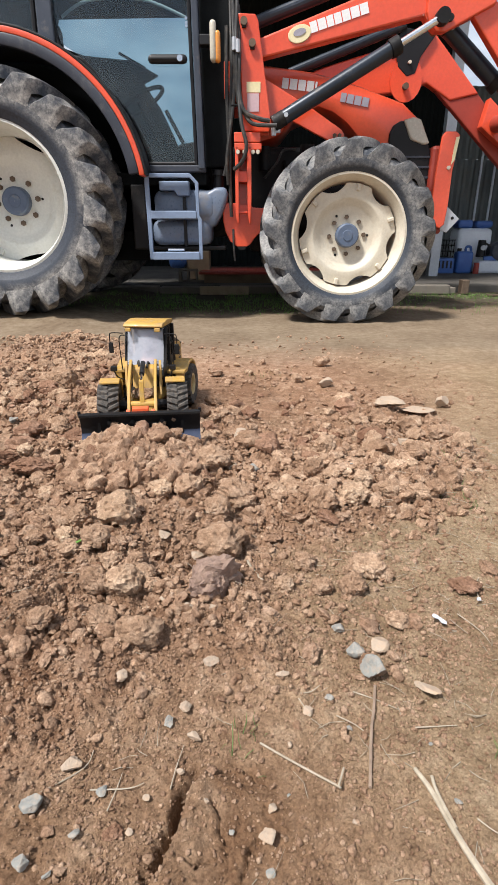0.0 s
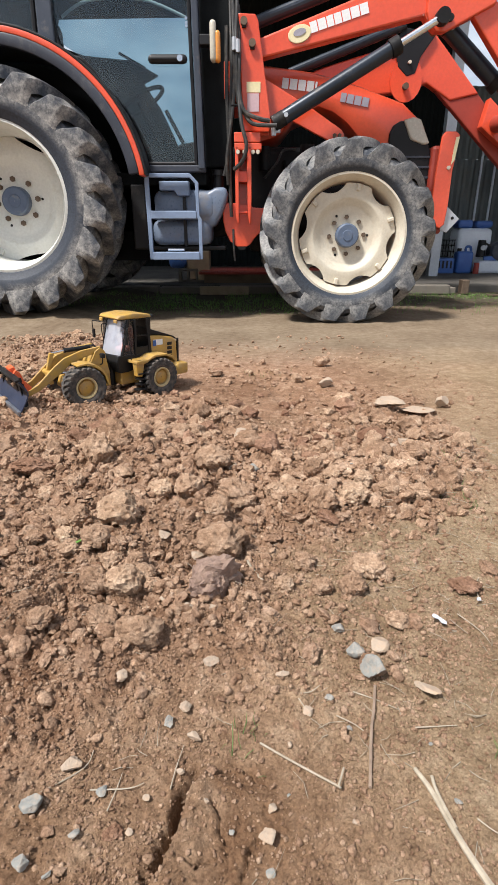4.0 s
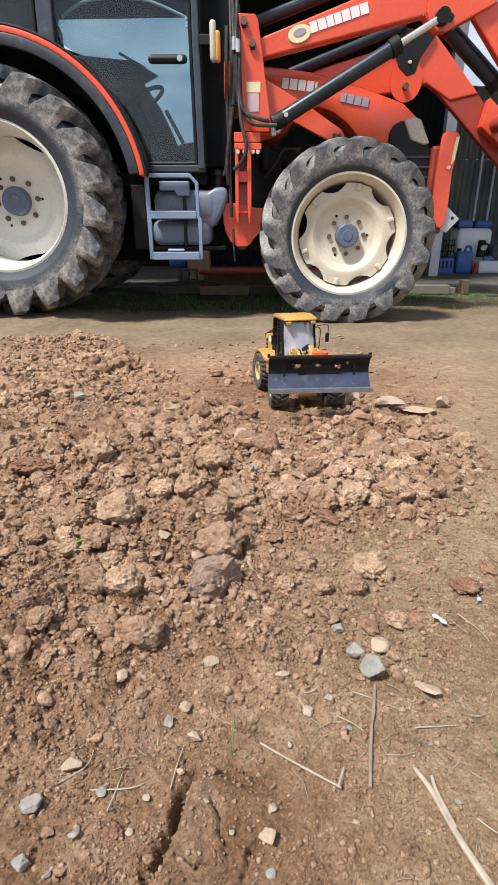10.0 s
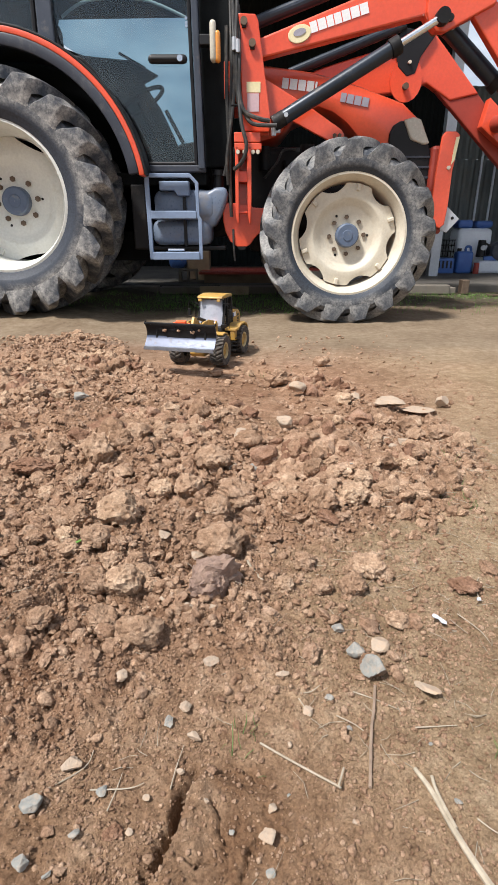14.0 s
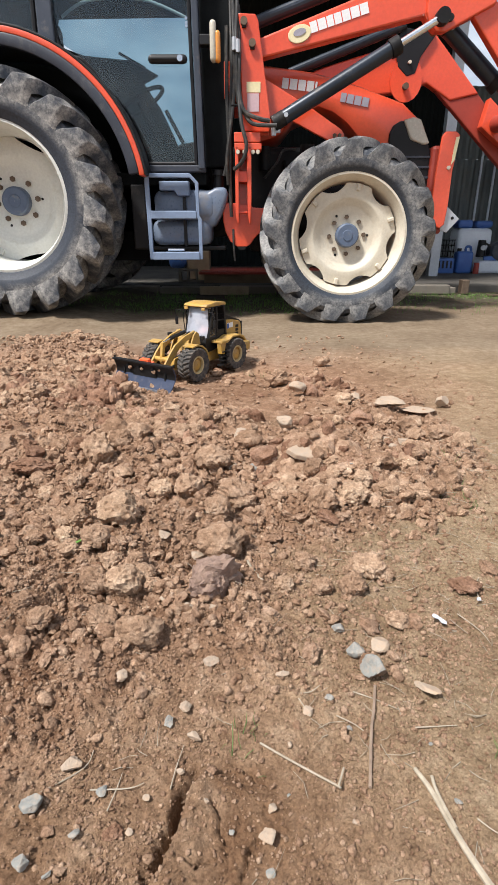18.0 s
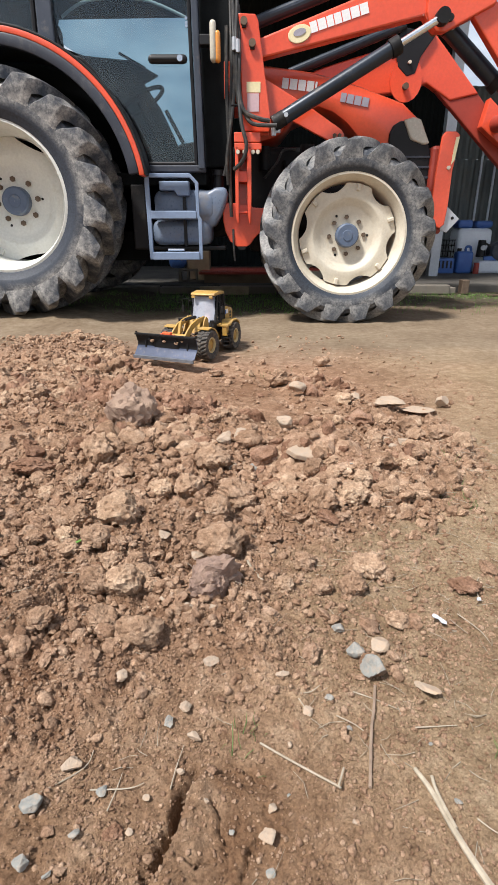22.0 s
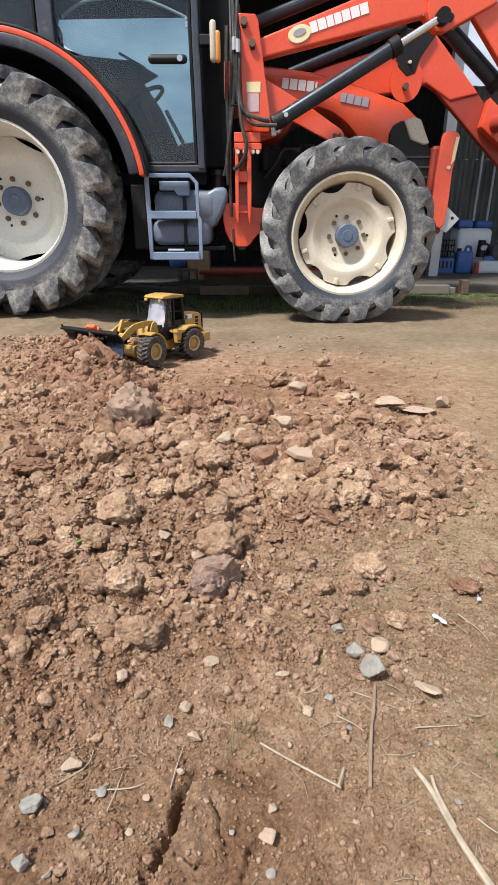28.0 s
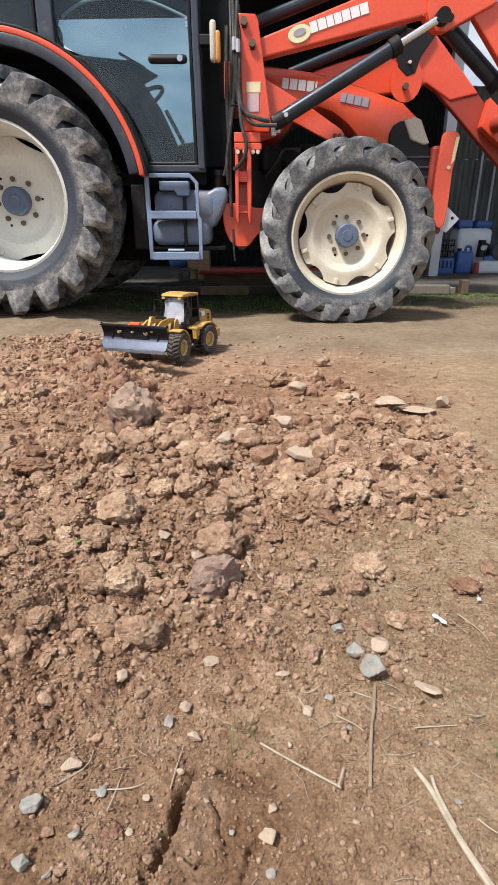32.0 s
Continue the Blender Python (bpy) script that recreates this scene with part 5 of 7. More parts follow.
for k in range(3):
    part("bearer", box(-0.45, 1.0, 5.45 + 0.35 * k, 5.53 + 0.35 * k, ZF, ZF + 0.08, 0.004), TIMBER, pallet)
for k in range(5):
    part("board", box(-0.50, 1.05, 5.42 + 0.17 * k, 5.55 + 0.17 * k, ZF + 0.082, ZF + 0.105, 0.003), DARKRED, pallet)
for k in range(6):
    solo("floor_edge_slab", box(-1.4 + 0.56 * k, -0.86 + 0.56 * k, 5.06, 5.245, 0.0, 0.066 - 0.006 * (k % 2), 0.008), CONCRETE, "stained concrete edging slab", "slab", "edging slabs")

solo("plank", box(-0.455, 0.00, 4.985, 5.045, 0.0, 0.075, 0.006), PLANK, "weathered tan plank along the shed floor", "plank")

# ---- stones and clods that can be told apart ----
SEEDS = [100]


def lump(name, x, y, r, material, label, category, group, flat=0.74, cuts=11, rough=0.30, sub=4, up=0.48, wide=1.0, deep=0.55):
    rng = np.random.default_rng(SEEDS[0])
    SEEDS[0] += 1
    v, f = clod_shape(rng, sub, rough, cuts, flat, deep)
    v = v * r * np.array([wide, 1, 1])
    ob = new(name, raw_mesh(name, v, f, material, True, 24 if deep < 0.5 else 36))
    base = at_ground(x, y) + 0.010 * float(cloddy(np.array([x]), np.array([y]))[0]) * (r > 0.008)
    if deep < 0.5:
        near = np.linspace(-0.6, 0.6, 5) * r
        base = float(np.median(ground_height(x + near, y + near)))
    ob.matrix_world = pose(x, y, base + r * up, rng.uniform(-14, 14), rng.uniform(-14, 14), rng.uniform(-50, 50))
    return tagged(ob, label, category, group)


GREY = [(-0.633, 1.315, 0.0137), (0.007, 1.090, 0.0169), (0.217, 1.011, 0.0157), (-0.205, 0.331, 0.0107),
        (-0.144, 0.349, 0.0056), (-0.160, 0.309, 0.0047), (-0.197, 0.284, 0.0079), (-0.172, 0.276, 0.0044), (0.095, 0.461, 0.0060), (0.112, 0.421, 0.0038), (0.197, 0.402, 0.0024),
        (0.018, 0.279, 0.0044), (-0.090, 0.426, 0.0076), (0.124, 0.572, 0.0094), (0.202, 0.338, 0.0038), (0.039, 0.348, 0.0022), (-0.016, 0.309, 0.0031)]
PALE = [(-0.023, 1.242, 0.0188), (0.279, 1.862, 0.0271), (-0.087, 0.741, 0.0124), (-0.147, 0.778, 0.0128), (-0.147, 0.625, 0.0075), (-0.124, 0.623, 0.0067),
        (0.296, 1.242, 0.0131), (0.346, 1.228, 0.0129), (0.349, 1.166, 0.0124), (0.382, 1.202, 0.0169), (0.444, 1.342, 0.0155), (0.624, 1.597, 0.0290), (-0.572, 1.860, 0.0187),
        (-0.053, 0.601, 0.0073), (-0.085, 0.598, 0.0064), (0.017, 0.306, 0.0092), (0.022, 0.332, 0.0054), (0.099, 0.319, 0.0032), (0.069, 0.443, 0.0065), (-0.181, 0.374, 0.0099),
        (-0.101, 0.342, 0.0039), (-0.111, 0.312, 0.0042), (0.042, 0.494, 0.0077), (-0.155, 0.478, 0.0082), (-0.048, 0.504, 0.0093), (-0.073, 0.444, 0.0085), (-0.059, 0.409, 0.0074),
        (-0.070, 0.369, 0.0046), (0.044, 0.402, 0.0043), (-0.041, 0.333, 0.0027), (-0.038, 1.084, 0.0117)]
ROUND = [(-0.626, 1.715, 0.0384), (-0.353, 1.125, 0.0332), (-0.082, 1.093, 0.0299), (-0.234, 0.832, 0.0321), (-0.228, 0.644, 0.0212), (-0.188, 0.644, 0.0238), (-0.161, 0.669, 0.0149),
         (-0.179, 0.696, 0.0153), (-0.205, 0.580, 0.0214), (-0.143, 0.542, 0.0247), (-0.284, 0.569, 0.0155), (-0.061, 0.875, 0.0217), (-0.047, 0.762, 0.0321), (-0.104, 0.626, 0.0117),
         (0.160, 0.658, 0.0191), (0.182, 1.153, 0.0245), (0.141, 1.033, 0.0223), (0.056, 0.980, 0.0191), (-0.255, 0.749, 0.0209), (-0.312, 0.837, 0.0178), (0.381, 1.095, 0.0169),
         (0.310, 1.210, 0.0184), (-0.371, 0.775, 0.0147), (-0.316, 0.595, 0.0136), (-0.186, 0.573, 0.0102), (-0.488, 1.271, 0.0265), (-0.317, 1.199, 0.0252), (0.054, 0.666, 0.0114),
         (0.113, 0.663, 0.0131), (0.282, 0.929, 0.0181), (-0.101, 0.597, 0.0097), (-0.468, 1.088, 0.0168)]
PALE_ONES = [(-0.123, 0.968, 0.0271), (-0.030, 0.948, 0.0290), (0.191, 0.706, 0.0228), (0.214, 0.693, 0.0126), (-0.341, 0.838, 0.0188), (-0.375, 0.853, 0.0159), (-0.216, 0.691, 0.0161),
             (-0.318, 0.777, 0.0158), (-0.296, 0.736, 0.0160), (-0.147, 0.650, 0.0129), (-0.216, 0.743, 0.0133), (-0.183, 0.963, 0.0211), (-0.530, 1.138, 0.0175), (-0.374, 1.009, 0.0171),
             (-0.460, 1.027, 0.0161), (-0.414, 0.953, 0.0151), (0.180, 1.006, 0.0169), (0.230, 0.955, 0.0173), (0.204, 0.905, 0.0222), (0.340, 0.929, 0.0193), (0.378, 0.941, 0.0184),
             (0.120, 0.945, 0.0173), (0.093, 0.967, 0.0153), (0.093, 0.728, 0.0150), (-0.013, 0.928, 0.0229), (0.140, 0.880, 0.0260), (-0.210, 1.285, 0.0239), (-0.451, 1.455, 0.0200),
             (-0.297, 1.478, 0.0203), (0.164, 0.706, 0.0110), (0.209, 0.585, 0.0143), (-0.788, 1.761, 0.0217)]
DARK = [(-0.422, 1.199, 0.0280), (-0.489, 1.071, 0.0333), (-0.557, 1.094, 0.0234), (0.145, 1.121, 0.0186), (0.146, 0.846, 0.0169), (-0.239, 0.677, 0.0106), (-0.125, 0.311, 0.0068),
        (0.334, 0.662, 0.0174)]
MOVERS = []


def in_the_way(x, y):
    """Where the blade works, what lies loose is pushed about."""
    return -0.80 < x < 0.30 and 1.09 < y < 2.30


for x, y, r in GREY:
    ob = lump("stone", x, y, 1.12 * r, STONE_GREY, "angular grey stone lying on the earth", "stone", "grey stones", 0.60, 10, 0.07, 4, 0.60, deep=0.42)
    if in_the_way(x, y):
        MOVERS.append((ob, r))
for x, y, r in PALE:
    ob = lump("stone", x, y, 1.12 * r, STONE_PALE, "pale beige stone lying on the earth", "stone", "pale stones", 0.60, 10, 0.07, 4, 0.60, deep=0.42)
    if in_the_way(x, y):
        MOVERS.append((ob, r))
for x, y, r in ROUND:
    ob = lump("clod", x, y, 1.12 * r, LOOSE, "large rounded crumbly reddish-brown earth clod", "clod", "large clods", 0.90, 9, 0.23, up=0.78, wide=1.06, deep=0.68)
    if in_the_way(x, y):
        MOVERS.append((ob, r))
for x, y, r in PALE_ONES:
    ob = lump("clod", x, y, 1.12 * r, PALE_CLOD, "pale tan crumbly earth clod", "clod", "pale clods", 0.88, 9, 0.25, up=0.78, deep=0.66)
    if in_the_way(x, y):
        MOVERS.append((ob, r))
for x, y, r in DARK:
    ob = lump("clod", x, y, 1.12 * r, DARK_CLOD, "dark damp reddish-brown earth clod", "clod", "dark clods", 0.62, 9, 0.24, up=0.55, wide=1.15)
    if in_the_way(x, y):
        MOVERS.append((ob, r))
lump("stone", 0.154, 0.494, 0.0172, STONE_GREY, "large flat-faced pale grey stone", "stone", "grey stones", 0.80, 7, 0.05, 4, deep=0.45, up=0.95)
lump("stone", 0.139, 0.527, 0.0125, STONE_GREY, "small dark grey stone", "stone", "grey stones", 0.80, 8, 0.06, 4, deep=0.45, up=0.85)
lump("stone", 0.172, 0.542, 0.0145, STONE_PALE, "pale beige wedge of stone", "stone", "pale stones", 0.55, 7, 0.05, 4, deep=0.43, up=0.62)
lump("stone", 0.213, 0.468, 0.0115, STONE_PALE, "long thin pale shard of stone", "stone", "pale stones", 0.40, 8, 0.05, 4, deep=0.43, up=0.60, wide=1.6)
lump("rock", -0.050, 0.648, 0.037, STONE_DARK, "purple-brown angular rock among the clods", "rock", "", 0.90, 9, 0.22, deep=0.51, up=0.50)
lump("flat_stone", 0.424, 1.528, 0.050, STONE_PALE, "broad flat pale slab of stone", "stone", "pale stones", 0.42, 9, 0.10, 4, 0.50, deep=0.42)
lump("flat_stone", 0.516, 1.514, 0.050, STONE_PALE, "long thin pale slab of stone", "stone", "pale stones", 0.14, 9, 0.10, 3, 0.3)
solo("paper_scrap", plate([(-0.011, -0.001), (-0.008, -0.003), (-0.001, -0.0015), (0.004, -0.0045), (0.011, -0.003), (0.009, 0.001), (0.002, 0.002), (-0.006, 0.003), (-0.010, 0.0025)], -0.0006, 0.0006), PAPER, "crumpled white scrap of plastic on the earth", "scrap", at=pose(0.268, 0.587, at_ground(0.268, 0.587) + 0.012, -70, 10, -35))
solo("paper_scrap", plate([(-0.0035, -0.002), (0.002, -0.003), (0.0036, 0.001), (0.001, 0.0026), (-0.0025, 0.002)], -0.0005, 0.0005), PAPER, "small white scrap on the earth", "scrap", at=pose(0.341, 0.631, at_ground(0.341, 0.631) + 0.010, -65, 0, 20))


def on_ground(pts, up):
    return [(x, y, at_ground(x, y) + up) for x, y in pts]


stick = solo("split_stick", tube(on_ground([(0.170, 0.372), (0.179, 0.350), (0.188, 0.313), (0.199, 0.277), (0.214, 0.24)], 0.006), 0.0022, 7, taper=1.7), STRAW, "split pale dry stick lying on the yard", "stick", smooth=True)
part("fork", tube(on_ground([(0.184, 0.362), (0.184, 0.345), (0.190, 0.312)], 0.008), 0.0018, 7), STRAW, stick, smooth=True)
solo("bent_straw", tube(on_ground([(0.012, 0.401), (0.046, 0.379), (0.087, 0.354)], 0.008) + on_ground([(0.089, 0.353), (0.097, 0.371)], 0.010), 0.0012, 6), STRAW, "long kinked straw on the earth", "straw", smooth=True)
solo("dry_stalk", tube(on_ground([(0.153, 0.477), (0.143, 0.440), (0.135, 0.415), (0.120, 0.352)], 0.007), 0.0018, 6), STALK, "dark dry plant stalk on the earth", "stalk", smooth=True)
solo("straw", tube(on_ground([(-0.002, 0.722), (0.004, 0.69), (0.021, 0.660)], 0.016), 0.0022, 6), STRAW, "short dry straw beside a rock", "straw", smooth=True)


# single straws and twigs
for pts in ([(-0.205, 0.345), (-0.170, 0.372), (-0.165, 0.392)], [(-0.157, 0.350), (-0.120, 0.352), (-0.105, 0.358)], [(-0.135, 0.330), (-0.131, 0.352), (-0.129, 0.368)],
            [(-0.078, 0.352), (-0.075, 0.375), (-0.070, 0.400)], [(0.055, 0.470), (0.066, 0.446), (0.070, 0.436)], [(0.046, 0.468), (0.072, 0.470), (0.086, 0.480)],
            [(0.125, 0.470), (0.150, 0.458), (0.176, 0.442)], [(0.100, 0.437), (0.120, 0.424), (0.132, 0.410)], [(0.214, 0.322), (0.226, 0.310), (0.243, 0.300)],
            [(0.185, 0.420), (0.210, 0.421), (0.232, 0.422)], [(0.300, 0.604), (0.318, 0.570), (0.322, 0.545)], [(0.345, 0.640), (0.352, 0.668), (0.366, 0.690)]):
    solo("straw", tube(on_ground(pts, 0.0055), 0.0009, 5, taper=0.5), STRAW, "thin bent dry straw on the earth", "straw", "loose straws", smooth=True)
solo("grass_blade", tube(on_ground([(-0.285, 0.735), (-0.270, 0.742), (-0.255, 0.752)], 0.030), 0.0022, 6, taper=0.4), GRASS, "single yellow-green blade of grass between clods", "grass", smooth=True)


def blades(name, label, category, seed, count, place, length, width, lie, material):
    """Thin bent blades: straw lying down or grass standing up."""
    rng = np.random.default_rng(seed)
    V, F = [], []
    while len(F) < count * 4:
        x, y = place(rng)
        z = float(ground_height(np.array([x]), np.array([y]))[0]) + 0.001
        L, a = length * rng.uniform(0.4, 1.3), rng.uniform(0, 2 * math.pi)
        e = rng.uniform(0.02, 0.25) if lie else rng.uniform(0.7, 1.45)
        w = width * rng.uniform(0.6, 1.2)
        d = np.array([math.cos(a) * math.cos(e), math.sin(a) * math.cos(e), math.sin(e)])
        side = np.array([-math.sin(a), math.cos(a), 0]) * w
        up = np.array([0, 0, w * 0.7])
        bend = rng.uniform(-0.25, 0.25, 3) * L
        bend[2] = -abs(bend[2]) * (1.0 if not lie else 0.1)
        p0 = np.array([x, y, z])
        mid, end = p0 + d * L * 0.5 - bend * 0.3, p0 + d * L + bend * 0.4
        end[2] = max(end[2], z + 0.001)
        b = len(V)
        for p, k in ((p0, 1.0), (mid, 0.9), (end, 0.3)):
            V += [p - side * k, p + side * k, p + up * k + np.array([0, 0, 0.0005])]
        for q in (0, 3):
            for i in range(3):
                j = (i + 1) % 3
                F.append((b + q + i, b + q + j, b + q + 3 + j))
                F.append((b + q + i, b + q + 3 + j, b + q + 3 + i))
    ob = new(name, raw_mesh(name, np.array(V), np.array(F), material, False))
    return tagged(ob, label, category, "", "stuff")


def straw_place(rng):
    while True:
        x, y = rng.uniform(-0.35, 0.75), rng.uniform(0.25, 1.3)
        if rng.uniform() < 0.12 + 0.88 * float(step(-0.05, 0.22, np.array(x - 0.15 * (y - 0.4)))):
            if abs(x) < 0.62 * y + 0.12:
                return x, y


def verge_place(rng):
    while True:
        x, y = rng.uniform(-1.6, 2.6), rng.uniform(3.62, 5.02)
        if rng.uniform() < (0.25 + 0.75 * float(step(3.6, 4.1, np.array(y)))) * (0.25 if x > 0.9 and y < 4.6 else 1) and float(vnoise(np.array([x * 3]), np.array([y * 4]), 44)[0]) > -0.18:
            return x, y


def tuft_place(rng):
    cx, cy, s = ((0.0, 0.398, 0.012), (0.30, 0.40, 0.015), (0.42, 0.92, 0.02), (0.46, 1.10, 0.03), (0.27, 0.375, 0.012), (0.06, 2.05, 0.05))[rng.integers(0, 6)]
    return cx + rng.normal() * s, cy + rng.normal() * s


blades("straw_bits", "scattered bits of dry straw on packed earth", "straw", 31, 1600, straw_place, 0.026, 0.0005, True, STRAW)
blades("verge_grass", "dull trampled grass in the shade under the tractor", "grass", 32, 12000, verge_place, 0.032, 0.0017, False, GRASS)
blades("verge_straw", "dry litter among the grass", "straw", 34, 520, verge_place, 0.06, 0.0012, True, STRAW)
blades("grass_tufts", "few small green grass shoots in the dry earth", "grass", 33, 300, tuft_place, 0.028, 0.0006, False, surface("fresh_grass", (0.10, 0.17, 0.04), (0.18, 0.24, 0.08), 0.7, 0, 20, 200, 0.1, 0.0005))

erng = np.random.default_rng(55)
made = 0
while made < 170:
    ex, ey = erng.uniform(-1.25, 0.6), erng.uniform(0.95, 2.75)
    if erng.uniform() > float(w_boulder(np.array([ex]), np.array([ey]))[0]):
        continue
    er = min(0.016 * (1 + erng.pareto(2.6)), 0.032) * (0.75 if ey < 1.2 else 1.0)
    lump("clod", ex, ey, er, LOOSE, "dry broken clod of reddish-brown earth", "clod", "earth clods", sub=3, up=0.45, rough=0.34)
    made += 1

# ---- clods that the blade pushes ----
mrng = np.random.default_rng(77)
while len(MOVERS) < 330:
    mx, my = mrng.uniform(-0.80, 0.34), mrng.uniform(1.12, 2.30)
    if mrng.uniform() > 0.03 + 0.97 * float(cloddy(np.array([mx]), np.array([my]))[0]):
        continue
    mr = 0.012 * (1 + mrng.pareto(2.6))
    mr = min(mr, 0.034)
    ob = lump("loose_clod", mx, my, mr, FRESH if len(MOVERS) % 2 == 0 else LOOSE, "crumbly reddish-brown clod pushed about by the blade", "clod", "loose clods", sub=3, up=0.5)
    if len(MOVERS) % 2 == 0:
        ob.location.z -= 0.055
    MOVERS.append((ob, mr))
boulder = lump("boulder", -0.327, 1.368, 0.062, BOULDER, "big grey-brown crumbly lump dug up by the blade", "clod", "", 0.95, 9, 0.24, 4, 0.4)
slab_bm = plate([(-0.050, -0.012), (-0.030, -0.030), (0.004, -0.034), (0.040, -0.022), (0.049, 0.004), (0.030, 0.026), (0.0, 0.030), (-0.022, 0.014)], -0.007, 0.007, 0.003)
bmesh.ops.transform(slab_bm, matrix=Matrix.Rotation(radians(-90), 4, "X"), verts=slab_bm.verts[:])
turned_slab = solo("flat_stone", slab_bm, STONE_PALE, "flat pale slab turned up among the clods", "stone", "pale stones", at=pose(0.134, 1.137, at_ground(0.134, 1.137) + 0.03, 12, 7, 0))
dug_a = lump("stone", 0.092, 1.346, 0.026, STONE_PALE, "pale stone turned up among the clods", "stone", "pale stones", 0.8, 9, 0.10, 4, 0.4, deep=0.42)
dug_b = lump("stone", 0.167, 1.764, 0.032, STONE_PALE, "pale stone pushed aside on the earth", "stone", "pale stones", 0.8, 9, 0.10, 4, 0.4, deep=0.42)
dug_c = lump("clod", 0.105, 1.917, 0.042, LOOSE, "broken pale clod pushed aside", "clod", "large clods")
dug_d = lump("stone", -0.058, 1.188, 0.027, STONE_PALE, "pale stone rolled forward by the blade", "stone", "pale stones", 0.7, 9, 0.10, 4, 0.4, deep=0.42)

dug_e = lump("stone", -0.542, 1.605, 0.027, STONE_GREY, "pale grey-green stone turned up among the clods", "stone", "grey stones", 0.55, 9, 0.07, 4, 0.4, wide=1.2, deep=0.42)

# soil that the blade turns up and shoves before it
HEAP_MESH = []
hrng = np.random.default_rng(91)
for k in range(40):
    hr = min(0.013 * (1 + hrng.pareto(2.4)), 0.032)
    hv, hf = clod_shape(hrng, 3, 0.30)
    HEAP_MESH.append((raw_mesh("heap_clod", hv * hr, hf, FRESH if k % 4 else LOOSE, True, 36), hr))


def mound(seed, lo, hi, long, top, fresh):
    """A mound of fresh clods as the blade shoves it up: steep behind, running out in front."""
    rng = np.random.default_rng(seed)
    shapes = [clod_shape(rng, 3, 0.30) for _ in range(10)]
    n = int(1500 * (hi - lo) * long * 10 * 0.42) + 40
    V, F, base = [], [], 0
    turns = turn3(rng, n)
    for i in range(n):
        u, v = long * rng.uniform() ** 1.1, rng.uniform(lo, hi)
        side = abs(2 * (v - lo) / (hi - lo) - 1)
        h = top * max(0.0, 1 - (u / long) ** 1.3) * (1 - 0.8 * side ** 2.6) * (0.85 + 0.35 * noise.noise(Vector((v * 14, u * 14, seed))))
        r = min(0.0085 * (1 + rng.pareto(2.3)), 0.029)
        v3, f3 = shapes[i % 10]
        V.append((v3 * r) @ turns[i].T + np.array([u, v, h - 0.2 * r if i % 3 else h * 0.72]))
        F.append(f3 + base)
        base += len(v3)
    # body of the mound
    gu, gv = np.meshgrid(np.linspace(-0.004, long, 18), np.linspace(lo, hi, 26))
    side = np.abs(2 * (gv - lo) / (hi - lo) - 1)
    gh = top * np.clip(1 - (np.clip(gu, 0, None) / long) ** 1.3, 0, 1) * (1 - 0.8 * side ** 2.6) - 0.012 + 0.02 * vnoise(gu * 40, gv * 40, seed)
    gh = np.where((side > 0.99) | (gu > long * 0.99), -0.05, gh)
    k = np.arange(gu.size).reshape(gu.shape)
    q = np.stack([k[:-1, :-1], k[1:, :-1], k[1:, 1:], k[:-1, 1:]], -1).reshape(-1, 4)
    V.append(np.stack([gu, gv, gh], -1).reshape(-1, 3))
    F.append(np.concatenate([q[:, [0, 1, 2]], q[:, [0, 2, 3]]])[:, ::-1] + base)
    return raw_mesh("soil_mound", np.concatenate(V), np.concatenate(F), FRESH_PILE if fresh else CLOD, True, 36)

# ---- toy wheel loader ----
loader = thing("toy_wheel_loader", "yellow radio-controlled model wheel loader with a dark steel dozer blade, dusty", "toy loader", pose(-0.3, 1.5, 0))
WB, HW, WR = 0.1177, 0.106, 0.060


def toy_wheel(x, y):
    h = new("wheel")
    h.parent = loader
    h.matrix_basis = pose(x, y, WR)
    s = 1 if y > 0 else -1
    tread = carcass(WR, 0.050, 0.031, 0.0046)
    for sgn in (-1, 1):
        for c in range(22):
            lug_into(tread, sgn, 2 * math.pi * (c + (0.5 if sgn > 0 else 0)) / 22, WR, 0.050, 0.031, 0.0046, 0.0066, 0.26, 0.22)
    part("tyre", tread, RUBBER_TOY, h, "dusty black treaded tyre", smooth=True)
    d = s
    rim = lathe([(0.0300, d * 0.0190), (0.0290, d * 0.0205), (0.0275, d * 0.0195), (0.0255, d * 0.012), (0.0215, d * 0.010), (0.0205, d * 0.014), (0.0165, d * 0.0165), (0.001, d * 0.0170)], 40)
    part("rim", rim, YELLOW, h, "yellow wheel rim", smooth=True)
    part("rim_ring", lathe([(0.0315, d * 0.0200), (0.0310, d * 0.0228), (0.0285, d * 0.0232), (0.0258, d * 0.0215), (0.0250, d * 0.0150)], 40), PALE_RIM, h, "pale yellow rim ring", smooth=True)
    for k in range(10):
        a = 2 * math.pi * k / 10
        part("wheel_nut", rod((0.0185 * math.cos(a), d * 0.014, 0.0185 * math.sin(a)), (0.0185 * math.cos(a), d * 0.0178, 0.0185 * math.sin(a)), 0.0014, 6), YELLOW, h)
    part("inner_rim", lathe([(0.0295, -d * 0.019), (0.0265, -d * 0.010), (0.001, -d * 0.006)], 24), TOYBLACK, h)
    return h


wheel_rl, wheel_rr = toy_wheel(-WB, HW - 0.0225), toy_wheel(-WB, -HW + 0.0225)
wheel_fl, wheel_fr = toy_wheel(WB, HW - 0.0225), toy_wheel(WB, -HW + 0.0225)

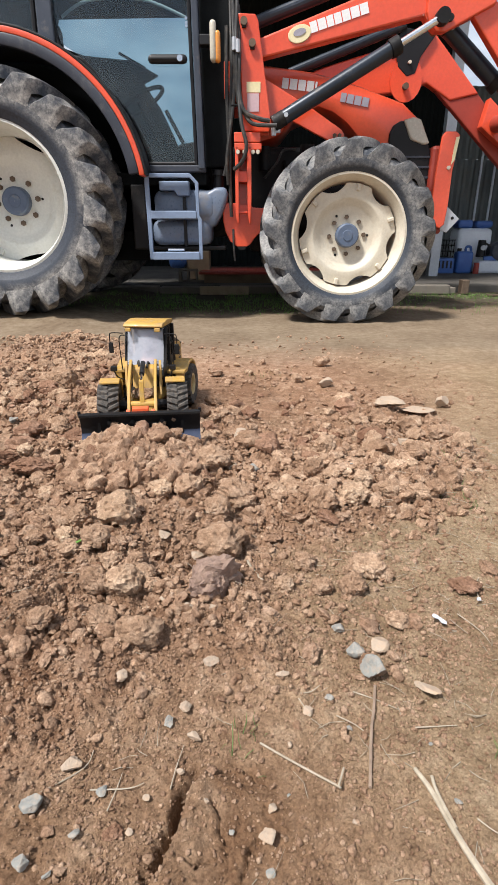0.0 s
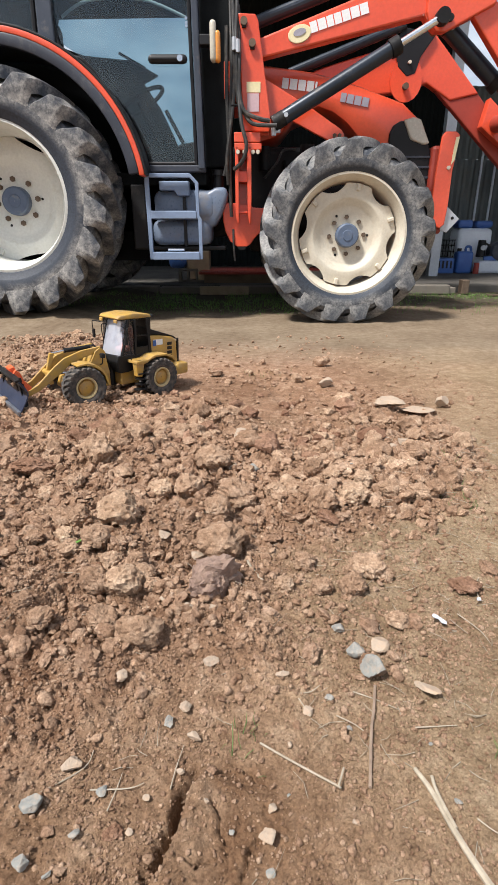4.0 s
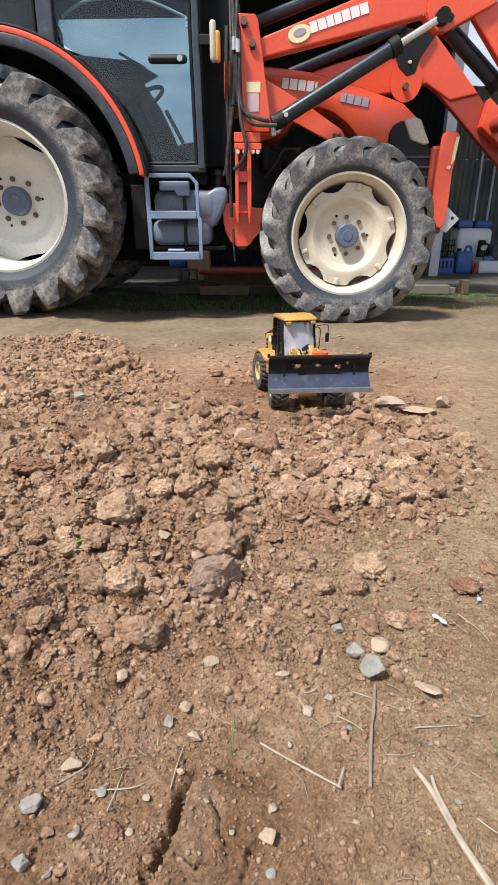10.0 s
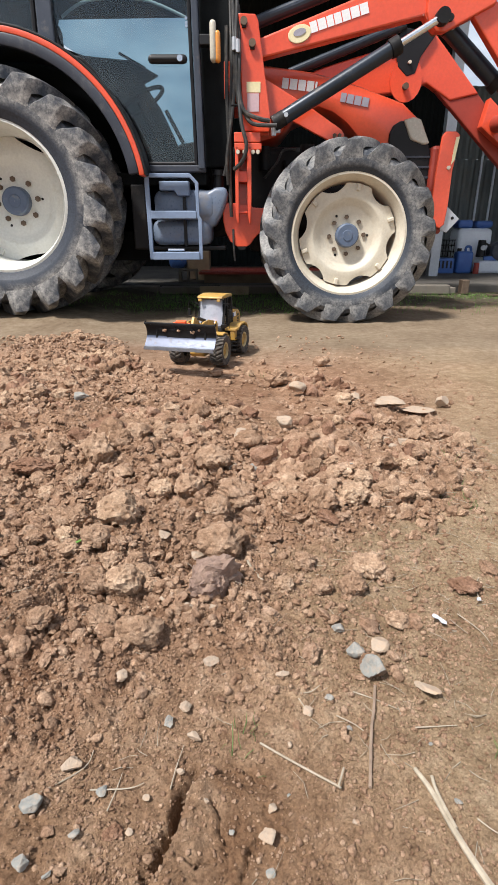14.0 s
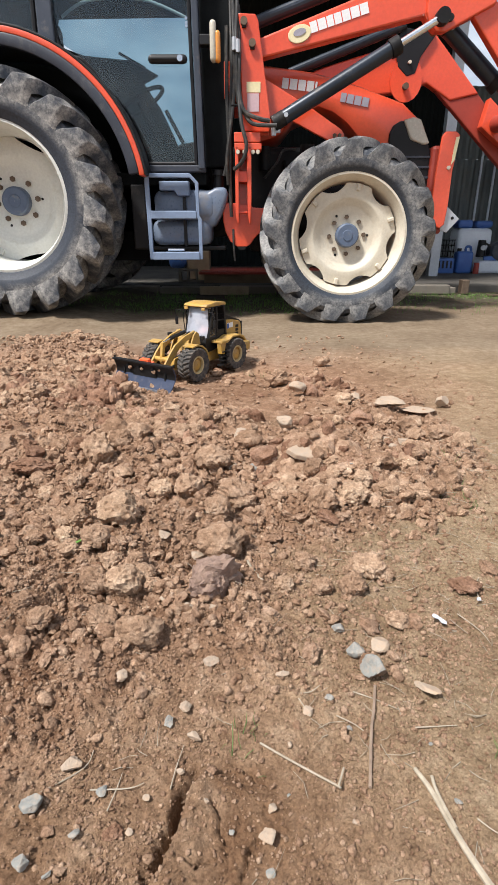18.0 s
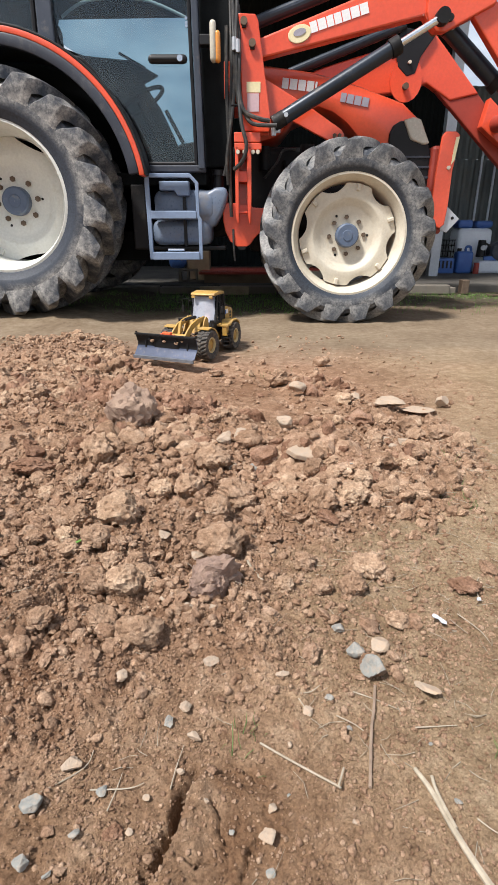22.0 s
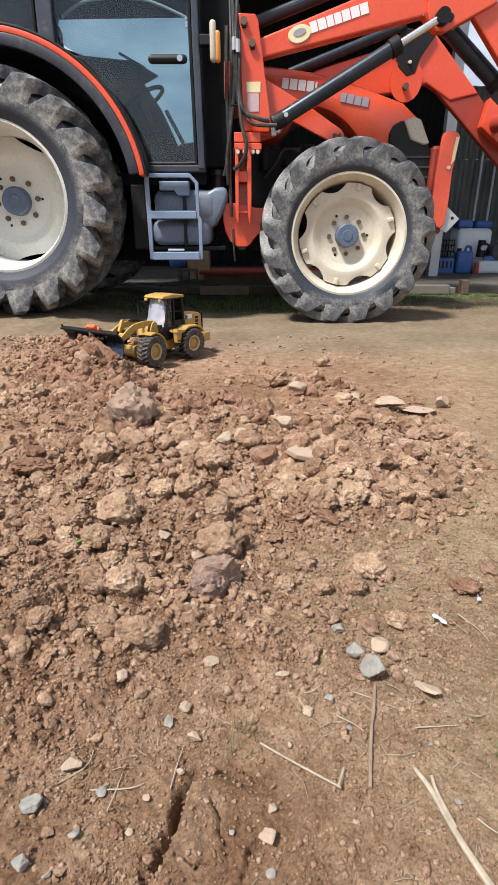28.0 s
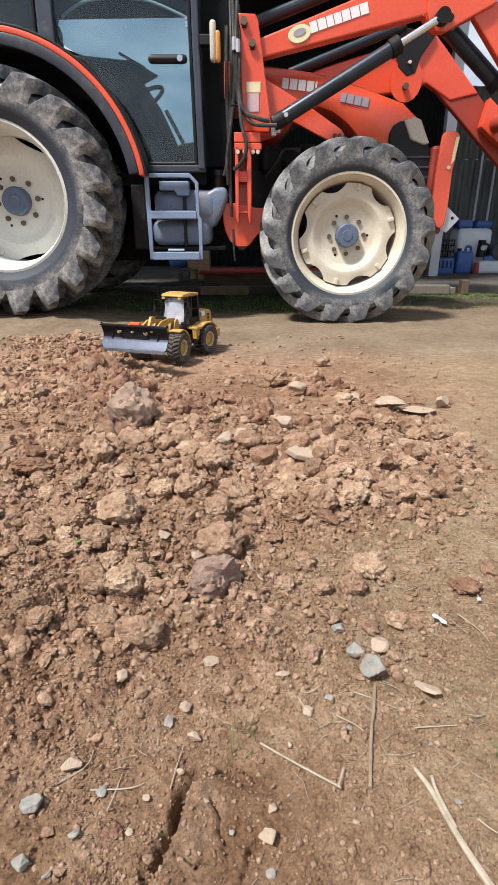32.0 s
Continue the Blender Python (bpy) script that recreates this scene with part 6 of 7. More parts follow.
# rear half: frame, engine cover, counterweight, cab
rear = part("rear_frame", box(-0.205, -0.012, -0.040, 0.040, 0.038, 0.085, 0.004), YELLOW, loader, "yellow rear chassis")
part("rear_axle", rod((-WB, -0.075, WR), (-WB, 0.075, WR), 0.014, 14), TOYBLACK, rear)
cover = part("engine_cover", plate([(-0.222, 0.088), (-0.218, 0.158), (-0.205, 0.170), (-0.150, 0.180), (-0.112, 0.182), (-0.108, 0.092), (-0.16, 0.088)], -0.052, 0.052, 0.005), YELLOW, loader, "yellow engine cover with side vents", smooth=True)
part("louvre_hood", plate([(-0.226, 0.160), (-0.214, 0.172), (-0.150, 0.192), (-0.108, 0.206), (-0.106, 0.183), (-0.150, 0.1815), (-0.204, 0.1715)], -0.047, 0.047, 0.004), TOYBLACK, cover, "black slatted engine hood")
part("rear_grille", box(-0.228, -0.221, -0.044, 0.044, 0.095, 0.155, 0.003), TOYBLACK, cover, "black rear grille")
part("grille_rim", box(-0.231, -0.224, -0.048, -0.043, 0.088, 0.165, 0.002), TOYBLACK, cover)
part("grille_rim", box(-0.231, -0.224, 0.043, 0.048, 0.088, 0.165, 0.002), TOYBLACK, cover)
for s in (-1, 1):
    for k in range(4):
        part("vent_slot", box(-0.198, -0.180, s * 0.0518 - 0.001, s * 0.0518 + 0.001, 0.104 + 0.014 * k, 0.114 + 0.014 * k), TOYBLACK, cover)
    part("decal", box(-0.162, -0.126, s * 0.0522 - 0.0008, s * 0.0522 + 0.0008, 0.150, 0.168), WHITE, cover, "white decal with blue shading")
    part("decal_shade", box(-0.136, -0.124, s * 0.0532 - 0.0006, s * 0.0532 + 0.0006, 0.148, 0.166), BLUEPL, cover)
part("counterweight", plate([(-0.246, 0.052), (-0.246, 0.088), (-0.205, 0.090), (-0.178, 0.062), (-0.182, 0.048)], -0.078, 0.078, 0.006), YELLOW, loader, "yellow counterweight bumper", smooth=True)
for s in (-1, 1):
    y0, y1 = (0.050, 0.103) if s > 0 else (-0.103, -0.050)
    fen = part("rear_fender", plate([(-0.182, 0.095), (-0.165, 0.112), (-0.140, 0.121), (-0.095, 0.121), (-0.070, 0.110), (-0.050, 0.109), (-0.028, 0.108), (-0.028, 0.099), (-0.064, 0.099), (-0.080, 0.108), (-0.100, 0.114), (-0.138, 0.114), (-0.160, 0.105), (-0.176, 0.090)], y0, y1, 0.002), YELLOW, loader, "yellow rear fender", pose(0, 0, 0.010))
    ya, yb = (0.076, 0.096) if s > 0 else (-0.096, -0.076)
    part("fender_skirt", plate([(-0.062, 0.104), (-0.030, 0.104), (-0.034, 0.060), (-0.052, 0.058)], ya, yb, 0.002), YELLOW, fen)
    lad = part("ladder", box(-0.060, -0.030, ya, yb, 0.026, 0.031, 0.001), TOYBLACK, loader, "black access ladder")
    for z in (0.044, 0.060, 0.076):
        part("rung", box(-0.062, -0.036, ya, yb + 0.004 * s, z, z + 0.004, 0.001), TOYBLACK, lad)
    part("ladder_side", box(-0.066, -0.060, ya, yb, 0.026, 0.085, 0.001), TOYBLACK, lad)
cabin = part("cab_base", plate([(-0.118, 0.098), (-0.118, 0.130), (0.004, 0.130), (0.010, 0.112), (0.000, 0.078), (-0.03, 0.078)], -0.054, 0.054, 0.003), TOYBLACK, loader, "black model cab")
CABIN_TOP = 0.236
for (xa, xb) in ((-0.116, -0.106), (-0.062, -0.055), (-0.014, -0.007)):
    for s in (-1, 1):
        top = xa + (0.008 if xa < -0.1 else 0.0)
        part("cab_post", plate([(xa, 0.128), (xb, 0.128), (xb + (top - xa) - (0.026 if xb > -0.02 else 0), CABIN_TOP), (top - (0.026 if xb > -0.02 else 0), CABIN_TOP)], s * 0.054 - 0.004, s * 0.054 + 0.004, 0.001), TOYBLACK, cabin)
part("cab_back", box(-0.116, -0.110, -0.05, 0.05, 0.13, CABIN_TOP, 0.002), TOYBLACK, cabin)
for s in (-1, 1):
    part("door_panel", box(-0.112, -0.060, s * 0.0535 - 0.002, s * 0.0535 + 0.002, 0.130, 0.152, 0.001), TOYBLACK, cabin)
    part("window_bar", box(-0.110, -0.060, s * 0.0535 - 0.0015, s * 0.0535 + 0.0015, 0.184, 0.188), TOYBLACK, cabin)
    pane = part("side_window", box(-0.058, -0.014, s * 0.0525 - 0.0006, s * 0.0525 + 0.0006, 0.132, 0.232), GLASS_TOY, cabin)
    pane.visible_shadow = False
# bowed windscreen
wind = bmesh.new()
rows = []
for i in range(9):
    y = -0.050 + 0.100 * i / 8
    bow = 0.010 * (1 - (y / 0.05) ** 2)
    rows.append((wind.verts.new((-0.006 + bow, y, 0.131)), wind.verts.new((-0.034 + bow, y, CABIN_TOP))))
for a, b in zip(rows, rows[1:]):
    wind.faces.new((a[0], b[0], b[1], a[1]))
wsc = part("windscreen", wind, GLASS_FRONT, cabin, "curved windscreen, sky reflection put into a pale film", smooth=True)
wsc.visible_shadow = False
roof_bm = plate([(-0.121, 0.238), (-0.117, 0.248), (-0.060, 0.253), (-0.010, 0.247), (-0.002, 0.240), (-0.006, 0.236)], -0.0535, 0.0535, 0.004)
roof = part("cab_roof", roof_bm, YELLOW, loader, "yellow cab roof", smooth=True)
part("roof_underside", box(-0.116, -0.008, -0.050, 0.050, 0.2335, 0.2375, 0.001), TOYBLACK, roof)
for y in (-0.040, 0.040):
    part("work_lamp", box(-0.005, 0.001, y - 0.008, y + 0.008, 0.226, 0.236, 0.002), YELLOW, roof)
part("driver_doll", plate([(-0.075, 0.132), (-0.030, 0.132), (-0.028, 0.146), (-0.052, 0.152), (-0.050, 0.192), (-0.054, 0.214), (-0.066, 0.220), (-0.076, 0.210), (-0.080, 0.19)], -0.020, 0.020, 0.008), surface("doll_cloth", (0.50, 0.12, 0.07), (0.62, 0.40, 0.36), 0.7, 0, 60, 300, 0.1, 0.0005), loader, "plain orange and pale driver doll", smooth=True)
part("exhaust", tube([(-0.128, 0.028, 0.195), (-0.128, 0.028, 0.228), (-0.133, 0.028, 0.236), (-0.142, 0.028, 0.240)], 0.0062), TOYBLACK, loader, "black exhaust stack", smooth=True)
for s in (-1, 1):
    mir = part("mirror", box(-0.006, 0.000, s * 0.090 - 0.006, s * 0.090 + 0.006, 0.168, 0.196, 0.002), TOYBLACK, loader, "black wing mirror")
    part("mirror_arm", tube([(-0.010, s * 0.056, 0.220), (0.0, s * 0.085, 0.222), (0.0, s * 0.091, 0.214), (-0.002, s * 0.091, 0.190)], 0.0014, 6), TOYBLACK, mir)
    part("hand_rail", tube([(-0.030, s * 0.072, 0.110), (-0.028, s * 0.074, 0.150), (-0.020, s * 0.072, 0.206), (-0.030, s * 0.060, 0.212)], 0.0016, 6), TOYBLACK, loader)
part("joint_post", rod((0, 0, 0.035), (0, 0, 0.105), 0.013, 14), TOYBLACK, loader)

# front half
front = part("front_frame", plate([(0.012, 0.038), (0.014, 0.085), (0.030, 0.135), (0.048, 0.150), (0.066, 0.142), (0.088, 0.085), (0.150, 0.078), (0.160, 0.050), (0.145, 0.036)], -0.028, 0.028, 0.003), YELLOW, loader, "yellow front chassis with loader tower")
part("tower_plate", plate([(0.022, 0.080), (0.034, 0.150), (0.048, 0.160), (0.062, 0.150), (0.100, 0.080)], 0.040, 0.046, 0.001), YELLOW, front)
part("tower_plate", plate([(0.022, 0.080), (0.034, 0.150), (0.048, 0.160), (0.062, 0.150), (0.100, 0.080)], -0.046, -0.040, 0.001), YELLOW, front)
part("front_axle", rod((WB, -0.075, WR), (WB, 0.075, WR), 0.014, 14), TOYBLACK, front)
for s in (-1, 1):
    y0, y1 = (0.056, 0.104) if s > 0 else (-0.104, -0.056)
    part("front_fender", plate([(0.048, 0.052), (0.054, 0.078), (0.066, 0.096), (0.088, 0.112), (0.112, 0.118), (0.140, 0.114), (0.140, 0.109), (0.112, 0.112), (0.092, 0.106), (0.072, 0.092), (0.060, 0.076), (0.055, 0.052)], y0, y1, 0.0012), YELLOW, front, "yellow front fender", pose(0, 0, 0.012))
    lampy = s * 0.075
    part("front_lamp", box(0.048, 0.060, lampy - 0.008, lampy + 0.008, 0.135, 0.148, 0.002), TOYBLACK, front)
    part("lamp_stalk", tube([(0.050, s * 0.046, 0.110), (0.052, s * 0.066, 0.118), (0.053, s * 0.075, 0.136)], 0.0018, 6), TOYBLACK, front)
part("front_hose", tube([(0.010, 0.012, 0.10), (0.022, 0.018, 0.13), (0.045, 0.012, 0.155), (0.07, 0.010, 0.145)], 0.0026, 6), HOSE, front)
part("front_hose", tube([(0.010, -0.012, 0.10), (0.020, -0.018, 0.13), (0.045, -0.012, 0.158), (0.07, -0.010, 0.150)], 0.0026, 6), HOSE, front)

# soil that has stuck to the machine
def caked(parent, x, y, z, r, flat, seed):
    v, f = clod_shape(np.random.default_rng(seed), 3, 0.3)
    ob = new("caked_soil", raw_mesh("caked_soil", v * r * np.array(flat), f, LOOSE))
    ob.parent, ob.matrix_basis = parent, pose(x, y, z)
    tagged(ob, "pale lump of caked soil")


caked(front, 0.118, -0.002, 0.090, 0.030, (0.9, 1.1, 0.6), 701)
# lifting arm: its own space has the pivot at the origin and the tip towards +x
ARM = 0.262
arm = part("lift_arm", plate([(-0.010, -0.008), (-0.010, 0.010), (0.050, 0.026), (0.110, 0.030), (0.150, 0.020), (0.215, -0.004), (0.268, -0.008), (0.270, -0.022), (0.215, -0.024), (0.140, -0.008), (0.100, 0.004), (0.050, 0.002)], 0.030, 0.038, 0.002), YELLOW, loader, "yellow lifting arms")
part("arm_beam", plate([(-0.010, -0.008), (-0.010, 0.010), (0.050, 0.026), (0.110, 0.030), (0.150, 0.020), (0.215, -0.004), (0.268, -0.008), (0.270, -0.022), (0.215, -0.024), (0.140, -0.008), (0.100, 0.004), (0.050, 0.002)], -0.038, -0.030, 0.002), YELLOW, arm)
part("arm_cross_tube", rod((0.165, -0.036, 0.002), (0.165, 0.036, 0.002), 0.009, 14), YELLOW, arm)
part("tilt_lever", plate([(0.120, 0.050), (0.134, 0.054), (0.176, 0.0), (0.178, -0.034), (0.166, -0.036), (0.158, 0.0)], -0.006, 0.006, 0.0015), YELLOW, arm)
part("tilt_cylinder", rod((0.010, 0, 0.012), (0.090, 0, 0.040), 0.007, 12), TOYBLACK, arm)
part("tilt_rod", rod((0.090, 0, 0.040), (0.128, 0, 0.050), 0.0035, 10), CHROME, arm)
for s in (-1, 1):
    part("lift_cylinder", rod((0.020, s * 0.026, -0.052), (0.085, s * 0.030, -0.028), 0.006, 12), TOYBLACK, arm)
    part("lift_rod", rod((0.085, s * 0.030, -0.028), (0.150, s * 0.032, -0.004), 0.0032, 10), CHROME, arm)
    part("arm_pin", rod((0.0, s * 0.028, 0.001), (0.0, s * 0.042, 0.001), 0.006, 12), CHROME, arm)
# blade: its own space has the middle of the cutting edge at the origin, facing +x
BL, BH = 0.1435, 0.092
def blade_rows(y):
    out = []
    for i in range(9):
        t = i / 8
        out.append((-0.040 * min(t, 0.55) / 0.55 * (1.25 - 0.25 * min(t, 0.55) / 0.55) + 0.016 * (max(t - 0.55, 0) / 0.45) ** 1.5, y, BH * t))
    return out
bb = bmesh.new()
fr, bk = [], []
for y in (-BL, BL):
    fr.append([bb.verts.new(p) for p in blade_rows(y)])
    bk.append([bb.verts.new((p[0] - 0.004, p[1], p[2])) for p in blade_rows(y)])
for a in range(8):
    bb.faces.new((fr[0][a], fr[1][a], fr[1][a + 1], fr[0][a + 1]))
    bb.faces.new((bk[0][a], bk[0][a + 1], bk[1][a + 1], bk[1][a]))
    for s in (0, 1):
        bb.faces.new((fr[s][a], fr[s][a + 1], bk[s][a + 1], bk[s][a]))
bb.faces.new((fr[0][0], bk[0][0], bk[1][0], fr[1][0]))
bb.faces.new((fr[0][8], fr[1][8], bk[1][8], bk[0][8]))
bmesh.ops.recalc_face_normals(bb, faces=bb.faces[:])
upper = bmesh.new()
uf = [[upper.verts.new((p[0] + 0.0012, s * (BL - 0.0005), p[2])) for p in blade_rows(0)[4:]] for s in (-1, 1)]
ub = [[upper.verts.new((p[0] - 0.001, s * (BL - 0.0005), p[2])) for p in blade_rows(0)[4:]] for s in (-1, 1)]
for a in range(4):
    upper.faces.new((uf[0][a], uf[1][a], uf[1][a + 1], uf[0][a + 1]))
    for s in (0, 1):
        upper.faces.new((uf[s][a], uf[s][a + 1], ub[s][a + 1], ub[s][a]))
upper.faces.new((uf[0][0], ub[0][0], ub[1][0], uf[1][0]))
upper.faces.new((uf[0][4], uf[1][4], ub[1][4], ub[0][4]))
bmesh.ops.recalc_face_normals(upper, faces=upper.faces[:])
blade = part("dozer_blade", bb, BLADE, loader, "dark blue-grey steel dozer blade", smooth=True)
part("upper_mouldboard", upper, TOYBLACK, blade, "black facing on the upper blade", smooth=True)
part("cutting_edge", box(-0.008, 0.0005, -BL, BL, -0.004, 0.010, 0.001), surface("worn_edge_steel", (0.22, 0.24, 0.28), (0.34, 0.36, 0.40), 0.4, 0.7, 30, 300, 0.1, 0.0005), blade, "worn steel cutting edge")
part("top_lip", box(-0.036, -0.018, -BL, BL, BH - 0.002, BH + 0.005, 0.001), TOYBLACK, blade)
part("blade_frame", box(-0.052, -0.034, -0.060, 0.060, 0.012, 0.070, 0.003), TOYBLACK, blade)
part("coupler", plate([(-0.066, 0.030), (-0.040, 0.020), (-0.036, 0.104), (-0.052, 0.106)], -0.020, 0.020, 0.002), TOYORANGE, blade, "orange quick coupler")
for y in (-0.030, 0.030):
    part("coupler_plate", plate([(-0.080, 0.036), (-0.072, 0.022), (-0.046, 0.016), (-0.038, 0.088), (-0.050, 0.098), (-0.060, 0.088), (-0.064, 0.062)], y - 0.005, y + 0.005, 0.0015), TOYORANGE, blade, "orange coupler side plate")
for y in (-0.10, 0.10):
    part("blade_rib", plate([(-0.040, 0.004), (-0.030, 0.004), (-0.034, 0.085), (-0.046, 0.070)], y - 0.003, y + 0.003), TOYBLACK, blade)
for y in (-0.075, -0.02, 0.05):
    part("lip_bolt", rod((-0.030, y, 0.074), (-0.023, y, 0.074), 0.005, 8), IRON, blade)
for y in (-BL, BL):
    part("corner_stub", rod((-0.032, y, BH), (-0.032, y, BH + 0.010), 0.004, 8), TOYBLACK, blade)
for k, (y, z, r) in enumerate(((-0.062, 0.068, 0.012), (-0.006, 0.070, 0.009), (0.052, 0.066, 0.011), (0.078, 0.074, 0.007))):
    caked(blade, -0.028, y, z, r, (0.45, 1.1, 0.8), 710 + k)

# the model is a little larger than its drawing; the arms and the blade keep their size
GROW = 1.08
WB, HW, WR, PX, PZ = WB * GROW, HW * GROW, WR * GROW, 0.048 * GROW, 0.150 * GROW
grown = set()


def grow(ob):
    for kid in ob.children:
        if kid in (arm, blade):
            continue
        kid.matrix_basis = Matrix.Translation((GROW - 1) * kid.matrix_basis.to_translation()) @ kid.matrix_basis
        if kid.data and kid.data.name not in grown:
            grown.add(kid.data.name)
            kid.data.transform(Matrix.Scale(GROW, 4))
        grow(kid)


grow(loader)

# ---- what moves ----
def mean_pose(rows, t):
    """Smooth course through rows of (t, values)."""
    T = [r[0] for r in rows]
    i = max(0, min(len(T) - 2, int(np.searchsorted(T, t, "right")) - 1))
    V = [np.array(r[1:], float) for r in rows]
    h = T[i + 1] - T[i]
    s = (t - T[i]) / h
    def slope(k):
        if k in (0, len(T) - 1):
            return 0 * V[k]
        a, b = (V[k] - V[k - 1]) / (T[k] - T[k - 1]), (V[k + 1] - V[k]) / (T[k + 1] - T[k])
        return np.where(a * b > 0, 2 * a * b / np.where(np.abs(a + b) < 1e-9, 1, a + b), 0)
    m0, m1 = slope(i) * h, slope(i + 1) * h
    return (2 * s ** 3 - 3 * s * s + 1) * V[i] + (s ** 3 - 2 * s * s + s) * m0 + (-2 * s ** 3 + 3 * s * s) * V[i + 1] + (s ** 3 - s * s) * m1


def motions():
    # seconds; joint x, y; heading of the rear half; bend at the joint; height of the cutting edge
    rows = LOADER_ROWS
    N = 320
    body, fronts, arms, blades, spin = [], [], [], [], {w.name: [] for w in (wheel_rl, wheel_rr, wheel_fl, wheel_fr)}
    ang = [0.0] * 4
    last = None
    for k in range(N + 1):
        t = k / 10
        x, y, th, al, zb = mean_pose(rows, t)
        c, s = math.cos(radians(th)), math.sin(radians(th))
        zr = at_ground(x - WB * c, y - WB * s)
        c2, s2 = math.cos(radians(th + al)), math.sin(radians(th + al))
        zf = at_ground(x + WB * c2, y + WB * s2)
        m = pose(x, y, 0.5 * (zr + zf) + 0.004, 0, -math.degrees(math.atan2(zf - zr, 2 * WB)), th)
        body.append((t, m))
        yaw = pose(0, 0, 0, 0, 0, al)
        fronts.append((t, yaw))
        lift = math.degrees(math.asin(max(-0.9, min(0.9, (zb + 0.040 - PZ) / ARM))))
        arms.append((t, yaw @ pose(PX, 0, PZ, 0, -lift, 0)))
        tip = PX + ARM * math.cos(radians(lift))
        blades.append((t, yaw @ pose(tip + 0.046, 0, zb, 0, float(mean_pose(BLADE_TILT, t)[0]), 0)))
        spots = ((wheel_rl, -WB, HW - 0.024, 0), (wheel_rr, -WB, -HW + 0.024, 0), (wheel_fl, WB, HW - 0.024, 1), (wheel_fr, WB, -HW + 0.024, 1))
        here = []
        for i, (w, wx, wy, isf) in enumerate(spots):
            cc, ss = (c2, s2) if isf else (c, s)
            here.append((x + cc * wx - ss * wy, y + ss * wx + cc * wy))
            if last:
                go = (here[i][0] - last[i][0]) * cc + (here[i][1] - last[i][1]) * ss
                ang[i] += max(-80.0, min(80.0, math.degrees(go / WR)))
            rest = pose(wx, wy, WR) @ pose(0, 0, 0, 0, ang[i], 0)
            spin[w.name].append((t, (yaw @ rest) if isf else rest))
        last = here
    walk(loader, body)
    walk(front, fronts)
    walk(arm, arms)
    walk(blade, blades)
    for w in (wheel_rl, wheel_rr, wheel_fl, wheel_fr):
        walk(w, spin[w.name])
    push_clods(rows)
    # soil heaped before the blade: start, end, clods, side to side, length, height of the mound, slump
    for n, ev in enumerate(((0.0, 0.3, 30, -0.14, 0.14, 0.18, 0.072, 0.03), (5.8, 6.8, 24, -0.14, 0.12, 0.16, 0.085, 0.03), (8.75, 9.05, 22, -0.08, 0.10, 0.15, 0.065, 0.015), (10.3, 11.2, 30, -0.15, 0.13, 0.22, 0.105, 0.03), (17.2, 17.8, 36, -0.16, 0.16, 0.25, 0.110, 0.045),
                            (19.5, 20.2, 44, -0.15, 0.17, 0.30, 0.120, 0.055), (22.5, 23.2, 44, -0.16, 0.17, 0.30, 0.125, 0.06), (25.1, 25.6, 30, -0.14, 0.16, 0.18, 0.070, 0.035), (27.4, 28.2, 44, -0.16, 0.16, 0.26, 0.160, 0.05))):
        heap(rows, n, *ev)


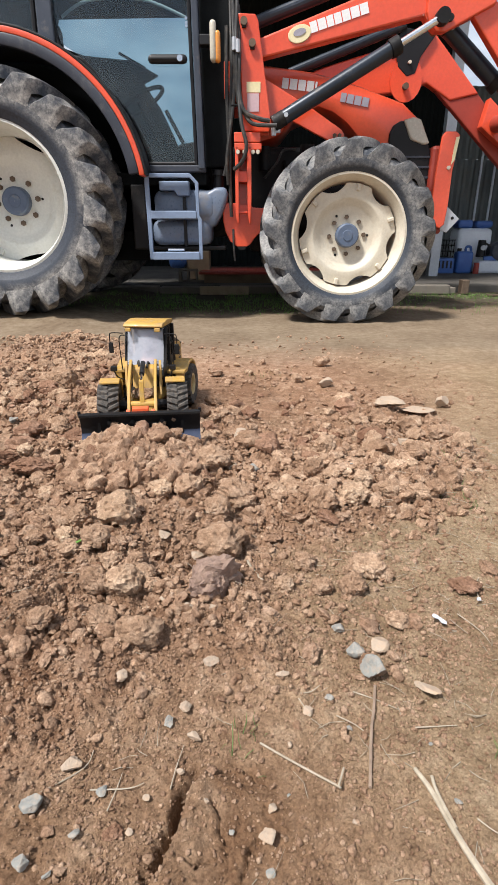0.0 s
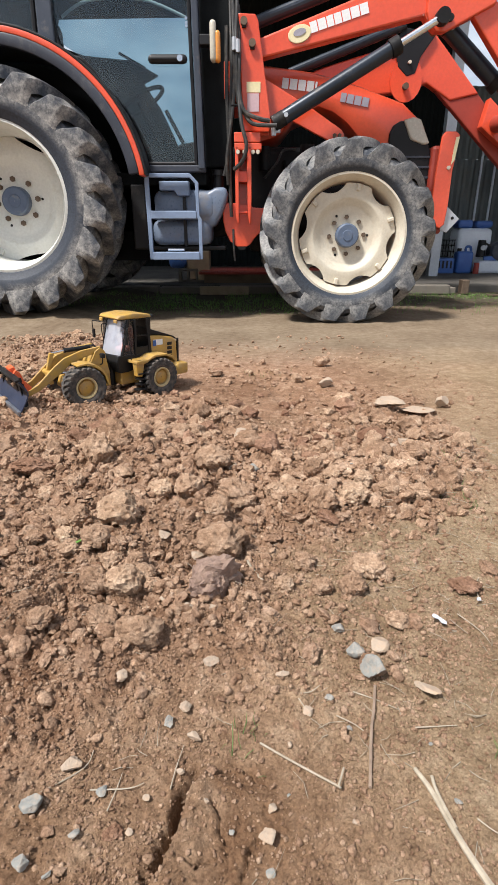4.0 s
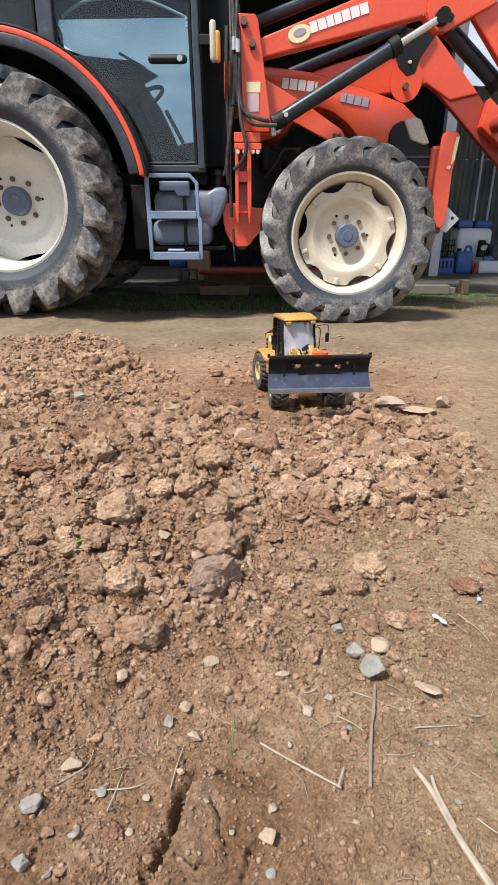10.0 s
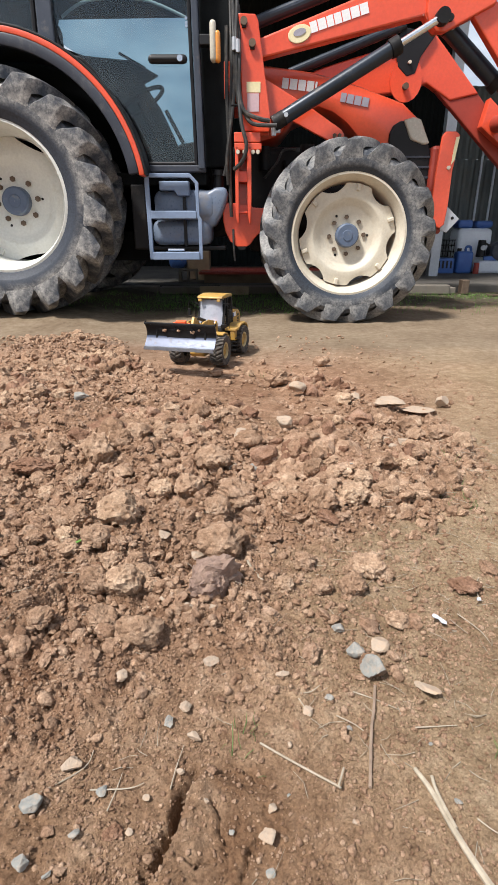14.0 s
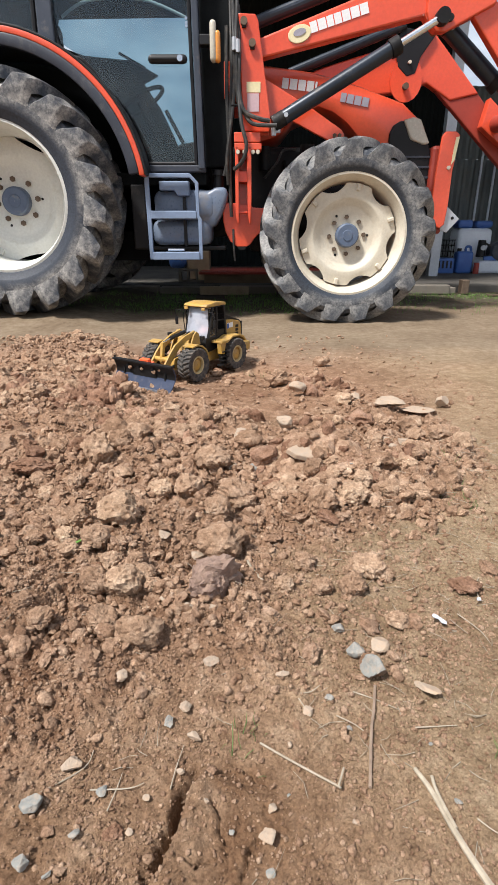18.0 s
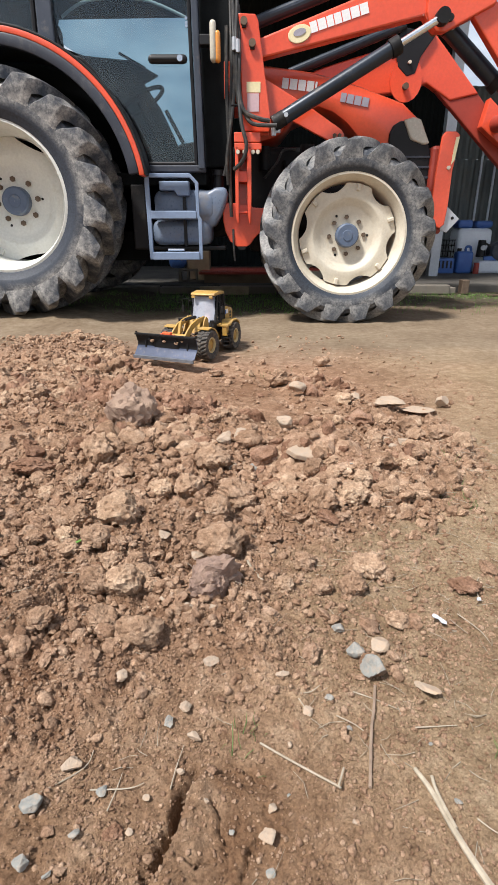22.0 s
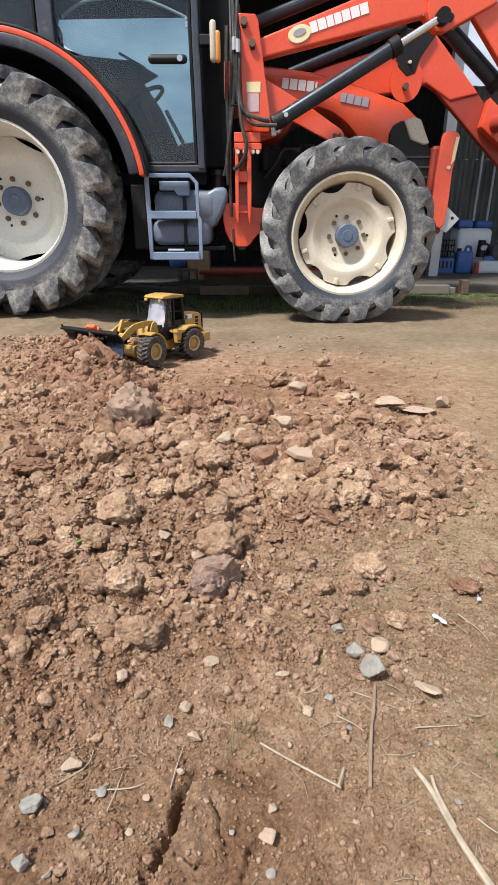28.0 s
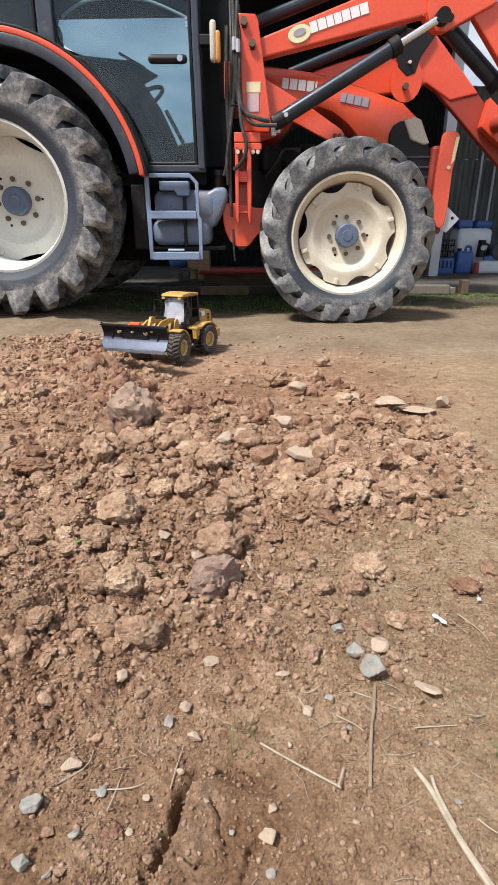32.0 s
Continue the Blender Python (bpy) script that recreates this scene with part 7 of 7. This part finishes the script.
def heap(rows, n, t0, t1, count, lo, hi, long, top, slump):
    """A mound that lies buried, is turned up before the blade while it pushes, and slumps where it leaves it; loose clods tumble over it."""
    rng = np.random.default_rng(300 + n)
    def spot_at(t, u, v):
        x, y, th, al, zb = mean_pose(rows, t)
        a = radians(th + al)
        lift = math.asin(max(-0.9, min(0.9, (zb + 0.040 - PZ) / ARM)))
        far_out = PX + ARM * math.cos(lift) + 0.046 + u
        return x + math.cos(a) * far_out - math.sin(a) * v, y + math.sin(a) * far_out + math.cos(a) * v, th + al
    steps = max(2, int(round((t1 - t0) / 0.1)))
    pile = tagged(new("soil_mound", mound(400 + n, lo, hi, long, top, n > 3)), "mound of dark reddish fresh clods shoved up by the blade" if n > 3 else "mound of crumbly brown clods shoved up by the blade", "soil mound", "soil mounds")
    out = []
    if t0 > 0:
        x, y, a = spot_at(t0, 0.012, 0)
        z = at_ground(x, y) - top - 0.06
        out += [(0.0, pose(x, y, z, 0, 0, a)), (t0 - 0.4, pose(x, y, z, 0, 0, a))]
    for j in range(steps + 1):
        t = t0 + (t1 - t0) * j / steps
        x, y, a = spot_at(t, 0.012, 0)
        grow = min(1.0, 0.55 + 0.45 * j / 3) if t0 > 0 else 1.0
        out.append((t, pose(x, y, at_ground(x, y) - top * (1 - grow), 0, 0, a)))
    x, y, a = spot_at(t1, 0.02, 0)
    low = pose(x, y, at_ground(x, y) - slump, 0, 0, a)
    walk(pile, out + [(t1 + 0.3, low), (32.0, low)])
    for k in range(count):
        me, r = HEAP_MESH[(k * 7 + n) % len(HEAP_MESH)]
        v = rng.uniform(lo, hi)
        side = abs(2 * (v - lo) / (hi - lo) - 1)
        u = 0.006 + long * rng.uniform() ** 1.1
        h = top * max(0.0, 1 - (u / long) ** 1.3) * (1 - 0.8 * side ** 2.6)
        ob = tagged(new("heap_clod", me), "fresh reddish clod tumbling in the soil before the blade", "clod", "soil heaps")
        turn = [rng.uniform(-180, 180) for _ in range(3)]
        sway = [rng.uniform(-22, 22) for _ in range(3)]
        out = []
        if t0 > 0:
            x, y, a = spot_at(t0, u, v)
            low = at_ground(x, y) - 0.06
            out += [(0.0, pose(x, y, low, *turn)), (t0 - 0.3, pose(x, y, low, *turn))]
        for j in range(steps + 1):
            t = t0 + (t1 - t0) * j / steps
            x, y, a = spot_at(t, u, v)
            grow = min(1.0, 0.45 + 0.55 * j / 3) if t0 > 0 else 1.0
            out.append((t, pose(x, y, at_ground(x, y) + max(h * grow, 0.3 * r), *[b + s * j for b, s in zip(turn, sway)])))
        x, y, a = spot_at(t1, u + 0.01, v)
        rest = pose(x, y, at_ground(x, y) + max(h - slump, 0.35 * r), *[b + s * (steps + 1) for b, s in zip(turn, sway)])
        out += [(t1 + 0.3, rest), (32.0, rest)]
        walk(ob, out)


def push_clods(rows):
    """The blade shoves the loose clods before it; they roll, heap up and stay where it leaves them."""
    n = len(MOVERS)
    P = np.array([ob.location[:] for ob, _ in MOVERS])
    R = np.array([r for _, r in MOVERS])
    floor = np.array([at_ground(p[0], p[1]) for p in P]) + 0.35 * R
    old = P.copy()
    Q = [ob.matrix_world.to_quaternion() for ob, _ in MOVERS]
    track = [[(0.0, ob.matrix_world.copy())] for ob, _ in MOVERS]
    still = [True] * n
    before = None
    buried = P[:, 2] < floor - 0.02
    floor = np.where(buried, floor, P[:, 2])
    for k in range(1, 641):
        t = k / 20
        x, y, th, al, zb = mean_pose(rows, t)
        f = np.array([math.cos(radians(th + al)), math.sin(radians(th + al))])
        lift = math.asin(max(-0.9, min(0.9, (zb + 0.040 - PZ) / ARM)))
        mid = np.array([x, y]) + f * (PX + ARM * math.cos(lift) + 0.046)
        ahead = 0.0 if before is None else float((mid - before) @ f)
        before = mid
        if k % 2 == 1:
            old = P.copy() if k == 1 else old
        if zb < 0.10 and ahead > 0:
            d = P[:, :2] - mid
            u, v = d @ f, d @ np.array([-f[1], f[0]])
            hit = (u < R) & (u > -ahead - 0.03) & (np.abs(v) < BL + 0.3 * R) & (P[:, 2] < zb + BH + 0.05)
            P[hit, :2] += (R - u)[hit, None] * f
            P[hit & buried, 2] = floor[hit & buried] + 0.01
            buried &= ~hit
            drag = (u >= R) & (u < R + 0.09) & (np.abs(v) < BL) & ~buried
            P[drag, :2] += (0.7 * ahead * (1 - (u - R) / 0.09))[drag, None] * f
        P[~buried, 2] -= 0.012
        up = np.nonzero(~buried)[0]
        for _ in range(2):
            W = P[up]
            RW = R[up]
            D = W[:, None] - W[None]
            one = np.eye(len(up))
            L = np.linalg.norm(D, axis=2) + one
            over = np.clip(0.80 * (RW[:, None] + RW[None]) - L, 0, None) * (1 - one)
            over = np.where(over > 0.0015, over, 0)
            W = W + 0.4 * np.einsum("ij,ijk->ik", over / L, D)
            W[:, 2] = np.maximum(W[:, 2], floor[up])
            P[up] = W
        if k % 2 == 0:
            tt = k / 20
            for i in range(n):
                move = Vector(P[i] - old[i])
                if move.length > 0.0012:
                    floor[i] = at_ground(P[i, 0], P[i, 1]) + 0.40 * R[i] + 0.010 * float(cloddy(P[i:i + 1, 0], P[i:i + 1, 1])[0])
                    flat = Vector((move.x, move.y, 0))
                    if flat.length > 1e-5:
                        Q[i] = (Matrix.Rotation(min(1.2, 0.8 * flat.length / R[i]), 3, Vector((0, 0, 1)).cross(flat)).to_quaternion() @ Q[i]).normalized()
                    if still[i]:
                        track[i].append((tt - 0.1, track[i][-1][1]))
                    track[i].append((tt, Matrix.Translation(P[i]) @ Q[i].to_matrix().to_4x4()))
                    still[i] = False
                elif not still[i]:
                    track[i].append((tt, track[i][-1][1]))
                    still[i] = True
                else:
                    P[i] = old[i]
            old = P.copy()
    for i, (ob, _) in enumerate(MOVERS):
        seen, out = set(), []
        for t, m in track[i] + [(32.0, track[i][-1][1])]:
            if frame(t) not in seen:
                seen.add(frame(t))
                out.append((t, m))
        if len(out) > 2:
            walk(ob, out)

    def dug(ob, *stops):
        """Buried until the blade turns it up; stops: seconds, x, y, height over the ground, turn."""
        walk(ob, [(t, pose(x, y, at_ground(x, y) + up + (0.020 if up > 0 else 0), tilt, 0.6 * tilt, 0)) for t, x, y, up, tilt in stops])
    dug(boulder, (0, -0.30, 1.50, -0.10, -50), (19.6, -0.30, 1.50, -0.10, -50), (20.0, -0.32, 1.43, 0.03, -20), (20.4, -0.318, 1.338, 0.040, 5), (32, -0.318, 1.338, 0.040, 5))
    dug(turned_slab, (0, 0.22, 1.30, -0.08, 40), (10.3, 0.22, 1.30, -0.08, 40), (11.0, 0.205, 1.17, 0.02, 12), (14.4, 0.204, 1.153, 0.02, 8), (17.0, 0.134, 1.103, 0.026, 14), (32, 0.134, 1.103, 0.026, 14))
    dug(dug_e, (0, -0.50, 1.66, -0.08, 30), (4.4, -0.50, 1.66, -0.08, 30), (5.2, -0.542, 1.605, 0.010, 0), (16.4, -0.542, 1.605, 0.010, 0), (17.0, -0.60, 1.53, -0.06, -30), (32, -0.60, 1.53, -0.06, -30))
    dug(dug_a, (0, 0.12, 1.50, -0.06, 30), (10.2, 0.12, 1.50, -0.06, 30), (11.2, 0.10, 1.37, 0.012, 5), (11.6, 0.092, 1.346, 0.012, 0), (32, 0.092, 1.346, 0.012, 0))
    dug(dug_b, (0, 0.20, 1.62, -0.07, 30), (9.2, 0.20, 1.62, -0.07, 30), (10.6, 0.19, 1.70, 0.0, 10), (11.8, 0.167, 1.764, 0.012, 0), (32, 0.167, 1.764, 0.012, 0))
    dug(dug_c, (0, 0.12, 1.80, -0.09, 30), (9.2, 0.12, 1.80, -0.09, 30), (10.6, 0.11, 1.88, 0.0, 10), (11.8, 0.105, 1.917, 0.012, 0), (32, 0.105, 1.917, 0.012, 0))
    dug(dug_d, (0, -0.10, 1.33, -0.06, 40), (17.0, -0.10, 1.33, -0.06, 40), (18.6, -0.07, 1.22, 0.0, 20), (19.4, -0.058, 1.188, 0.014, 0), (32, -0.058, 1.188, 0.014, 0))


# seconds; degrees by which the blade leans forward
BLADE_TILT = [(0.0, 0), (2.8, 0), (5.5, 24), (6.3, 24), (7.0, 10), (7.5, 0), (11.6, 0), (12.0, 28), (12.6, 0), (20.4, 0), (20.8, 30), (21.2, 25), (21.6, 0), (22.3, 0), (22.6, 26), (23.3, 26), (23.7, 0), (27.0, 20), (28.8, 24), (29.4, 0), (32.0, 0)]
LOADER_ROWS = [
    (0.00, -0.305, 1.490, -96.0, 14.0, 0.000),
    (0.50, -0.177, 1.887, -102.6, -6.8, 0.000),
    (1.00, -0.302, 1.721, -125.5, 2.5, 0.036),
    (1.50, -0.537, 1.295, -114.5, -3.1, 0.005),
    (2.00, -0.342, 1.704, -115.0, 1.5, 0.011),
    (2.50, -0.112, 2.298, -118.8, -2.6, 0.002),
    (3.00, -0.345, 1.754, -134.0, 3.0, 0.102),
    (3.50, -0.518, 1.643, -134.0, -8.0, 0.010),
    (5.50, -0.185, 2.037, -138.8, -7.4, 0.079),
    (6.00, -0.408, 1.900, -150.0, 1.0, 0.082),
    (6.50, -0.293, 2.049, -145.6, -8.5, 0.003),
    (7.00, -0.186, 2.169, -134.0, -24.0, 0.017),
    (7.50, -0.043, 2.555, -116.6, -4.9, 0.000),
    (8.00, 0.021, 2.761, -115.3, -1.3, 0.000),
    (8.50, 0.044, 2.725, -111.5, -2.4, 0.060),
    (9.00, 0.028, 2.291, -82.0, 21.0, 0.047),
    (9.50, 0.190, 1.775, -76.0, -10.0, 0.025),
    (10.00, 0.176, 1.765, -75.0, -11.0, 0.112),
    (10.50, 0.216, 1.500, -74.0, -19.0, 0.045),
    (11.00, 0.212, 1.475, -75.0, -19.0, 0.008),
    (11.50, 0.189, 1.714, -93.7, 0.0, 0.000),
    (12.00, 0.083, 2.260, -71.0, -6.0, -0.028),
    (12.50, -0.067, 2.733, -78.3, 2.6, 0.000),
    (13.00, -0.125, 2.970, -77.3, 1.0, 0.000),
    (13.50, -0.134, 2.854, -80.9, 2.5, 0.095),
    (14.00, -0.172, 2.324, -109.2, 3.2, 0.108),
    (14.50, -0.184, 1.797, -77.0, 8.2, 0.067),
    (16.50, -0.214, 2.084, -87.1, -2.2, 0.000),
    (17.00, -0.323, 1.511, -129.3, -4.7, 0.074),
    (17.50, -0.312, 1.708, -136.8, 7.7, 0.034),
    (18.00, -0.214, 2.079, -124.6, 1.1, 0.000),
    (18.50, -0.153, 2.196, -109.2, -3.8, 0.033),
    (19.00, -0.176, 1.967, -82.8, -6.8, 0.000),
    (19.50, -0.189, 1.598, -93.6, -1.2, 0.059),
    (20.00, -0.178, 1.760, -88.0, -11.0, 0.030),
    (20.50, -0.194, 2.132, -96.1, 2.1, 0.000),
    (21.00, -0.176, 2.205, -95.2, -2.9, 0.000),
    (21.50, -0.204, 2.635, -90.1, -1.0, 0.000),
    (22.00, -0.213, 2.419, -109.5, -4.7, 0.034),
    (22.50, -0.365, 1.933, -116.9, 8.7, 0.079),
    (23.00, -0.351, 2.042, -116.6, 5.6, 0.024),
    (23.50, -0.276, 2.264, -110.8, 0.6, 0.002),
    (24.00, -0.171, 2.572, -106.6, -2.9, 0.008),
    (24.50, -0.152, 2.359, -78.4, -4.2, 0.023),
    (25.00, -0.039, 1.807, -68.0, -18.0, 0.000),
    (25.50, -0.096, 1.965, -86.5, 0.5, 0.000),
    (27.50, -0.361, 2.298, -126.2, 11.9, 0.085),
    (28.00, -0.409, 2.258, -128.8, 8.4, 0.076),
    (28.50, -0.313, 2.436, -130.8, 1.5, 0.000),
    (29.00, -0.283, 2.525, -121.8, 0.3, 0.000),
    (29.50, -0.140, 2.847, -122.2, 2.2, 0.000),
    (30.00, -0.199, 2.602, -107.9, -2.9, 0.031),
    (30.50, -0.377, 2.213, -118.3, 8.9, 0.073),
    (31.00, -0.211, 2.543, -117.6, 0.5, 0.042),
    (31.50, -0.145, 2.731, -118.9, 2.7, 0.029),
    (32.00, -0.341, 2.340, -119.0, 10.2, 0.085),
]

motions()
